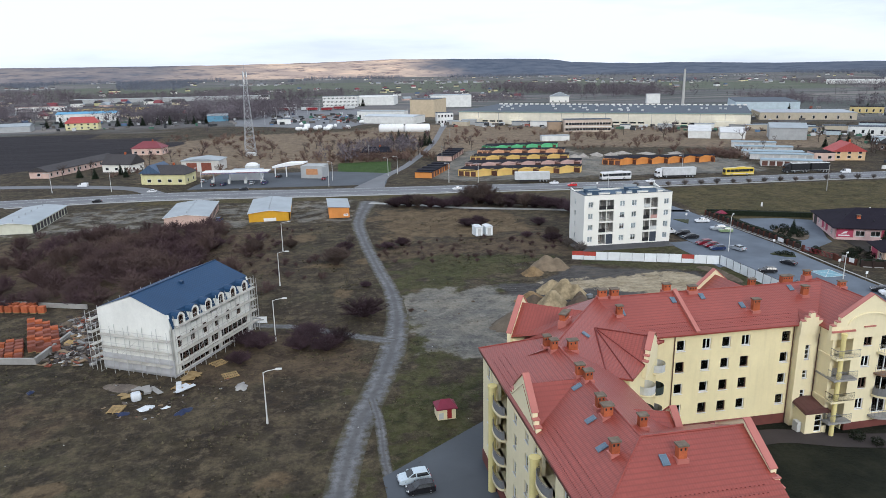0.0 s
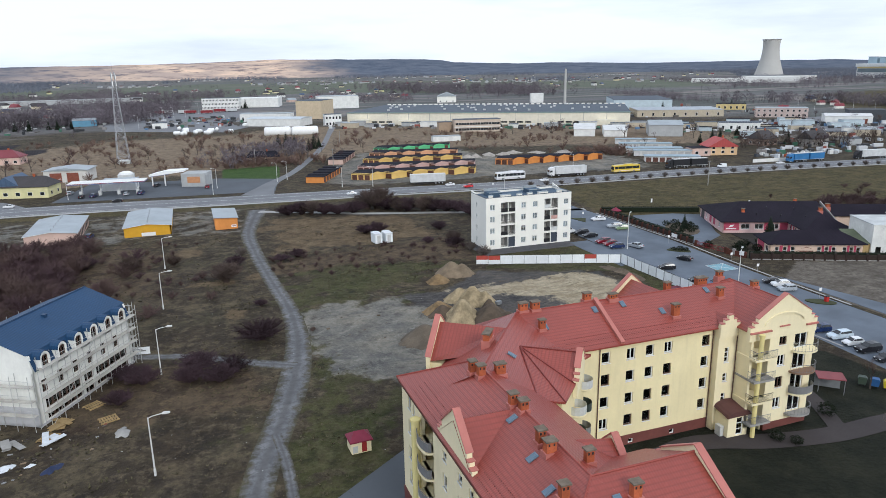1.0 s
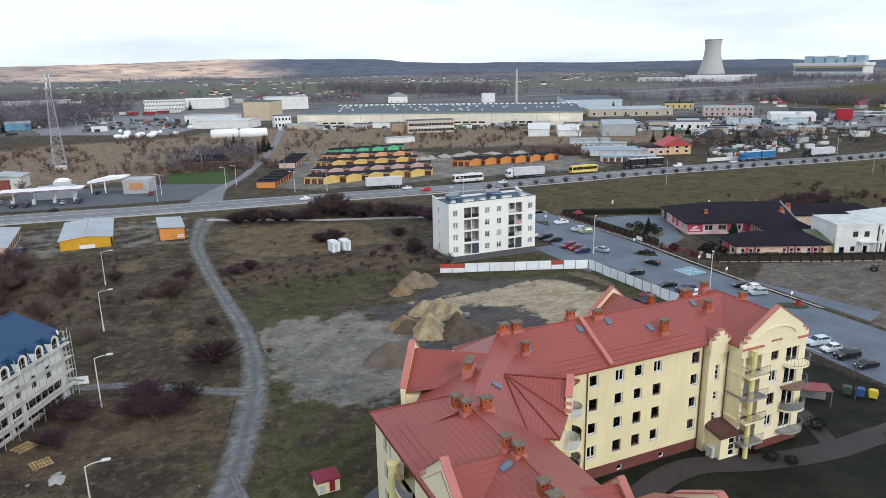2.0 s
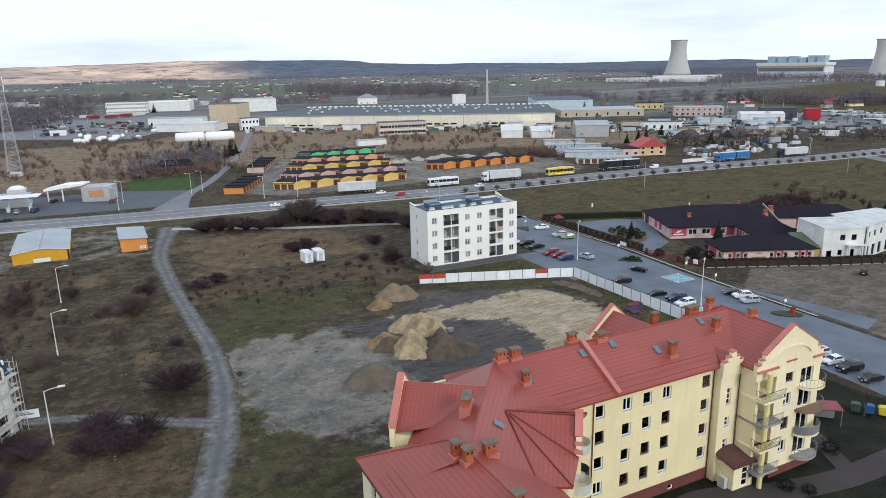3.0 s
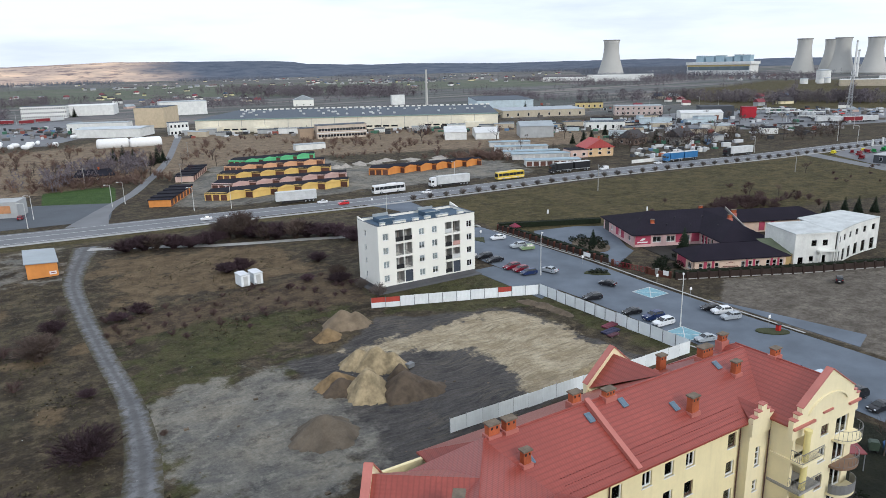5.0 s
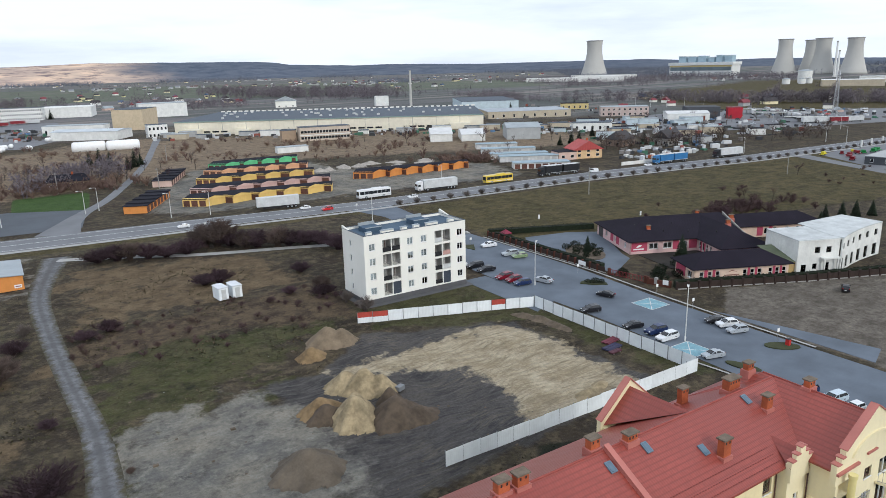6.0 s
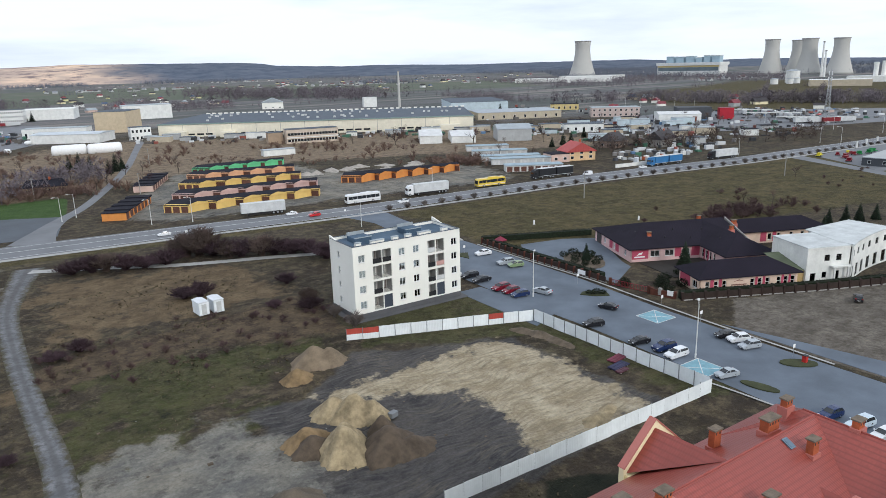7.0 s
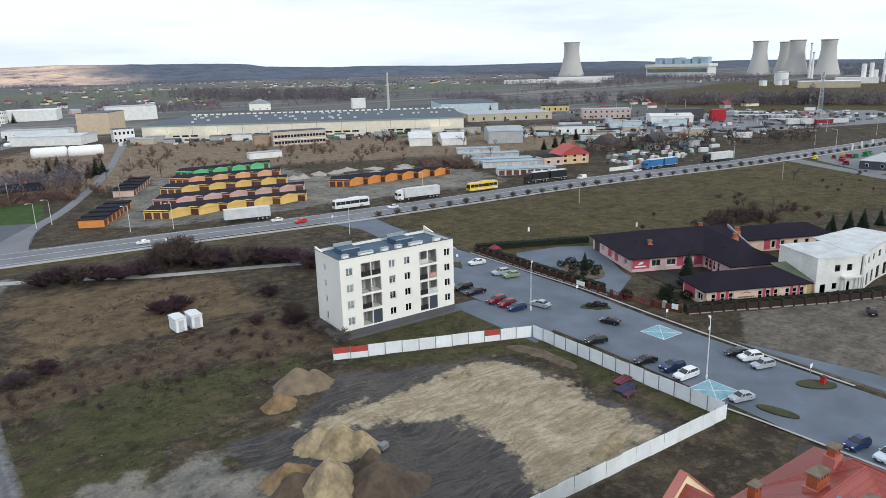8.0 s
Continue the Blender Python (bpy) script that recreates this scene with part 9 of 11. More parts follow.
for i in range(46):
    u, v = r7.uniform(4, FL - 4), r7.choice((18, 30, 44, 58, 72, 86)) + r7.uniform(-2, 2)
    part("roof_vent", Mesh().box(u - 0.9, v - 0.6, 10.7, u + 0.9, v + 0.6, 12.0), RAIL_LIGHT, fac)
for i in range(44):
    u = 3 + i * FL / 44
    part("skylight", Mesh().box(u, 90, 10.7, u + 2.8, 92, 11.7), WHITE, fac)
for i in range(36):
    u = 2 + i * FL / 36
    if i % 9 < 6:
        part("window", Mesh().box(u, -0.06, 1.6, u + 4.6, 0.0, 2.9), CARGLASS, fac)
for i in range(1, 13):
    part("panel_joint", Mesh().box(i * FL / 13 - 0.12, -0.08, 0, i * FL / 13 + 0.12, 0.0, 10.2), CONCRETE, fac)
part("roof_edge", Mesh().box(-0.4, -0.45, 10.0, FL + 0.4, -0.3, 10.8), paint("green_grey_edge", (0.22, 0.30, 0.28), 0.6, 0.1, 1, 5), fac)
for u, w_, h_ in ((8, 12, 5), (44, 10, 4), (196, 14, 4.5)):
    part("annex", Mesh().box(u, -6, 0, u + w_, 0, h_), FAC_WALL, fac)


def slab_building(label, x, y, w, h, d, rot, wallm, roofm, name="industrial_building", cat="industrial building", win=0, pitched=0.0, rows=1):
    return house_thing(name, label, cat, x, y, w, d, h, rot, wallm, roofm, pitched, 0.0, "x", win, False, "", 0.3, (0.9, 0.9 + h / rows * 0.45), rows)


ob_ = slab_building("old two-storey office block with window bands", 188, 458, 32, 8.4, 10, -11, colour("pale_buff_panels", (0.56, 0.47, 0.38)), FLAT_ROOF)
for z in (1.2, 4.9):
    part("window_band", Mesh().box(-15.4, -5.08, z, 15.4, -5.0, z + 1.5), CARGLASS, ob_)
    for i in range(1, 16):
        part("mullion", Mesh().box(-15.4 + i * 1.925 - 0.12, -5.12, z, -15.4 + i * 1.925 + 0.12, -5.08, z + 1.5), PALE, ob_)
part("ledge", Mesh().box(-16.2, -5.5, 3.4, 16.2, -5.0, 3.9), PALE, ob_)
slab_building("square brown brick annex", 168, 468, 9, 6.6, 8, -11, colour("brown_brick_panels", (0.36, 0.27, 0.19)), FLAT_ROOF)
slab_building("row of white container sheds", 147, 408, 17, 3.0, 6, -6, PALE, SHEET_ROOF, win=0)
slab_building("white gatehouse with windows", 108, 562, 13, 9.0, 9, 0, PALE, FLAT_ROOF, win=5, rows=2)
slab_building("tall beige brick hall", 112, 662, 24, 16.0, 34, -30, colour("warm_buff_brick", (0.56, 0.46, 0.32)), FLAT_ROOF, win=0)
slab_building("long white office building with rows of windows", 40, 878, 42, 12.5, 16, -14, PALE, FLAT_ROOF, win=26, rows=3)
slab_building("white works hall behind the offices", 85, 905, 52, 10.5, 40, -14, PALE, PALE)
slab_building("white rendered hall with flat roof", 164, 815, 46, 13.4, 30, -6, PALE, SHEET_ROOF, win=0)
slab_building("white sheet-metal workshop hall", 70.5, 590, 46, 6.0, 24, -33, PALE, paint("pale_roof_sheet", (0.50, 0.54, 0.57), 0.6, 0.12, 0.2, 4), pitched=1.0)
slab_building("low white storage hall with windows", 66, 640, 44, 7.0, 14, -24, PALE, SHEET_ROOF, win=8)
slab_building("pale blue warehouse with a flat roof", 448, 640, 56, 8.5, 90, -28, BLUEW, FLAT_ROOF)
slab_building("tan warehouse with a pale roof", 396, 512, 70, 5.6, 44, -26, TAN_W, paint("pale_roof_felt", (0.36, 0.39, 0.42), 0.7, 0.12, 0.2, 4), win=8)
slab_building("grey gabled sheet-metal shed", 282, 376, 20, 7.0, 24, -32, GREYW, SHEET_ROOF, pitched=2.2)
slab_building("white canvas storage tent", 240, 402, 13, 4.6, 26, -30, PALE, paint("white_tent_roof", (0.62, 0.62, 0.61), 0.7, 0.1, 0.3, 4), pitched=2.6)
slab_building("white canvas storage tent", 256, 392, 14, 4.0, 28, -30, PALE, paint("white_tent_roof", (0.62, 0.62, 0.61)), pitched=2.2)
slab_building("low white flat-roofed workshop", 341, 376, 25, 5.2, 10, -36, PALE, FLAT_ROOF, win=5)
slab_building("pale pink flat-roofed depot", 451, 450, 38, 7.3, 16, -40, colour("dusty_pink_panels", (0.52, 0.42, 0.38)), SHEET_ROOF, win=9, rows=2)
slab_building("yellow flat-roofed industrial building", 486, 545, 26, 5.3, 14, -40, YELW, BITUMEN, win=5)
wh = slab_building("white repair hall with three brown gates", 438, 378, 29, 6.0, 22, -42, PALE, paint("white_tent_roof", (0.62, 0.62, 0.61)), pitched=1.4)
for u in (2, 6, 10):
    door_panel(wh, pose(u - 1.5, -11.1, 0), 3.0, 4.2, CLAY_DARK)
slab_building("charcoal flat-roofed industrial hall", 463, 384, 24, 8.7, 18, -42, DARKW, DARKW)
slab_building("red cube pavilion of a lorry dealer", 478, 366, 10, 8.0, 9, -45, colour("signal_red_panels", (0.40, 0.025, 0.04)), REDM)
for x, y, L in ((520, 384, 22), (527, 371, 20), (508, 340, 26), (500, 352, 20), (478, 312, 26), (462, 402, 20), (470, 412, 20)):
    o = thing("canopy", pose(x, y, 0, 0, 0, -52), "dark solar canopy over parked lorries", "canopy", "solar canopies")
    part("roof", Mesh().box(-L / 2, -3.4, 3.9, L / 2, 3.4, 4.2), DARKW, o)
    part("edge", Mesh().box(-L / 2 - 0.1, -3.55, 3.75, L / 2 + 0.1, -3.4, 4.3), PALE, o)
    for u in (-L / 2 + 0.6, 0, L / 2 - 0.6):
        part("post", Mesh().box(u - 0.2, -0.2, 0, u + 0.2, 0.2, 3.9), RAIL_LIGHT, o)
for x, y, hd, c in ((474, 301, -30, TARP_W), (488, 290, -28, REDM), (500, 286, -30, TARP_W), (481, 296, -30, TARP_W), (519, 378, 40, TARP_W), (526, 366, 40, TARP_W), (512, 345, 40, TARP_W), (505, 335, 40, WHITE_CAB), (500, 330, 40, TARP_W), (-24, 806, -8, REDM), (-15, 808, -8, TARP_W), (8, 795, -8, REDM), (24, 786, -6, REDM), (38, 803, -6, REDM), (50, 806, -6, TARP_W), (2, 802, -8, TARP_W)):
    tagged(lorry("box trailer parked in a depot yard", WHITE_CAB, c, 12.0, cab=False, x=x, y=y, head=hd), group="trailers parked in depot yards")
slab_building("small white electric substation", -21, 612, 11, 4.2, 8, 0, PALE, FLAT_ROOF)
slab_building("blue-walled barn with a pale roof", -82, 674, 18, 5.2, 14, 4, colour("sky_blue_panels", (0.14, 0.30, 0.42)), SHEET_ROOF, pitched=1.6)
slab_building("white hall with a bright blue roof", -208, 730, 52, 7.4, 26, 8, PALE, paint("bright_blue_roof", (0.10, 0.34, 0.55), 0.5, 0.1, 0.3, 4), win=8, pitched=1.4)
slab_building("long ochre hall with many windows", -216, 872, 84, 5.7, 18, 6, YELW, FLAT_ROOF, win=16)
slab_building("grey greenhouse with a pale roof", -232, 612, 28, 4.5, 16, 8, GREYW, SHEET_ROOF, pitched=2.0)
slab_building("long white shed with rusty roof", -320, 940, 54, 5.3, 14, 6, PALE, paint("pale_rust_roof", (0.40, 0.28, 0.24), 0.8, 0.12, 0.2, 4), win=10)
slab_building("very long grey greenhouse", -205, 1170, 290, 5.6, 26, 4, GREYW, GREYW)
house_thing("house", "cream villa with an orange-red roof", "house", -181, 618, 24, 14, 5.5, 6, LIMEW, TILE_RED, 4.5, 4.0, "x", 5, True, floors=2)
house_thing("house", "old roadside farmhouse with a dark roof", "house", 33, 357, 15, 8, 3.2, -10, colour("ochre_old_plaster", (0.30, 0.24, 0.16)), BITUMEN, 2.4, 2.0, "x", 4, True)
slab_building("white cube-shaped plant room", 398, 772, 15, 10.6, 12, -20, PALE, PALE)
house_thing("church", "white church with a stepped gable", "church", 312, 852, 24, 16, 7.5, -20, WHITE, SHEET_ROOF, 5.0, 0.0, "y", 3)
for x, y in ((58, 504), (76, 499)):
    o = thing("gas_tank", pose(x, y, 0, 0, 0, -6), "long low white rounded tank between cradles", "gas tank", "gas tanks")
    part("shell", Mesh().lathe([(1.6, -9.2), (2.7, -8.9), (3.3, -8.0), (3.3, 8.0), (2.7, 8.9), (1.6, 9.2)], 20).move(pose(0, 0, 2.2, 0, 90, 0)), PVC, o, smooth=True)
    for u in (-5, 5):
        part("cradle", Mesh().box(u - 0.5, -2.8, 0, u + 0.5, 2.8, 0.9), CONCRETE, o)
for i in range(14):
    x, y = r7.uniform(-8, 52), r7.uniform(528, 590)
    o = thing("storage_tank", pose(x, y, 0), "small white storage tank in a yard", "storage tank", "storage tanks")
    part("shell", Mesh().lathe([(0.2, -2.6), (1.0, -2.3), (1.3, -1.6), (1.3, 1.6), (1.0, 2.3), (0.2, 2.6)], 12).move(pose(0, 0, 1.6, 0, 90, i * 37)), PVC, o, smooth=True)
    part("foot", Mesh().lathe([(1.2, 0), (1.2, 0.7)], 8), CONCRETE, o)
single("pavement", Mesh().prism([(-60, 600), (24, 545), (48, 590), (40, 640), (62, 700), (66, 800), (40, 815), (-36, 820), (-70, 700)], 0, 0.06), ASPHALT_OLD, "wide pale asphalt depot yard", "pavement", kind="structure")
single("pavement", Mesh().prism([(330, 350), (420, 300), (560, 260), (640, 330), (520, 440), (420, 430)], 0, 0.06), ASPHALT_OLD, "wide pale asphalt lorry yard", "pavement", kind="structure")
for i in range(30):
    x, y = (r7.uniform(-30, 40), r7.uniform(640, 740)) if i < 8 else (r7.uniform(400, 590), r7.uniform(300, 400))
    o = copy_thing(made[r7.choice([k for k in made])], pose(x, y, 0.07, 0, 0, r7.uniform(0, 360)))
    tagged(o, "parked vehicle in an industrial yard", "car", "vehicles in industrial yards")
STACK = paint("pale_stack_concrete", (0.50, 0.49, 0.46), 0.9, 0.1, 0.05, 1)
o = thing("factory_chimney", pose(414, 732, 0), "slim pale concrete factory chimney", "chimney")
part("shaft", Mesh().lathe([(1.6, 0), (1.0, 39)], 14), STACK, o)
part("rim", Mesh().lathe([(1.15, 38.4), (1.15, 39.2)], 14), CONCRETE, o)
# machine dealer's yard where the road forks
single("pavement", Mesh().prism([(300, 176), (420, 168), (430, 214), (372, 219), (326, 216)], 0, 0.06), ASPHALT_OLD, "grey yard of a machinery dealer", "pavement", kind="structure")
single("road", strip_mesh([(322, 230), (306, 196), (290, 160), (276, 120)], [9, 7, 6, 6], 0.07, 3.0), ASPHALT_OLD, "side road past the machinery yard", "road", kind="structure")
dl = slab_building("low dark-windowed dealer's office with a pale roof", 326, 185, 30, 3.2, 11, 8, DARKW, GREYW, win=10)
M_GREEN, M_YEL = colour("machine_green_paint", (0.03, 0.22, 0.06)), colour("machine_yellow_paint", (0.60, 0.52, 0.04))


def farm_machine(x, y, rot, mat, s=1.0):
    """A folded farm implement: long frame, hopper, drawbar and two wheels."""
    o = thing("farm_machine", pose(x, y, 0.06, 0, 0, rot) @ Matrix.Diagonal((s * 0.8, s * 0.8, s * 0.62, 1)), "painted farm implement standing in a dealer's yard", "farm machine", "farm machines")
    part("frame", Mesh().box(-2.6, -0.9, 0.7, 2.6, 0.9, 1.0), mat, o)
    part("hopper", Mesh().extrude([(-1.0, 1.0), (1.0, 1.0), (1.5, 2.3), (-1.5, 2.3)], -0.8, 0.8), mat, o)
    part("drawbar", Mesh().tube((2.5, 0, 0.8), (4.2, 0, 0.5), 0.09, n=6), mat, o)
    for v in (-1.05, 1.05):
        wheel(o, -0.6, v, 0.5, 0.32)
    return o


for x, y, rot, mat, s in ((325, 213.5, 10, M_YEL, 1.1), (334, 210, 30, REDM, 1.0), (339, 206, 60, REDM, 1.2), (331, 205, 5, REDM, 1.1), (325, 202, 80, REDM, 1.0), (318, 197, 15, REDM, 1.2), (343, 205, 40, M_GREEN, 1.1), (350, 204, 10, M_GREEN, 1.3), (357, 206, 70, M_GREEN, 1.1), (352, 197, 20, M_GREEN, 1.2), (361, 200, 55, M_GREEN, 1.0), (345, 211, 15, M_YEL, 0.8)):
    farm_machine(x, y, rot, mat, s)
for x, y in ((363.5, 216.3), (375, 217.4), (388, 218.4)):
    o = thing("banner_pillar", pose(x, y, 0), "pale upright banner pillar beside the road", "banner pillar", "banner pillars")
    part("panel", Mesh().box(-0.7, -0.25, 0.4, 0.7, 0.25, 3.6), RAIL_LIGHT, o)
    part("foot", Mesh().box(-0.7, -0.4, 0, 0.7, 0.4, 0.4), CONCRETE, o)
# stone and rubble heaps beside the orange garages
for i in range(9):
    heap("rubble_mound", 128 + i * 7 + r7.uniform(-2, 2), 326 + r7.uniform(-8, 10), r7.uniform(3, 6), r7.uniform(2.5, 4), r7.uniform(0.8, 2.2), paint("pale_rubble", (0.36, 0.33, 0.29), 0.95, 0.25, 0.6, 3, bump=0.05), "heap of pale stone rubble", "rubble", r7.uniform(0, 180), i + 20, 2.0, 6, 20)
# builder's yard by the red house
for i in range(26):
    x, y = r7.uniform(250, 300), r7.uniform(258, 272)
    single("goods_pallet", Mesh().box(-1, -0.8, 0, 1, 0.8, r7.uniform(0.8, 2.0)), r7.choice((PALE, CLAY, GREYW, BAG, DARKW)), "wrapped goods in a builder's yard", "goods", "goods in the builder's yard", m=pose(x, y, 0, 0, 0, r7.uniform(-20, 20)))
single("garden_wall", Mesh().prism([(236, 251.8), (262, 248.8), (262, 249.1), (236, 252.1)], 0, 1.5), PALE, "pale yard wall beside the road", "wall", kind="structure")

# ---- power station on the horizon ----
TOWER = paint("cooling_tower_concrete", (0.46, 0.45, 0.42), 0.9, 0.07, 0.012, 0.2, streak=0.0)
for x, y, h, r in ((1498, 1532, 99, 39), (1675, 1064, 83, 30), (1745, 1035, 80, 31), (1700, 984, 82, 31), (1692, 906, 80, 30)):
    o = thing("cooling_tower", pose(x, y, 0), "huge grey concrete cooling tower", "cooling tower", "cooling towers")
    prof = []
    for i in range(17):
        t = i / 16
        prof.append((r * 0.54 * math.sqrt(1 + ((t - 0.8) / 0.51) ** 2), h * t))
    part("shell", Mesh().lathe(prof, 40), TOWER, o, smooth=True)
    part("rim", Mesh().lathe([(prof[-1][0] + 0.8, h - 1.5), (prof[-1][0] + 0.8, h + 0.6), (prof[-1][0] - 1.5, h + 0.6)], 40), CONCRETE, o)
pw = thing("power_station", pose(1589, 1232, 0, 0, 0, -86) @ Matrix.Diagonal((0.92, 1, 0.9, 1)), "long grey power station hall with blue boiler houses", "power station")
part("hall", Mesh().box(-98, -16, 0, 98, 22, 29), PALE, pw)
part("window_band", Mesh().box(-95, -16.6, 14, 95, -16, 24), paint("dusty_works_glazing", (0.16, 0.20, 0.22), 0.3, 0.2, 0.05, 1), pw)
part("cladding", Mesh().box(-97, -16.4, 24.2, 97, -16, 28.6), YELW, pw)
part("roof", Mesh().box(-101, -18, 29, 101, 24, 37), PALE, pw)
for i, (u, h_, w_) in enumerate(((-84, 15, 24), (-52, 14, 24), (-20, 15, 24), (12, 11, 18), (36, 16, 18), (62, 15, 22))):
    bo = part("boiler_house", Mesh().box(u, 4, 37, u + w_, 20, 39 + h_), paint("steel_blue_panels", (0.32, 0.42, 0.48), 0.6, 0.1, 0.1, 2), pw)
    part("cap", Mesh().box(u - 0.6, 3.4, 39 + h_, u + w_ + 0.6, 20.6, 40.5 + h_), PALE, bo)
slab_building("white low hall of the works", 1150, 1165, 100, 12, 40, -46, PALE, PALE)
slab_building("white low hall of the works", 1125, 1290, 120, 8, 40, -42, PALE, PALE)
slab_building("pale flat building of the works", 1330, 1330, 160, 10, 40, -46, PALE, FLAT_ROOF)
slab_building("tan works building with a pale roof", 1062, 582, 78, 9, 34, -58, TAN_W, PALE)
for x, y, h, r in ((1170, 715, 19, 11), (1095, 702, 8, 6), (1120, 690, 8, 5), (1140, 690, 8, 5), (1230, 612, 30, 3.6), (1238, 604, 32, 3.2), (1268, 612, 20, 5)):
    o = thing("silo", pose(x, y, 0), "white cylindrical silo of the works", "silo", "silos of the works")
    part("shell", Mesh().lathe([(r, 0), (r, h)], 20), PALE, o)
    part("lid", Mesh().lathe([(r + 0.3, h), (r + 0.3, h + 0.4), (r * 0.3, h + r * 0.22)], 20), SHEET_ROOF, o)
slab_building("low white hall of the works", 1225, 620, 60, 9, 26, -60, PALE, PALE)
for x, y, h in ((1478, 832, 70), (1470, 822, 52), (1300, 612, 66)):
    o = thing("works_chimney", pose(x, y, 0), "slender pale works chimney", "chimney", "works chimneys")
    part("shaft", Mesh().lathe([(2.6, 0), (1.7, h)], 12), PALE, o)
    part("rim", Mesh().lathe([(2.0, h - 2), (2.0, h + 0.5)], 12), CONCRETE, o)

# crowded small yards between the garages and the lorry dealer
r12 = random.Random(12)
for i in range(24):
    x, y = r12.uniform(300, 430), r12.uniform(282, 430)
    if y < 262 + (430 - x) * 0.2:
        continue
    slab_building("low pale shed in a crowded yard", x, y, r12.uniform(6, 18), r12.uniform(2.4, 4.2), r12.uniform(5, 9), r12.uniform(-45, -20), r12.choice((PALE, GREYW, TAN_W, BLUEW)), r12.choice((FLAT_ROOF, SHEET_ROOF, BITUMEN)), "shed", "shed")
for i in range(16):
    x, y = r12.uniform(90, 330), r12.uniform(440, 468)
    y = 566 - (x - 121) * 0.62 - r12.uniform(14, 34)
    slab_building("low shed before the factory", x, y, r12.uniform(5, 14), r12.uniform(2.2, 4.0), r12.uniform(4, 7), FANG, r12.choice((PALE, GREYW, TAN_W)), r12.choice((FLAT_ROOF, SHEET_ROOF)), "shed", "shed")


# ---- plants ----
TWIG = paint("bare_brown_twigs", (0.100, 0.072, 0.060), 0.9, 0.35, 0.4, 3, piece=0.25)
TWIG_RED = paint("bare_purple_twigs", (0.060, 0.036, 0.044), 0.9, 0.35, 0.4, 3, piece=0.25)
TWIG_GREY = paint("bare_grey_twigs", (0.13, 0.108, 0.095), 0.9, 0.3, 0.4, 3, piece=0.25)
BARK = paint("grey_brown_bark", (0.075, 0.06, 0.05), 0.95, 0.25, 1.0, 6)
NEEDLE = paint("dark_conifer_green", (0.016, 0.028, 0.014), 0.9, 0.4, 0.6, 4, piece=0.25)
STRAW = paint("bleached_dead_grass", (0.20, 0.15, 0.075), 0.95, 0.4, 0.25, 2)


def bush_mesh(seed, r, h, stems, twigs, thick=0.03, mat=None):
    """A leafless shrub: arching stems from one root that fork into many fine twigs."""
    rn = random.Random(seed)
    m = Mesh()
    for _ in range(stems):
        a, lean = rn.uniform(0, 6.283), rn.random() ** 0.6
        reach, top = r * lean * rn.uniform(0.7, 1.05), h * (1 - 0.45 * lean * lean) * rn.uniform(0.75, 1.0)
        p = Vector((rn.uniform(-0.15, 0.15) * r, rn.uniform(-0.15, 0.15) * r, -0.1))
        pts = [p]
        for k in range(1, 4):
            t = k / 3
            pts.append(Vector((math.cos(a) * reach * t**1.2 + rn.uniform(-0.1, 0.1) * r * t, math.sin(a) * reach * t**1.2 + rn.uniform(-0.1, 0.1) * r * t, top * t)))
        for i, (u, v) in enumerate(zip(pts, pts[1:])):
            m.tube(u, v, thick * (1 - 0.25 * i), thick * (0.75 - 0.25 * i), 3, False)
        for _ in range(twigs):
            k = rn.randrange(1, 3)
            s = pts[k].lerp(pts[k + 1], rn.random())
            d = Vector((math.cos(a) + rn.uniform(-1.1, 1.1), math.sin(a) + rn.uniform(-1.1, 1.1), rn.uniform(0.1, 1.4))).normalized() * h * rn.uniform(0.12, 0.32)
            e_ = s + d
            o = d.orthogonal().normalized() * thick * 0.8
            m.face(s - o, s + o, e_)
            for _ in range(2):
                t = s + d * rn.uniform(0.3, 0.8)
                m.face(t - o * 0.7, t + o * 0.7, t + Vector((rn.uniform(-1, 1), rn.uniform(-1, 1), rn.uniform(0, 1))) * h * 0.13)
    return m.data("shrub", mat or TWIG) if mat else m


BUSHES = [bush_mesh(11, 1.9, 2.2, 90, 26, 0.026, TWIG), bush_mesh(12, 2.1, 1.9, 105, 28, 0.026, TWIG_RED), bush_mesh(13, 1.5, 2.4, 50, 20, 0.026, TWIG_GREY), bush_mesh(14, 2.3, 1.7, 120, 28, 0.026, TWIG_RED)]


def bush(kind, x, y, s, label="leafless brown shrub in dead grass", group="leafless shrubs", rot=None):
    o = new("shrub", BUSHES[kind])
    o.matrix_basis = pose(x, y, float(rise(x, y)), 0, 0, (x * 37 + y * 11) % 360) @ Matrix.Diagonal((s, s, s * 0.95, 1))
    return tagged(o, label, "shrub", group)


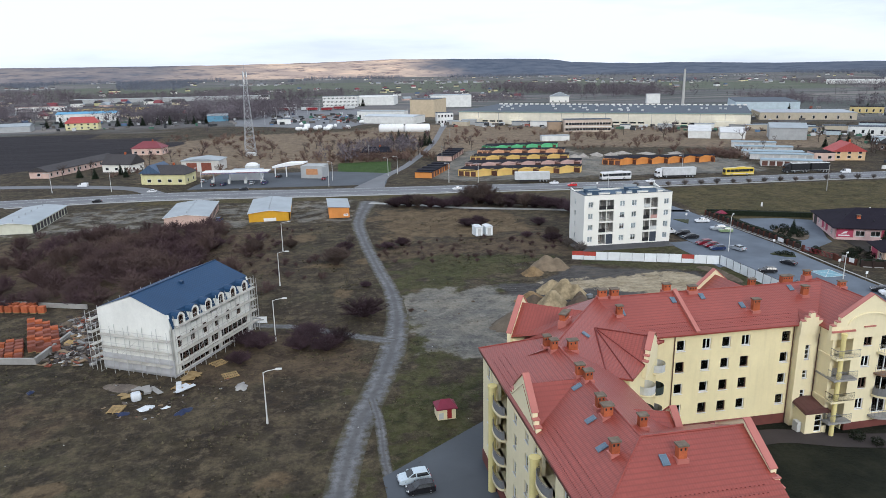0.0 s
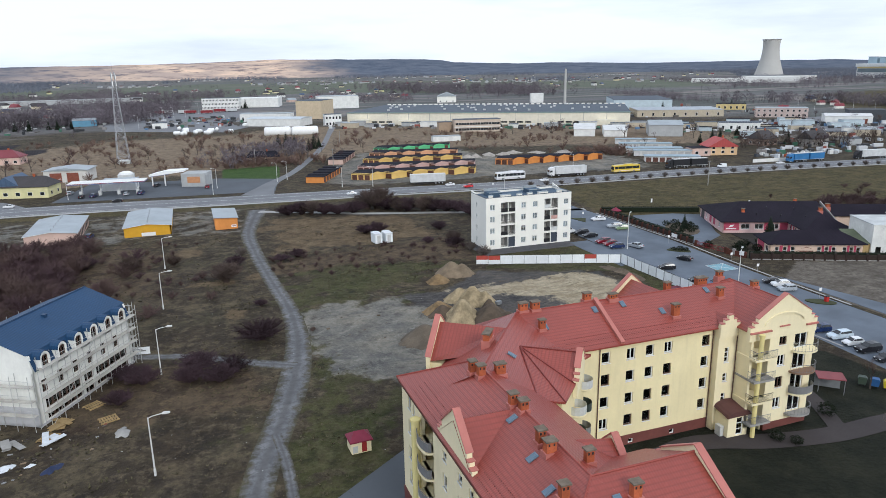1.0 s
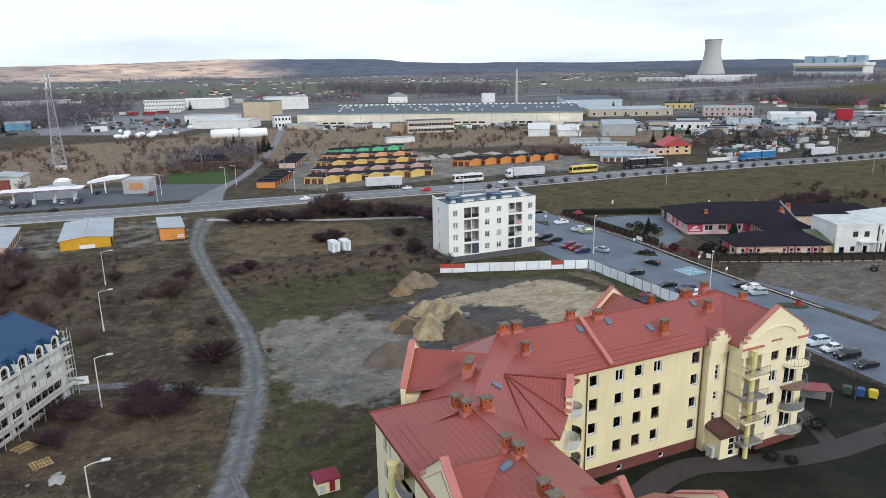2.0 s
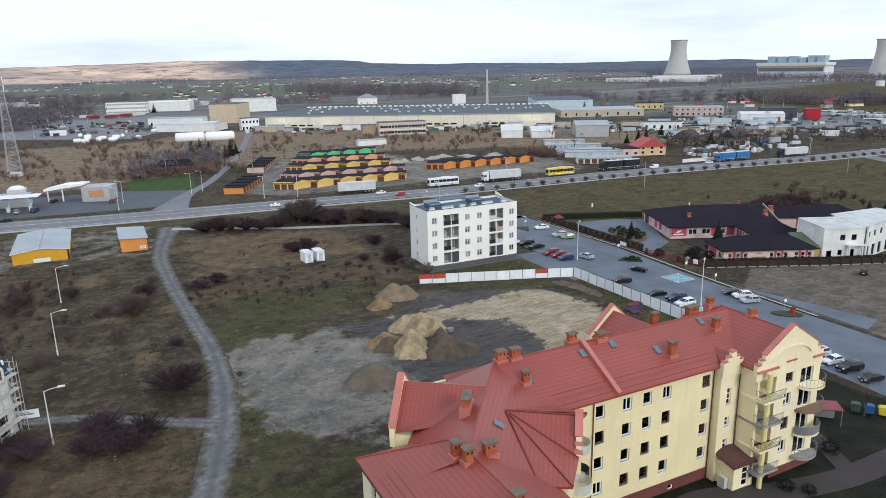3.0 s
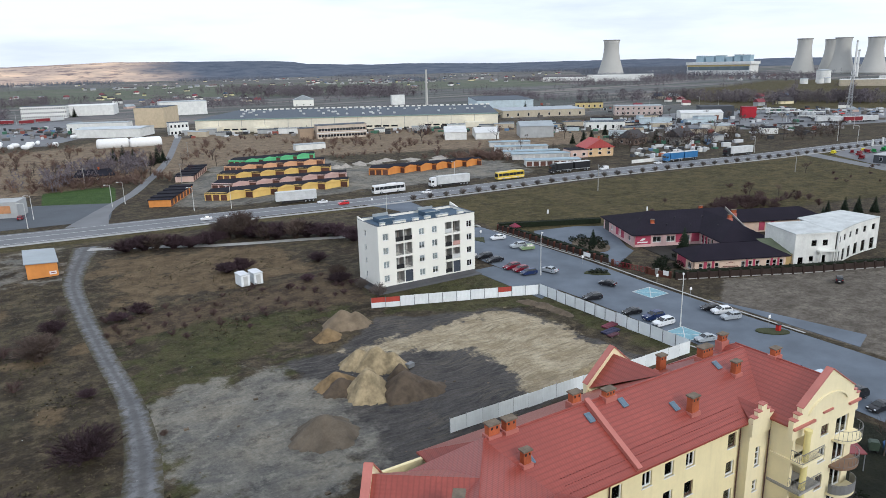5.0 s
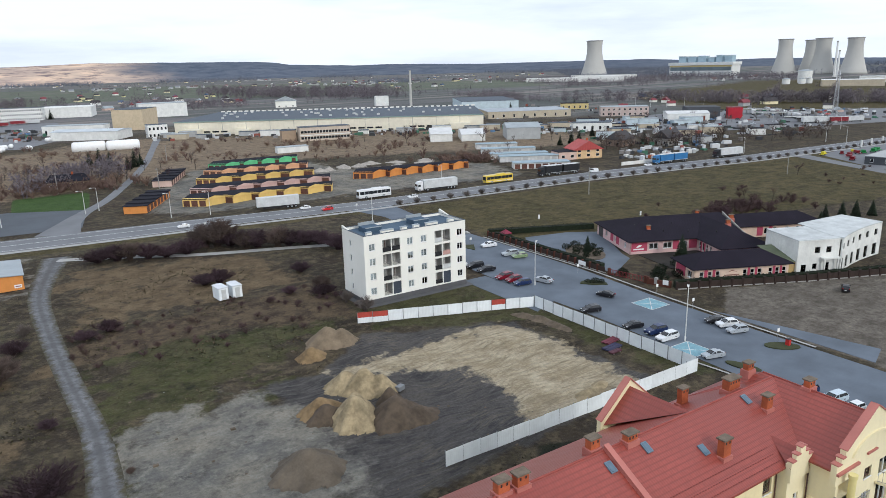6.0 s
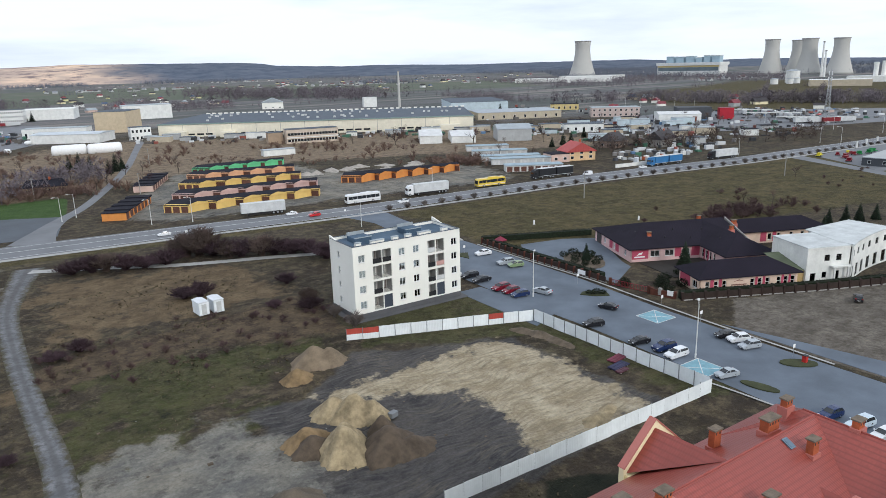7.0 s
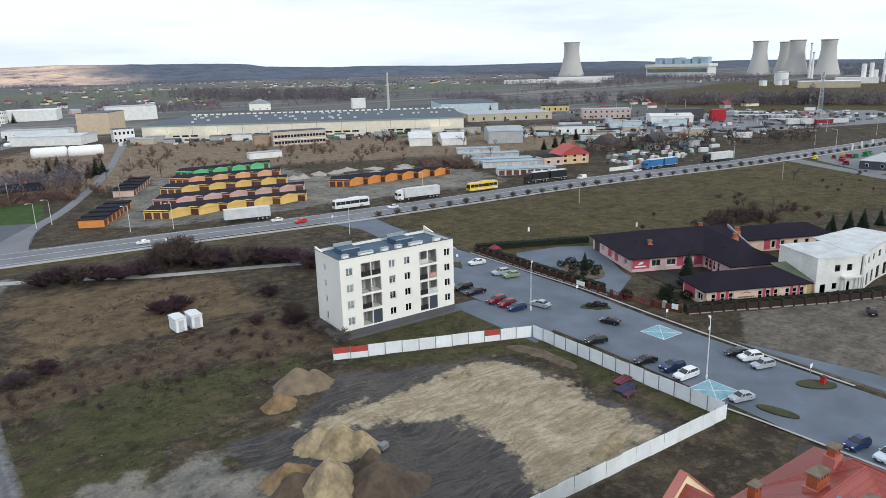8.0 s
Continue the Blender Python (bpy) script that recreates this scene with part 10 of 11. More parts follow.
for k, x, y, s in ((0, 4.2, 157.5, 2.1), (3, 7.8, 121.2, 2.1), (1, 0.4, 106.6, 1.4), (3, -2.4, 112.4, 1.6), (1, 7.0, 170.0, 1.3), (2, 3.2, 162.0, 1.3), (3, 2.4, 109.4, 1.6), (1, -3.8, 108.0, 1.3), (1, -10.2, 110.0, 1.4), (3, -12.6, 112.8, 1.3), (0, -6.6, 176, 1.2),
                 (1, -13.0, 104.0, 1.1), (0, -15.6, 176.0, 1.5), (1, -25.9, 181.0, 1.6), (3, 9.5, 139.0, 0.7), (2, 8.6, 178.0, 1.1), (1, 45.6, 188.6, 1.7), (3, 42.6, 189.0, 1.5), (1, 55, 172, 0.9), (3, 60.5, 168, 1.3), (0, 62.0, 172, 1.3), (2, 62.0, 160.5, 1.1), (1, 21.5, 172, 1.2), (3, 17.5, 170, 1.0),
                 (1, 63, 186, 1.3), (2, 62.6, 153.6, 1.3), (0, 16.5, 121.5, 0.35)):
    bush(k, x, y, s)
r8 = random.Random(18)
SPOTS = []
for x, y, s in ((26.4, 224.0, 1.8), (30.5, 222.8, 2.0), (33.2, 221.6, 1.9), (37.1, 220.0, 1.9), (41.0, 218.8, 1.5), (46.1, 218.8, 2.0), (51.6, 222.6, 2.6), (54.4, 221.8, 3.0), (57.4, 220.4, 2.4), (59.8, 214.6, 1.8), (62.6, 214.2, 2.2), (66.8, 211.6, 2.1), (69.6, 210.6, 2.1), (73.4, 208.8, 2.0), (76.4, 206.8, 1.8), (78.2, 199.0, 2.0), (80.2, 190.0, 1.6)):
    bush(r8.choice((1, 3, 1, 0)), x, y, s * 1.12, "dense leafless purple-brown shrub beside the footpath", "shrubs beside the footpath")
for i in range(300):
    x, y = r8.gauss(-42, 17), r8.uniform(138, 204)
    if not -82 < x < -8 or x > -26 and i % 3 or y < 150 and x < -40 and i % 2:
        continue
    SPOTS.append((x, y, r8.uniform(1.0, 2.3)))
for i in range(46):
    SPOTS.append((r8.uniform(-26, 2), r8.uniform(146, 200), r8.uniform(0.4, 0.9)))
for i in range(60):
    SPOTS.append((r8.uniform(14, 63), r8.gauss(165, 6), r8.uniform(0.3, 0.6)))
for i in range(46):
    SPOTS.append((r8.gauss(194, 9), r8.gauss(165, 4), r8.uniform(0.6, 1.5)))
for i in range(30):
    SPOTS.append((r8.uniform(150, 320), r8.uniform(150, 190), r8.uniform(0.4, 1.0)))
NEAR = len(SPOTS)
for i in range(1500):
    x, y = r8.uniform(-95, 300), r8.uniform(318, 545)
    if 40 < x < 140 and y < 384 or x > 120 and y < 345 or -10 < x < 45 and y < 340 or x > 195 and y < 330 or y > 535 - max(0, x - 60) * 0.45 or x > 240 and y < 420 or 42 < x < 98 and y > 480 or abs(x - (34 + (y - 300) * 0.32)) < 6:
        continue
    if noise.noise(Vector((x * 0.035, y * 0.025, 4.0))) < -0.08:
        continue
    SPOTS.append((x, y, r8.uniform(0.6, 1.7)))
for i in range(90):
    x, y = r8.gauss(33, 14), r8.gauss(352, 10)
    if y > 338:
        SPOTS.append((x, y, r8.uniform(1.3, 2.4)))
for i in range(70):
    SPOTS.append((r8.gauss(198, 8), r8.gauss(312, 9), r8.uniform(0.8, 2.0)))
LIGHT = [bush_mesh(31 + i, (2.1, 2.4, 1.8)[i], (2.0, 1.7, 2.3)[i], 30, 24, 0.026) for i in range(3)]
LIGHT += [bush_mesh(41 + i, (2.1, 2.4, 1.8)[i], (2.0, 1.7, 2.3)[i], 13, 9, 0.07) for i in range(3)]
PROTO = []
for q in LIGHT:
    fl_ = [len(f_) for f_ in q.f]
    PROTO.append((np.array(q.v), np.array([f_ for f_ in q.f if len(f_) == 3]), np.array([f_ for f_ in q.f if len(f_) == 4])))


def scrub_patch(spots, protos_, low, high, label):
    """Thickets past counting, joined from a few shrub shapes."""
    vs, tris, quads_, base_ = [], [], [], 0
    for i, (x, y, s) in enumerate(spots):
        pv, p3, p4 = protos_[i % 3]
        a = i * 2.399
        c, n = math.cos(a) * s, math.sin(a) * s
        vs.append(np.stack([pv[:, 0] * c - pv[:, 1] * n + x, pv[:, 0] * n + pv[:, 1] * c + y, pv[:, 2] * s + float(rise(x, y))], 1))
        tris.append(p3 + base_)
        quads_.append(p4 + base_)
        base_ += len(pv)
    sm = bpy.data.meshes.new("scrub")
    sm.from_pydata(np.concatenate(vs).tolist(), [], np.concatenate(tris).tolist() + np.concatenate(quads_).tolist())
    ms_, nt, b = shader("bare_scrub_twigs")
    nt.links.new(mixrgb(nt, noise_fac(nt, place(nt), 0.07, 0.35, 0.65, 4), low, high), b.inputs["Base Color"])
    b.inputs["Roughness"].default_value = 0.9
    b.inputs["Specular IOR Level"].default_value = 0.15
    sm.materials.append(ms_)
    return tagged(new("scrub", sm), label, "scrub", kind="stuff")


scrub_patch(SPOTS[:NEAR], PROTO[:3], (0.070, 0.043, 0.050), (0.112, 0.078, 0.066), "thickets of leafless purple-brown scrub on the waste land")
scrub_patch(SPOTS[NEAR:], PROTO[3:], (0.120, 0.078, 0.070), (0.200, 0.140, 0.105), "wide thickets of leafless red-brown scrub beyond the road")
for i in range(46):
    x = 118 + i * 6.4
    y = float(np.interp(x, [100, 150, 195, 235, 290, 345, 420], [240.0, 237.0, 234.5, 230.5, 223.5, 220.0, 216.5])) - 0.8
    bush(2, x, y, r8.uniform(0.75, 1.05), "young leafless roadside tree", "young roadside trees")
for x, y, s in ((122.1, 163.6, 0.9), (125.0, 163.6, 1.0), (127.4, 160.3, 0.9), (126.2, 156.6, 0.8), (120.4, 158.4, 0.8), (123.2, 154.6, 0.8), (121.6, 156.2, 0.7), (124.6, 160.8, 0.9), (122.4, 160.6, 0.7), (125.8, 159.0, 0.8), (120.6, 155.4, 0.6), (116.8, 140.6, 1.0), (121.2, 135.0, 1.2), (119.9, 132.2, 1.0), (125.4, 137.6, 1.1), (125.0, 133.0, 1.0), (123.0, 136.4, 1.0), (131, 138.5, 0.9), (136, 141.4, 1.0), (108.2, 140.2, 0.75), (107.0, 140.9, 0.6), (109.3, 139.4, 0.6), (63.0, 62.0, 0.6), (61.6, 63.6, 0.7), (72, 66, 0.9), (116.6, 140.2, 0.7)):
    rn = random.Random(int(x * 10))
    m = Mesh()
    for _ in range(420):
        v = Vector((rn.gauss(0, 1), rn.gauss(0, 1), rn.gauss(0, 1))).normalized() * rn.uniform(0.55, 1.05)
        c = Vector((v.x * 1.3, v.y * 1.3, 0.85 + v.z * 0.85))
        if c.z < 0.02:
            continue
        q = [c + Vector((rn.uniform(-1, 1), rn.uniform(-1, 1), rn.uniform(-1, 1))) * 0.2 for _ in range(3)]
        m.face(*q)
    single("evergreen_shrub", m, HEDGE, "rounded dark evergreen shrub in a planted bed", "evergreen shrub", "evergreen shrubs", m=pose(x, y, float(rise(x, y))) @ Matrix.Diagonal((s, s, s, 1)))


def tree_parts(seed, h, mat):
    """A bare tree: tapered trunk with limbs, and a crown of fine forking twigs."""
    rn = random.Random(seed)
    wood, crown = Mesh(), Mesh()

    def grow(p, d, ln, r, lvl):
        q = p + d * ln
        (wood if lvl < 2 else crown).tube(p, q, r, r * 0.68, 6 if lvl == 0 else 4 if lvl == 1 else 3, False)
        if lvl == 4:
            return
        for i in range((4, 4, 4, 4)[lvl]):
            ax = Vector((rn.uniform(-1, 1), rn.uniform(-1, 1), rn.uniform(-0.15, 0.7)))
            nd = (d * 0.75 + ax * (0.75 if lvl else 0.6)).normalized()
            grow(p.lerp(q, rn.uniform(0.55, 1.0)), nd, ln * rn.uniform(0.55, 0.8), r * 0.5, lvl + 1)

    grow(Vector((0, 0, -0.1)), Vector((rn.uniform(-0.05, 0.05), rn.uniform(-0.05, 0.05), 1)).normalized(), h * 0.36, h * 0.022, 0)
    return wood.data("trunk", BARK), crown.data("crown", mat)


TREES = [tree_parts(21, 8.5, TWIG), tree_parts(22, 9.0, TWIG_RED), tree_parts(23, 8.0, TWIG_GREY)]


def tree(k, x, y, s, label="bare deciduous tree with a fine twiggy crown", group="bare trees"):
    o = thing("tree", pose(x, y, -0.05, 0, 0, (x * 31 + y * 17) % 360) @ Matrix.Diagonal((s, s, s, 1)), label, "tree", group)
    part("trunk", TREES[k][0], None, o)
    part("crown", TREES[k][1], None, o)


for x, y, s in ((325, 285, 1.1), (318, 281, 1.0), (334, 280, 1.2), (342, 278, 1.2), (352, 274, 1.1), (300, 288, 1.2), (310, 282, 1.1), (290, 290, 1.1), (283, 296, 1.0), (276, 303, 1.1), (346, 268, 1.0), (362, 262, 1.2), (372, 258, 1.2), (330, 300, 1.2), (355, 290, 1.0), (398, 252, 1.2), (232, 300, 0.8), (226, 318, 0.9),
                 (50, 352, 1.0), (56, 366, 1.1), (44, 378, 1.0), (62, 392, 1.1), (34, 392, 1.0), (52, 402, 1.2), (20, 380, 1.1), (68, 345, 0.9), (28, 410, 1.2), (70, 420, 1.1), (12, 398, 1.0), (226, 420, 1.2), (238, 430, 1.2), (250, 372, 1.3), (216, 402, 0.9), (200, 425, 0.9),
                 (-56, 382, 1.2), (-70, 372, 1.0), (-78, 360, 1.1), (-46, 372, 1.0), (-96, 330, 1.0), (-72, 322, 0.9), (-104, 318, 1.0), (-60, 322, 0.8), (80, 58, 0.55), (84.5, 70, 0.6), (75.6, 59.5, 0.5), (205, 172, 0.7), (214, 168, 0.6), (265, 190, 0.7)):
    tree(r8.choice((0, 1, 2)), x, y, s)

r13 = random.Random(13)
for i in range(70):
    x, y = r13.uniform(255, 470), r13.uniform(262, 440)
    if y < 258 + (430 - x) * 0.14:
        continue
    tree(r13.choice((0, 1, 2)), x, y, r13.uniform(0.6, 1.1), "bare tree between crowded yards", "trees between the yards")
for i in range(34):
    x, y = r13.gauss(30, 34), r13.gauss(386, 16)
    tree(r13.choice((0, 1, 2)), x, y, r13.uniform(0.5, 0.95), "bare tree in the scrub", "trees in the scrub")


def conifer_mesh(seed, h, r):
    rn = random.Random(seed)
    m = Mesh()
    for k in range(26):
        t = k / 26
        z = h * (0.06 + 0.92 * t)
        rad = r * (1 - t) ** 0.9 + 0.08
        n = max(5, int(13 * (1 - t)) + 4)
        for i in range(n):
            a = 6.283 * (i + rn.random()) / n
            rr = rad * rn.uniform(0.75, 1.1)
            tip = Vector((rr * math.cos(a), rr * math.sin(a), z - 0.16 * rr))
            w = 0.16 * r + 0.05
            s = Vector((-math.sin(a), math.cos(a), 0)) * w
            root = Vector((0, 0, z + 0.10 * h / 10))
            m.face(root, tip - s, tip + Vector((0, 0, -0.08 * rr))).face(root, tip + Vector((0, 0, -0.08 * rr)), tip + s)
    return m.data("crown", NEEDLE)


CONE = conifer_mesh(5, 6.0, 1.6), Mesh().tube((0, 0, -0.1), (0, 0, 5.0), 0.14, 0.04, 6).data("trunk", BARK)
for x, y, s in ((124.0, 158.4, 0.72), (137.2, 141.8, 1.0), (280, 330, 1.2), (284, 328, 1.3), (270, 328, 1.0), (305, 300, 1.3), (316, 350, 1.1), (420, 560, 1.6), (500, 560, 1.5), (505, 548, 1.3), (198.3, 142.7, 0.8), (203.5, 140.9, 0.9), (208.2, 139.6, 0.9), (214, 138, 0.8), (194, 141.6, 0.6), (53, 424, 1.5), (57, 418, 1.3), (49, 428, 1.2), (66, 405, 1.5), (62, 398, 1.2), (70, 412, 1.1),
                 (178, 492, 1.1), (196, 478, 1.0), (212, 470, 1.0), (-160, 640, 1.5), (-150, 640, 1.6), (-140, 640, 1.5), (-128, 642, 1.4), (-118, 640, 1.5), (-105, 645, 1.3), (-98, 640, 1.4), (-88, 640, 1.2), (-206, 645, 1.5), (-216, 640, 1.4), (-84, 330, 0.9), (-92, 320, 0.9), (-100, 326, 0.9), (-80, 322, 0.8), (-72, 318, 0.8), (60, 880, 2.0), (66, 870, 1.8)):
    o = thing("conifer", pose(x, y, 0, 0, 0, (x * 13) % 360) @ Matrix.Diagonal((s, s, s, 1)), "dark green conifer among the buildings", "conifer", "conifers")
    part("trunk", CONE[1], None, o)
    part("crown", CONE[0], None, o)

# dead grass tufts and weeds, thickest on the waste land
rn = np.random.RandomState(3)
tx, ty = rn.uniform(-60, 60, 18000), rn.uniform(58, 205, 18000)
dens = 0.5 + 0.5 * np.sin(tx * 0.19 + 2.1 * np.sin(ty * 0.11)) * np.sin(ty * 0.23 + 1.7 * np.sin(tx * 0.09))
keep = rn.uniform(0, 1, tx.size) < 0.15 + 0.85 * dens**2
for poly, soft in ((PAD, 2), (GREY, 4), (DARK, 4)):
    keep &= inside(poly, tx, ty, soft) < 0.3
line = np.array([(15.6, 222), (12.6, 203), (12.4, 178), (13.4, 152), (14.3, 133), (13.4, 118), (10.6, 103), (6.8, 90), (3.6, 80), (1.4, 70), (-0.5, 58)])
cx = np.interp(ty, line[::-1, 1], line[::-1, 0])
keep &= np.abs(tx - cx) > 2.9
keep &= ~((tx > 5.5) & (ty < 80) & (ty < 68 + (tx - 8) * 0.9))
keep &= ~((tx > 16) & (ty < 82))
bx_, by_ = tx + 21.8, ty - 101.0
ca, sa = math.cos(radians(61)), math.sin(radians(61))
lx, ly = bx_ * ca + by_ * sa, -bx_ * sa + by_ * ca
keep &= ~((lx > -1.6) & (lx < 22.2) & (ly > -1.6) & (ly < 15))
tx, ty, dens = tx[keep], ty[keep], dens[keep]
tall = rn.uniform(0.06, 0.2, tx.size) * (0.7 + 0.9 * dens)
tz = rise(tx, ty)
vs, fs = [], []
ang = rn.uniform(0, 6.283, (tx.size, 3))
lean = rn.uniform(0.8, 1.8, (tx.size, 3))
for i in range(tx.size):
    for k in range(3):
        a, h_ = ang[i, k], tall[i]
        c_, s_ = math.cos(a), math.sin(a)
        n = len(vs)
        w_ = 0.10 + 0.22 * h_
        vs += [(tx[i] - s_ * w_, ty[i] + c_ * w_, tz[i] - 0.03), (tx[i] + s_ * w_, ty[i] - c_ * w_, tz[i] - 0.03), (tx[i] + c_ * h_ * lean[i, k], ty[i] + s_ * h_ * lean[i, k], tz[i] + h_)]
        fs.append((n, n + 1, n + 2))
tm = bpy.data.meshes.new("dead_grass")
tm.from_pydata(vs, [], fs)
mt, nt, b = shader("dead_grass_tufts")
co = place(nt)
isl = nt.nodes.new("ShaderNodeNewGeometry").outputs["Random Per Island"]
c0 = mixrgb(nt, isl, (0.062, 0.050, 0.034), (0.125, 0.102, 0.066))
c1 = mixrgb(nt, noise_fac(nt, co, 0.06, 0.4, 0.6, 4), c0, mixrgb(nt, isl, (0.048, 0.046, 0.025), (0.095, 0.086, 0.050)))
nt.links.new(c1, b.inputs["Base Color"])
b.inputs["Roughness"].default_value = 0.95
b.inputs["Specular IOR Level"].default_value = 0.1
tm.materials.append(mt)
tagged(new("dead_grass", tm), "tufts of dead bleached grass and weeds on the waste land", "grass", kind="stuff")
# small pale litter scattered in the weeds
r9 = random.Random(9)
lit = Mesh()
for i in range(80):
    x, y = r9.gauss(-6, 16), r9.uniform(76, 150)
    if i % 5 == 0:
        x, y = r9.uniform(-2, 45), r9.uniform(78, 150)
    if abs(x - 8) < 3.5:
        continue
    s = r9.uniform(0.03, 0.11)
    z = float(rise(x, y)) + 0.04
    q = [(x + r9.uniform(-s, s) * 1.5, y + r9.uniform(-s, s) * 1.5, z + r9.uniform(0, s)) for _ in range(4)]
    lit.face(*q)
single("litter", lit, paint("pale_litter", (0.55, 0.55, 0.53), 0.7, 0.2, 2, 6), "scraps of pale paper and plastic in the weeds", "litter", kind="stuff")
stn = Mesh()
for i in range(46):
    x, y = r9.uniform(17, 60), r9.uniform(98, 150)
    s = r9.uniform(0.05, 0.2) if i % 12 else 0.3
    z = float(rise(x, y))
    stn.box(x - s, y - s * 0.7, z - 0.05, x + s, y + s * 0.7, z + s * 0.6)
single("stones", stn, EARTH, "stones and clods strewn over the building plot", "stones", kind="stuff")


# ---- villages, woods and hills towards the horizon ----
far_roofs = (TILE_WINE, TILE_GREY, TILE_GREY, SHEET_ROOF, TILE_BLUE, TILE_GREY)
protos = []
for i in range(8):
    protos.append(house_thing("house", "distant pale village house with a pitched roof", "house", -330 + i * 22, 1010 + (i % 3) * 25, (11, 14, 10, 16)[i % 4], (9, 10, 8, 11)[i % 4], (3.6, 5.0, 4.2, 3.4)[i % 4], i * 25, (WHITE, PALE, LIMEW, PINKISH, TAN_W, WHITE, GREYW, CREAM_LIGHT)[i], far_roofs[i % 6], (3.6, 4.2, 3.2)[i % 3], 0.0, "x", 0, i % 2 == 0, "distant village houses"))
r10 = random.Random(10)


def sprinkle(n, az0, az1, d0, d1):
    for _ in range(n):
        a, d = radians(r10.uniform(az0, az1)), r10.uniform(d0, d1)
        x, y = d * math.sin(a), d * math.cos(a)
        s = r10.uniform(0.5, 0.85)
        p = r10.choice(protos)
        o = copy_thing(p, pose(x, y, 0, 0, 0, r10.uniform(0, 180)))
        o.scale = (s, s, s)


sprinkle(46, -28, -9, 700, 1150)
sprinkle(30, -26, 2, 1150, 2000)
sprinkle(18, -4, 12, 1350, 1750)
sprinkle(22, 6, 18, 1000, 1400)
sprinkle(40, 16, 36, 1300, 2500)
sprinkle(26, 20, 44, 2000, 3300)
sprinkle(14, 44, 60, 560, 900)
sprinkle(22, -10, 20, 2300, 3400)

# cool pale tones stand in for distance haze, bluest in the far woods
HAZY_WOOD = paint("far_bare_woodland", (0.160, 0.175, 0.215), 0.95, 0.35, 0.004, 0.05)
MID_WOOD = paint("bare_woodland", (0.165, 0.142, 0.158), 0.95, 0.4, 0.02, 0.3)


def twig_trees(spots, twigs, rn, width=0.06):
    """Far bare trees as loose sheaves of thin upright twigs round a stem. spots: rows of x, y, height."""
    p = np.repeat(np.asarray(spots, float), twigs, 0)
    h, n = p[:, 2], len(p)
    a, q, e = rn.uniform(0, 6.283, n), np.sqrt(rn.uniform(0, 1, n)), rn.uniform(-1, 1, n)
    w = np.sqrt(np.clip(1 - e * e, 0, 1)) * q
    root = np.stack([p[:, 0] + 0.36 * h * w * np.cos(a), p[:, 1] + 0.36 * h * w * np.sin(a), h * (0.50 + 0.40 * e)], 1)
    root[::twigs, 2] = 0.0
    root[::twigs, :2] = np.asarray(spots, float)[:, :2]
    up = np.stack([0.08 * h * w * np.cos(a) + rn.uniform(-0.12, 0.12, n) * h, 0.08 * h * w * np.sin(a) + rn.uniform(-0.12, 0.12, n) * h, h * rn.uniform(-0.04, 0.16, n)], 1)
    up[::twigs, 2] = 0.6 * h[::twigs]
    b2 = rn.uniform(0, 3.1416, n)
    side = np.stack([np.cos(b2), np.sin(b2), rn.uniform(-0.4, 0.4, n)], 1) * (width * h * rn.uniform(0.6, 1.3, n))[:, None]
    v = np.stack([root - side, root + side, root + up], 1).reshape(-1, 3)
    m = Mesh()
    m.v, m.f = v.tolist(), np.arange(3 * n).reshape(-1, 3).tolist()
    return m


def wood(label, n, az0, az1, d0, d1, mat, hmin, hmax, thr, seed, twigs=22, width=0.06):
    """Far trees without number, gathered in groves that lie across the view."""
    rn = np.random.RandomState(seed)
    spots, tries = [], 0
    while len(spots) < n and tries < n * 14:
        tries += 1
        a, d = radians(rn.uniform(az0, az1)), math.sqrt(rn.uniform(d0 * d0, d1 * d1))
        x, y = d * math.sin(a), d * math.cos(a)
        if noise.noise(Vector((x / (d * 0.12 + 40), y / (d * 0.18 + 40), seed))) < thr:
            continue
        if -430 < x < -75 and y < 620 and y < 470 - (x + 78) * 0.9 + 30:
            continue
        if -75 < x < 70 and y < 930 or 60 <= x < 620 and y < 900 - max(0, x - 330) * 1.1 or x > 400 and y < 440 and x < 600:
            continue
        spots.append((x, y, rn.uniform(hmin, hmax)))
    return single("woodland", twig_trees(spots, twigs, rn, width), mat, label, "woodland", kind="stuff")


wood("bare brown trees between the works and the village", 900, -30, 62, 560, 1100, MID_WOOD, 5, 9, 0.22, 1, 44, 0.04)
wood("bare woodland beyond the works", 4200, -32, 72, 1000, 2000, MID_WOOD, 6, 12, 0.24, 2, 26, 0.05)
wood("dark woodland towards the hills", 8000, -32, 74, 1900, 3400, HAZY_WOOD, 8, 14, 0.14, 3, 16, 0.07)
wood("forest at the foot of the hills", 9000, -32, 76, 3200, 4250, HAZY_WOOD, 9, 17, -0.15, 4, 9, 0.11)


def grove(label, line, n, spread, hmin, hmax, seed, mat):
    """A belt of bare trees along a line of plan points."""
    rn = np.random.RandomState(seed)
    k = rn.uniform(0, len(line) - 1.001, n)
    i = k.astype(int)
    pts = np.asarray(line, float)
    p = pts[i] + (pts[i + 1] - pts[i]) * (k - i)[:, None] + rn.normal(0, spread, (n, 2))
    return single("tree_belt", twig_trees(np.column_stack([p, rn.uniform(hmin, hmax, n)]), 90, rn, 0.03), mat, label, "tree belt", kind="stuff")


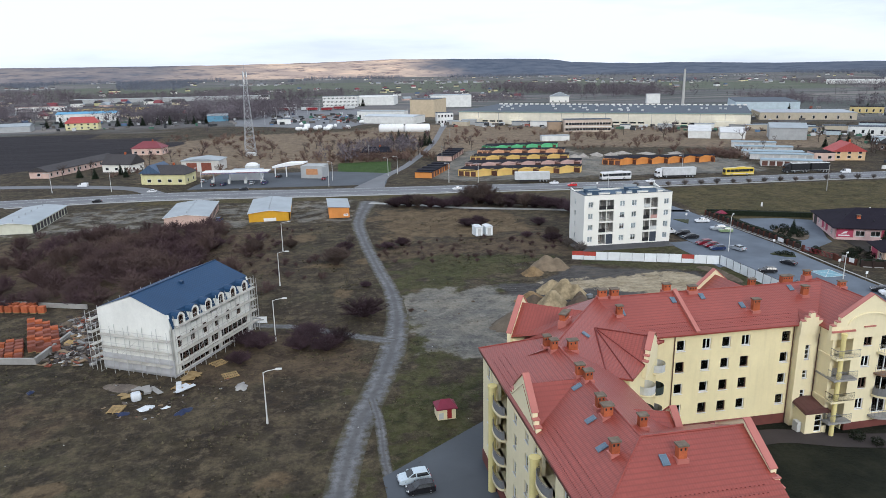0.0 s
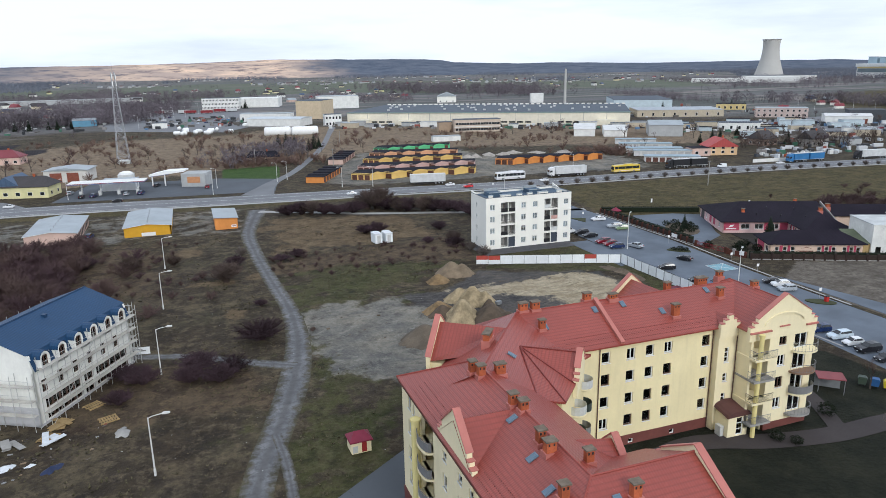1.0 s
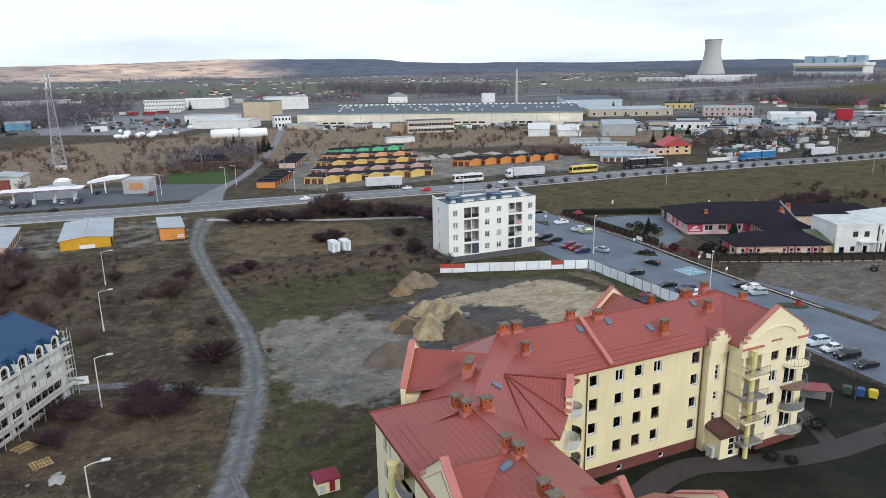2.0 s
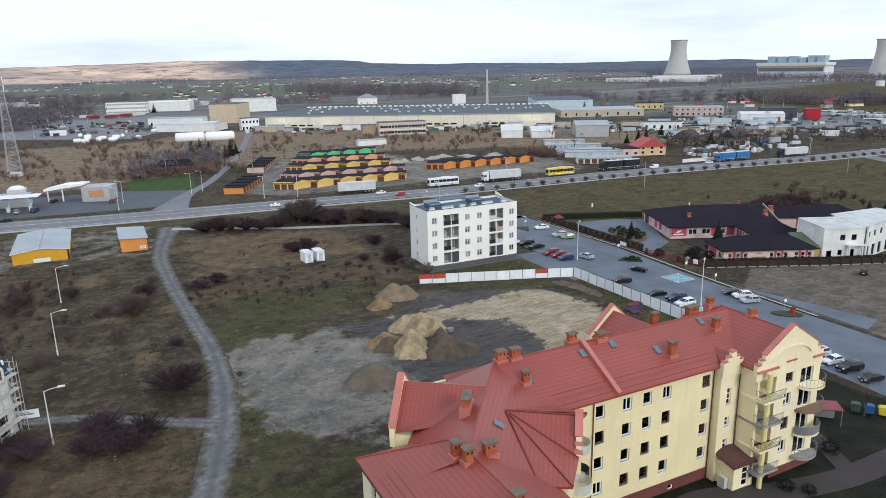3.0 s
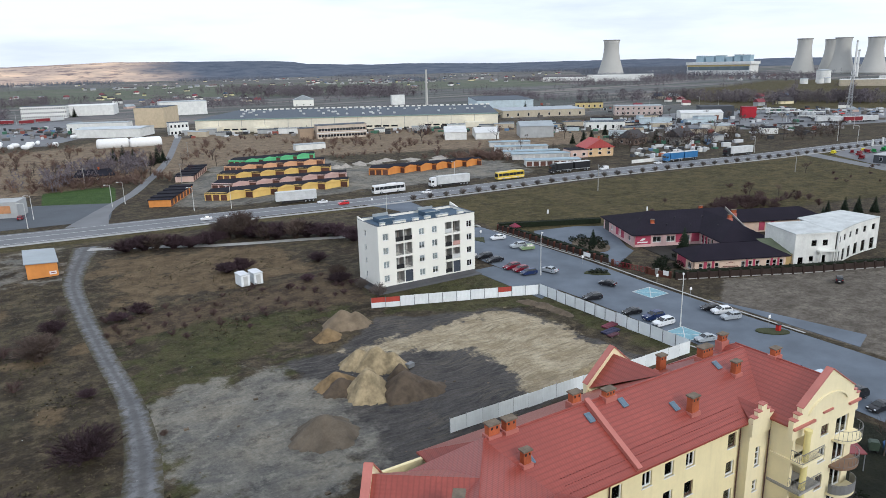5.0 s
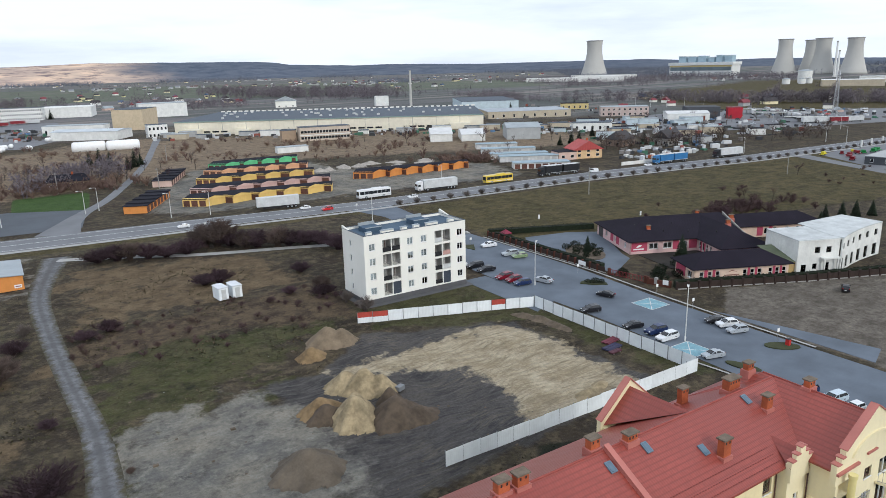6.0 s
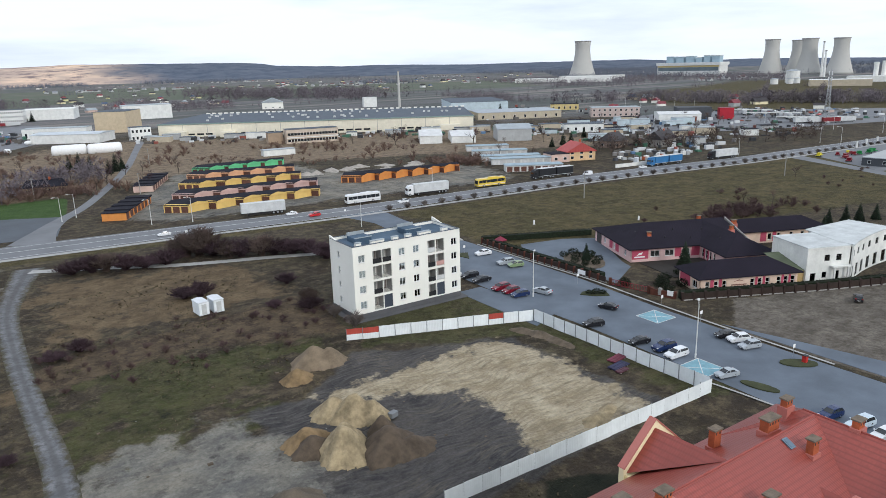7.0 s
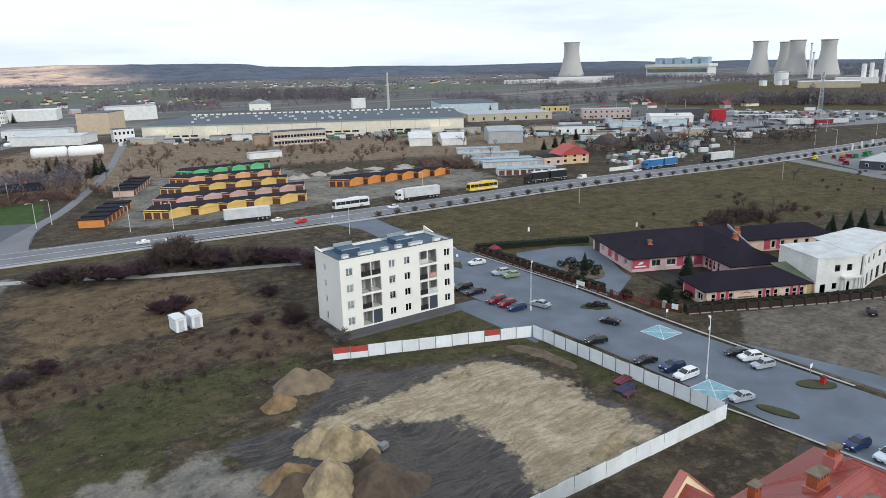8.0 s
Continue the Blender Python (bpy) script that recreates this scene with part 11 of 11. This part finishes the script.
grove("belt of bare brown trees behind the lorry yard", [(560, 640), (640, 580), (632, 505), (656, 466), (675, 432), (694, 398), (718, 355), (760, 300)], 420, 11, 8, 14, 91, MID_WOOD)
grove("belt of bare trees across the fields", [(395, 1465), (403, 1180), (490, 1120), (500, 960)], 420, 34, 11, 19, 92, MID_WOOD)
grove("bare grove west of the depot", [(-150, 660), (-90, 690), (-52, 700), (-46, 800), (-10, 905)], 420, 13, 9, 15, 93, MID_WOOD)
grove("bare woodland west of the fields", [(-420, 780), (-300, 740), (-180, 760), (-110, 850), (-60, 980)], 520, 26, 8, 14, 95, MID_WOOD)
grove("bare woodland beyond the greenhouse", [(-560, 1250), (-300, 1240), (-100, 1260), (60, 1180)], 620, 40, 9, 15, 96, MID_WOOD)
grove("bare trees behind the red-roofed house", [(262, 302), (292, 294), (318, 286), (345, 276), (372, 262), (398, 256)], 62, 5, 4.5, 8.5, 97, TWIG)
grove("bare trees round the old farmhouse", [(18, 350), (30, 366), (46, 372), (54, 400)], 70, 6, 6, 10, 94, MID_WOOD)

# field hedges: thin rows of small trees, and villages too far off to count
rnh = np.random.RandomState(77)
rows_ = []
for i in range(64):
    a, d = radians(rnh.uniform(-30, 66)), rnh.uniform(620, 3300)
    x0, y0 = d * math.sin(a), d * math.cos(a)
    t = radians(rnh.choice([20, 25, -65, 28, 15]) + rnh.uniform(-6, 6))
    if y0 < 900 and -120 < x0 < 560:
        continue
    for k in range(int(rnh.uniform(14, 46))):
        u = k * rnh.uniform(4.5, 6.5) * (1 + d / 2500)
        h = rnh.uniform(2.5, 7.0) * (1 + d / 5000)
        rows_.append((x0 + u * math.cos(t) + rnh.uniform(-2, 2), y0 + u * math.sin(t) + rnh.uniform(-2, 2), h * 1.3))
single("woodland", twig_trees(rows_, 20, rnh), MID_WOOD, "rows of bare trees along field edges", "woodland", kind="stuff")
hw, hr = Mesh(), Mesh()
for i in range(240):
    c = i // 13
    a, d = radians(-30 + (c * 37.3) % 96), 1550 + (c * 611.7) % 2000
    x, y = d * math.sin(a) + rnh.normal(0, 70), d * math.cos(a) + rnh.normal(0, 45)
    if y < 760 and -150 < x < 480:
        continue
    w, l, h, t = rnh.uniform(3, 4.2), rnh.uniform(4, 6.5), rnh.uniform(2.4, 3.4), rnh.uniform(0, 3.1)
    m_ = pose(x, y, 0, 0, 0, math.degrees(t))
    n = len(hw.v)
    hw.extrude([(-w, 0), (w, 0), (w, h), (0, h + w * 0.75), (-w, h)], -l, l)
    hw.move(m_, n)
    n = len(hr.v)
    hr.face((-w - 0.4, -l - 0.4, h - 0.2), (0, -l - 0.4, h + w * 0.75 + 0.15), (0, l + 0.4, h + w * 0.75 + 0.15), (-w - 0.4, l + 0.4, h - 0.2)).face((0, -l - 0.4, h + w * 0.75 + 0.15), (w + 0.4, -l - 0.4, h - 0.2), (w + 0.4, l + 0.4, h - 0.2), (0, l + 0.4, h + w * 0.75 + 0.15))
    hr.move(m_, n)
village = thing("village", None, "far scattered village houses with pitched roofs", "village", kind="stuff")
part("wall", hw, colour("far_village_render", (0.46, 0.46, 0.45)), village, kind="stuff")
mr_, nt, b = shader("far_village_roofs")
rp = nt.nodes.new("ShaderNodeValToRGB")
rp.color_ramp.interpolation = "CONSTANT"
rp.color_ramp.elements[0].color = (0.07, 0.065, 0.068, 1)
rp.color_ramp.elements[1].position, rp.color_ramp.elements[1].color = 0.5, (0.12, 0.075, 0.07, 1)
rp.color_ramp.elements.new(0.75).color = (0.22, 0.23, 0.25, 1)
nt.links.new(nt.nodes.new("ShaderNodeNewGeometry").outputs["Random Per Island"], rp.inputs[0])
nt.links.new(rp.outputs[0], b.inputs["Base Color"])
b.inputs["Roughness"].default_value = 0.8
part("roof", hr, mr_, village, kind="stuff")
# yards full of small goods, crates and parked trailers
clut = Mesh()
for x0, x1, y0, y1, n in ((300, 440, 268, 430, 260), (440, 600, 290, 420, 160), (100, 330, 0, 0, 150), (-35, 60, 600, 720, 130), (262, 330, 250, 285, 70), (350, 520, 480, 620, 90), (-260, -60, 600, 700, 80)):
    for i in range(n):
        x, y = rnh.uniform(x0, x1), rnh.uniform(y0, y1)
        if y1 == 0:
            y = 558 - (x - 121) * 0.62 - rnh.uniform(4, 40)
        if x > 250 and y < 254 + max(0, 430 - x) * 0.06:
            continue
        l, w, h = rnh.uniform(0.5, 2.6), rnh.uniform(0.5, 1.3), rnh.uniform(0.5, 2.4)
        k = len(clut.v)
        clut.box(-l, -w, 0, l, w, h)
        clut.move(pose(x, y, 0, 0, 0, rnh.choice([-28, 62, -20]) + rnh.uniform(-8, 8)), k)
mc_, nt, b = shader("mixed_yard_goods")
rp = nt.nodes.new("ShaderNodeValToRGB")
rp.color_ramp.interpolation = "CONSTANT"
rp.color_ramp.elements[0].color = (0.03, 0.032, 0.036, 1)
rp.color_ramp.elements[1].position, rp.color_ramp.elements[1].color = 0.3, (0.10, 0.09, 0.08, 1)
for p_, c_ in ((0.5, (0.22, 0.21, 0.20, 1)), (0.68, (0.55, 0.56, 0.57, 1)), (0.84, (0.05, 0.14, 0.09, 1)), (0.92, (0.24, 0.07, 0.05, 1)), (0.96, (0.10, 0.18, 0.30, 1))):
    rp.color_ramp.elements.new(p_).color = c_
nt.links.new(nt.nodes.new("ShaderNodeNewGeometry").outputs["Random Per Island"], rp.inputs[0])
nt.links.new(rp.outputs[0], b.inputs["Base Color"])
b.inputs["Roughness"].default_value = 0.75
single("yard_goods", clut, mc_, "crates, scrap and goods standing in industrial yards", "yard goods", kind="stuff")

HILLS = [(-40, 76), (-21, 78), (-14, 78), (-6, 80), (-1.7, 84), (2.6, 91), (7, 102), (11.6, 97), (15, 94), (18.3, 90), (19.8, 84), (21, 68), (26, 54), (29, 57), (36, 44), (42.5, 46), (49, 46), (53, 28), (57, 34), (66, 20), (80, 20), (100, 25)]
hm = Mesh()
az = np.linspace(-60, 110, 341)
n = len(az)
for k, (d, f_) in enumerate(((3700, 0.0), (3950, 0.35), (4200, 0.75), (4420, 1.0), (4500, 0.9))):
    for a in az:
        h = float(np.interp(a, [p[0] for p in HILLS], [p[1] for p in HILLS]))
        hh = h * f_ + (3.0 * noise.noise(Vector((a * 0.9, k * 3.0, 1))) + 2.0 * noise.noise(Vector((a * 4.0, k, 2)))) * f_
        dd = d * (4420 / 4300 if k >= 3 else 1)
        hm.v.append((dd * math.sin(radians(a)) + 6, dd * math.cos(radians(a)) + 22, max(-2.0, hh - (6 if k == 0 else 0))))
for k in range(4):
    for i in range(n - 1):
        hm.f.append((k * n + i, k * n + i + 1, (k + 1) * n + i + 1, (k + 1) * n + i))
mh, nt, b = shader("wooded_hills")
co = place(nt)
# the forest's blue-grey carries the haze of distance in its colour
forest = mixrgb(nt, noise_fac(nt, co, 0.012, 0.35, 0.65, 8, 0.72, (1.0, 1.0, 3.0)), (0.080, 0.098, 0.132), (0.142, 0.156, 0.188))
# bright ochre fields: a patch of sunlight painted onto part of the slopes
fields = mixrgb(nt, noise_fac(nt, co, 0.003, 0.4, 0.6, 4, 0.5, (1.0, 1.0, 9.0)), (0.74, 0.55, 0.40), (0.46, 0.36, 0.30))
fields = mixrgb(nt, noise_fac(nt, co, 0.011, 0.50, 0.62, 7, 0.7, (1.0, 1.0, 5.0)), fields, (0.22, 0.175, 0.17))
sep = nt.nodes.new("ShaderNodeSeparateXYZ")
nt.links.new(co, sep.inputs[0])
west = nt.nodes.new("ShaderNodeMapRange")
west.inputs[1].default_value, west.inputs[2].default_value = 900, 500
nt.links.new(sep.outputs[0], west.inputs[0])
patch = noise_fac(nt, co, 0.0016, 0.3, 0.5, 4)
sun_patch = nt.nodes.new("ShaderNodeMath")
sun_patch.operation = "MULTIPLY"
east = nt.nodes.new("ShaderNodeMapRange")
east.inputs[1].default_value, east.inputs[2].default_value, east.inputs[3].default_value = -800, 0, 0.25
nt.links.new(sep.outputs[0], east.inputs[0])
both = nt.nodes.new("ShaderNodeMath")
both.operation = "MULTIPLY"
nt.links.new(west.outputs[0], both.inputs[0])
nt.links.new(east.outputs[0], both.inputs[1])
nt.links.new(both.outputs[0], sun_patch.inputs[0])
nt.links.new(patch, sun_patch.inputs[1])
nt.links.new(mixrgb(nt, sun_patch.outputs[0], forest, fields), b.inputs["Base Color"])
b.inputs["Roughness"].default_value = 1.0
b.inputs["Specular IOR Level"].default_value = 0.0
single("backdrop", hm, mh, "low wooded hills on the horizon, haze and a sunlit patch painted in", "hills", kind="structure", smooth=True)


# ---- loose pieces of one mesh become parts of their own ----
def loose_pieces(me):
    """The connected pieces of a mesh, as lists of faces."""
    key, up = {}, {}

    def root(i):
        while up[i] != i:
            up[i] = up[up[i]]
            i = up[i]
        return i

    near = [key.setdefault(tuple(round(c, 3) for c in v.co), v.index) for v in me.vertices]
    for i in near:
        up[i] = i
    for p in me.polygons:
        a = root(near[p.vertices[0]])
        for v in p.vertices[1:]:
            up[root(near[v])] = a
    out = {}
    for p in me.polygons:
        out.setdefault(root(near[p.vertices[0]]), []).append(p)
    return list(out.values())


pieces_of = {}
for ob in [o for o in bpy.data.objects if o.type == "MESH" and o.parent and o.name.split(".")[0] in ("wall", "roof", "side_wall", "cornice", "number_plate", "skid")]:
    top = ob.parent if ob.parent.parent is None else ob.parent.parent
    if top.matrix_basis.translation.y > 420:
        continue
    me = ob.data
    if me.name not in pieces_of:
        made_pieces = []
        groups = loose_pieces(me)
        if 1 < len(groups) < 9:
            for g in groups:
                m_ = Mesh()
                for p in g:
                    m_.face(*[me.vertices[i].co for i in p.vertices])
                made_pieces.append(m_.data(me.name.split(".")[0], me.materials[0] if me.materials else None))
        pieces_of[me.name] = made_pieces
    for k, q in enumerate(pieces_of[me.name]):
        if k == 0:
            ob.data = q
        else:
            o = new(ob.name.split(".")[0], q)
            o.parent = ob.parent
            o.matrix_basis = ob.matrix_basis
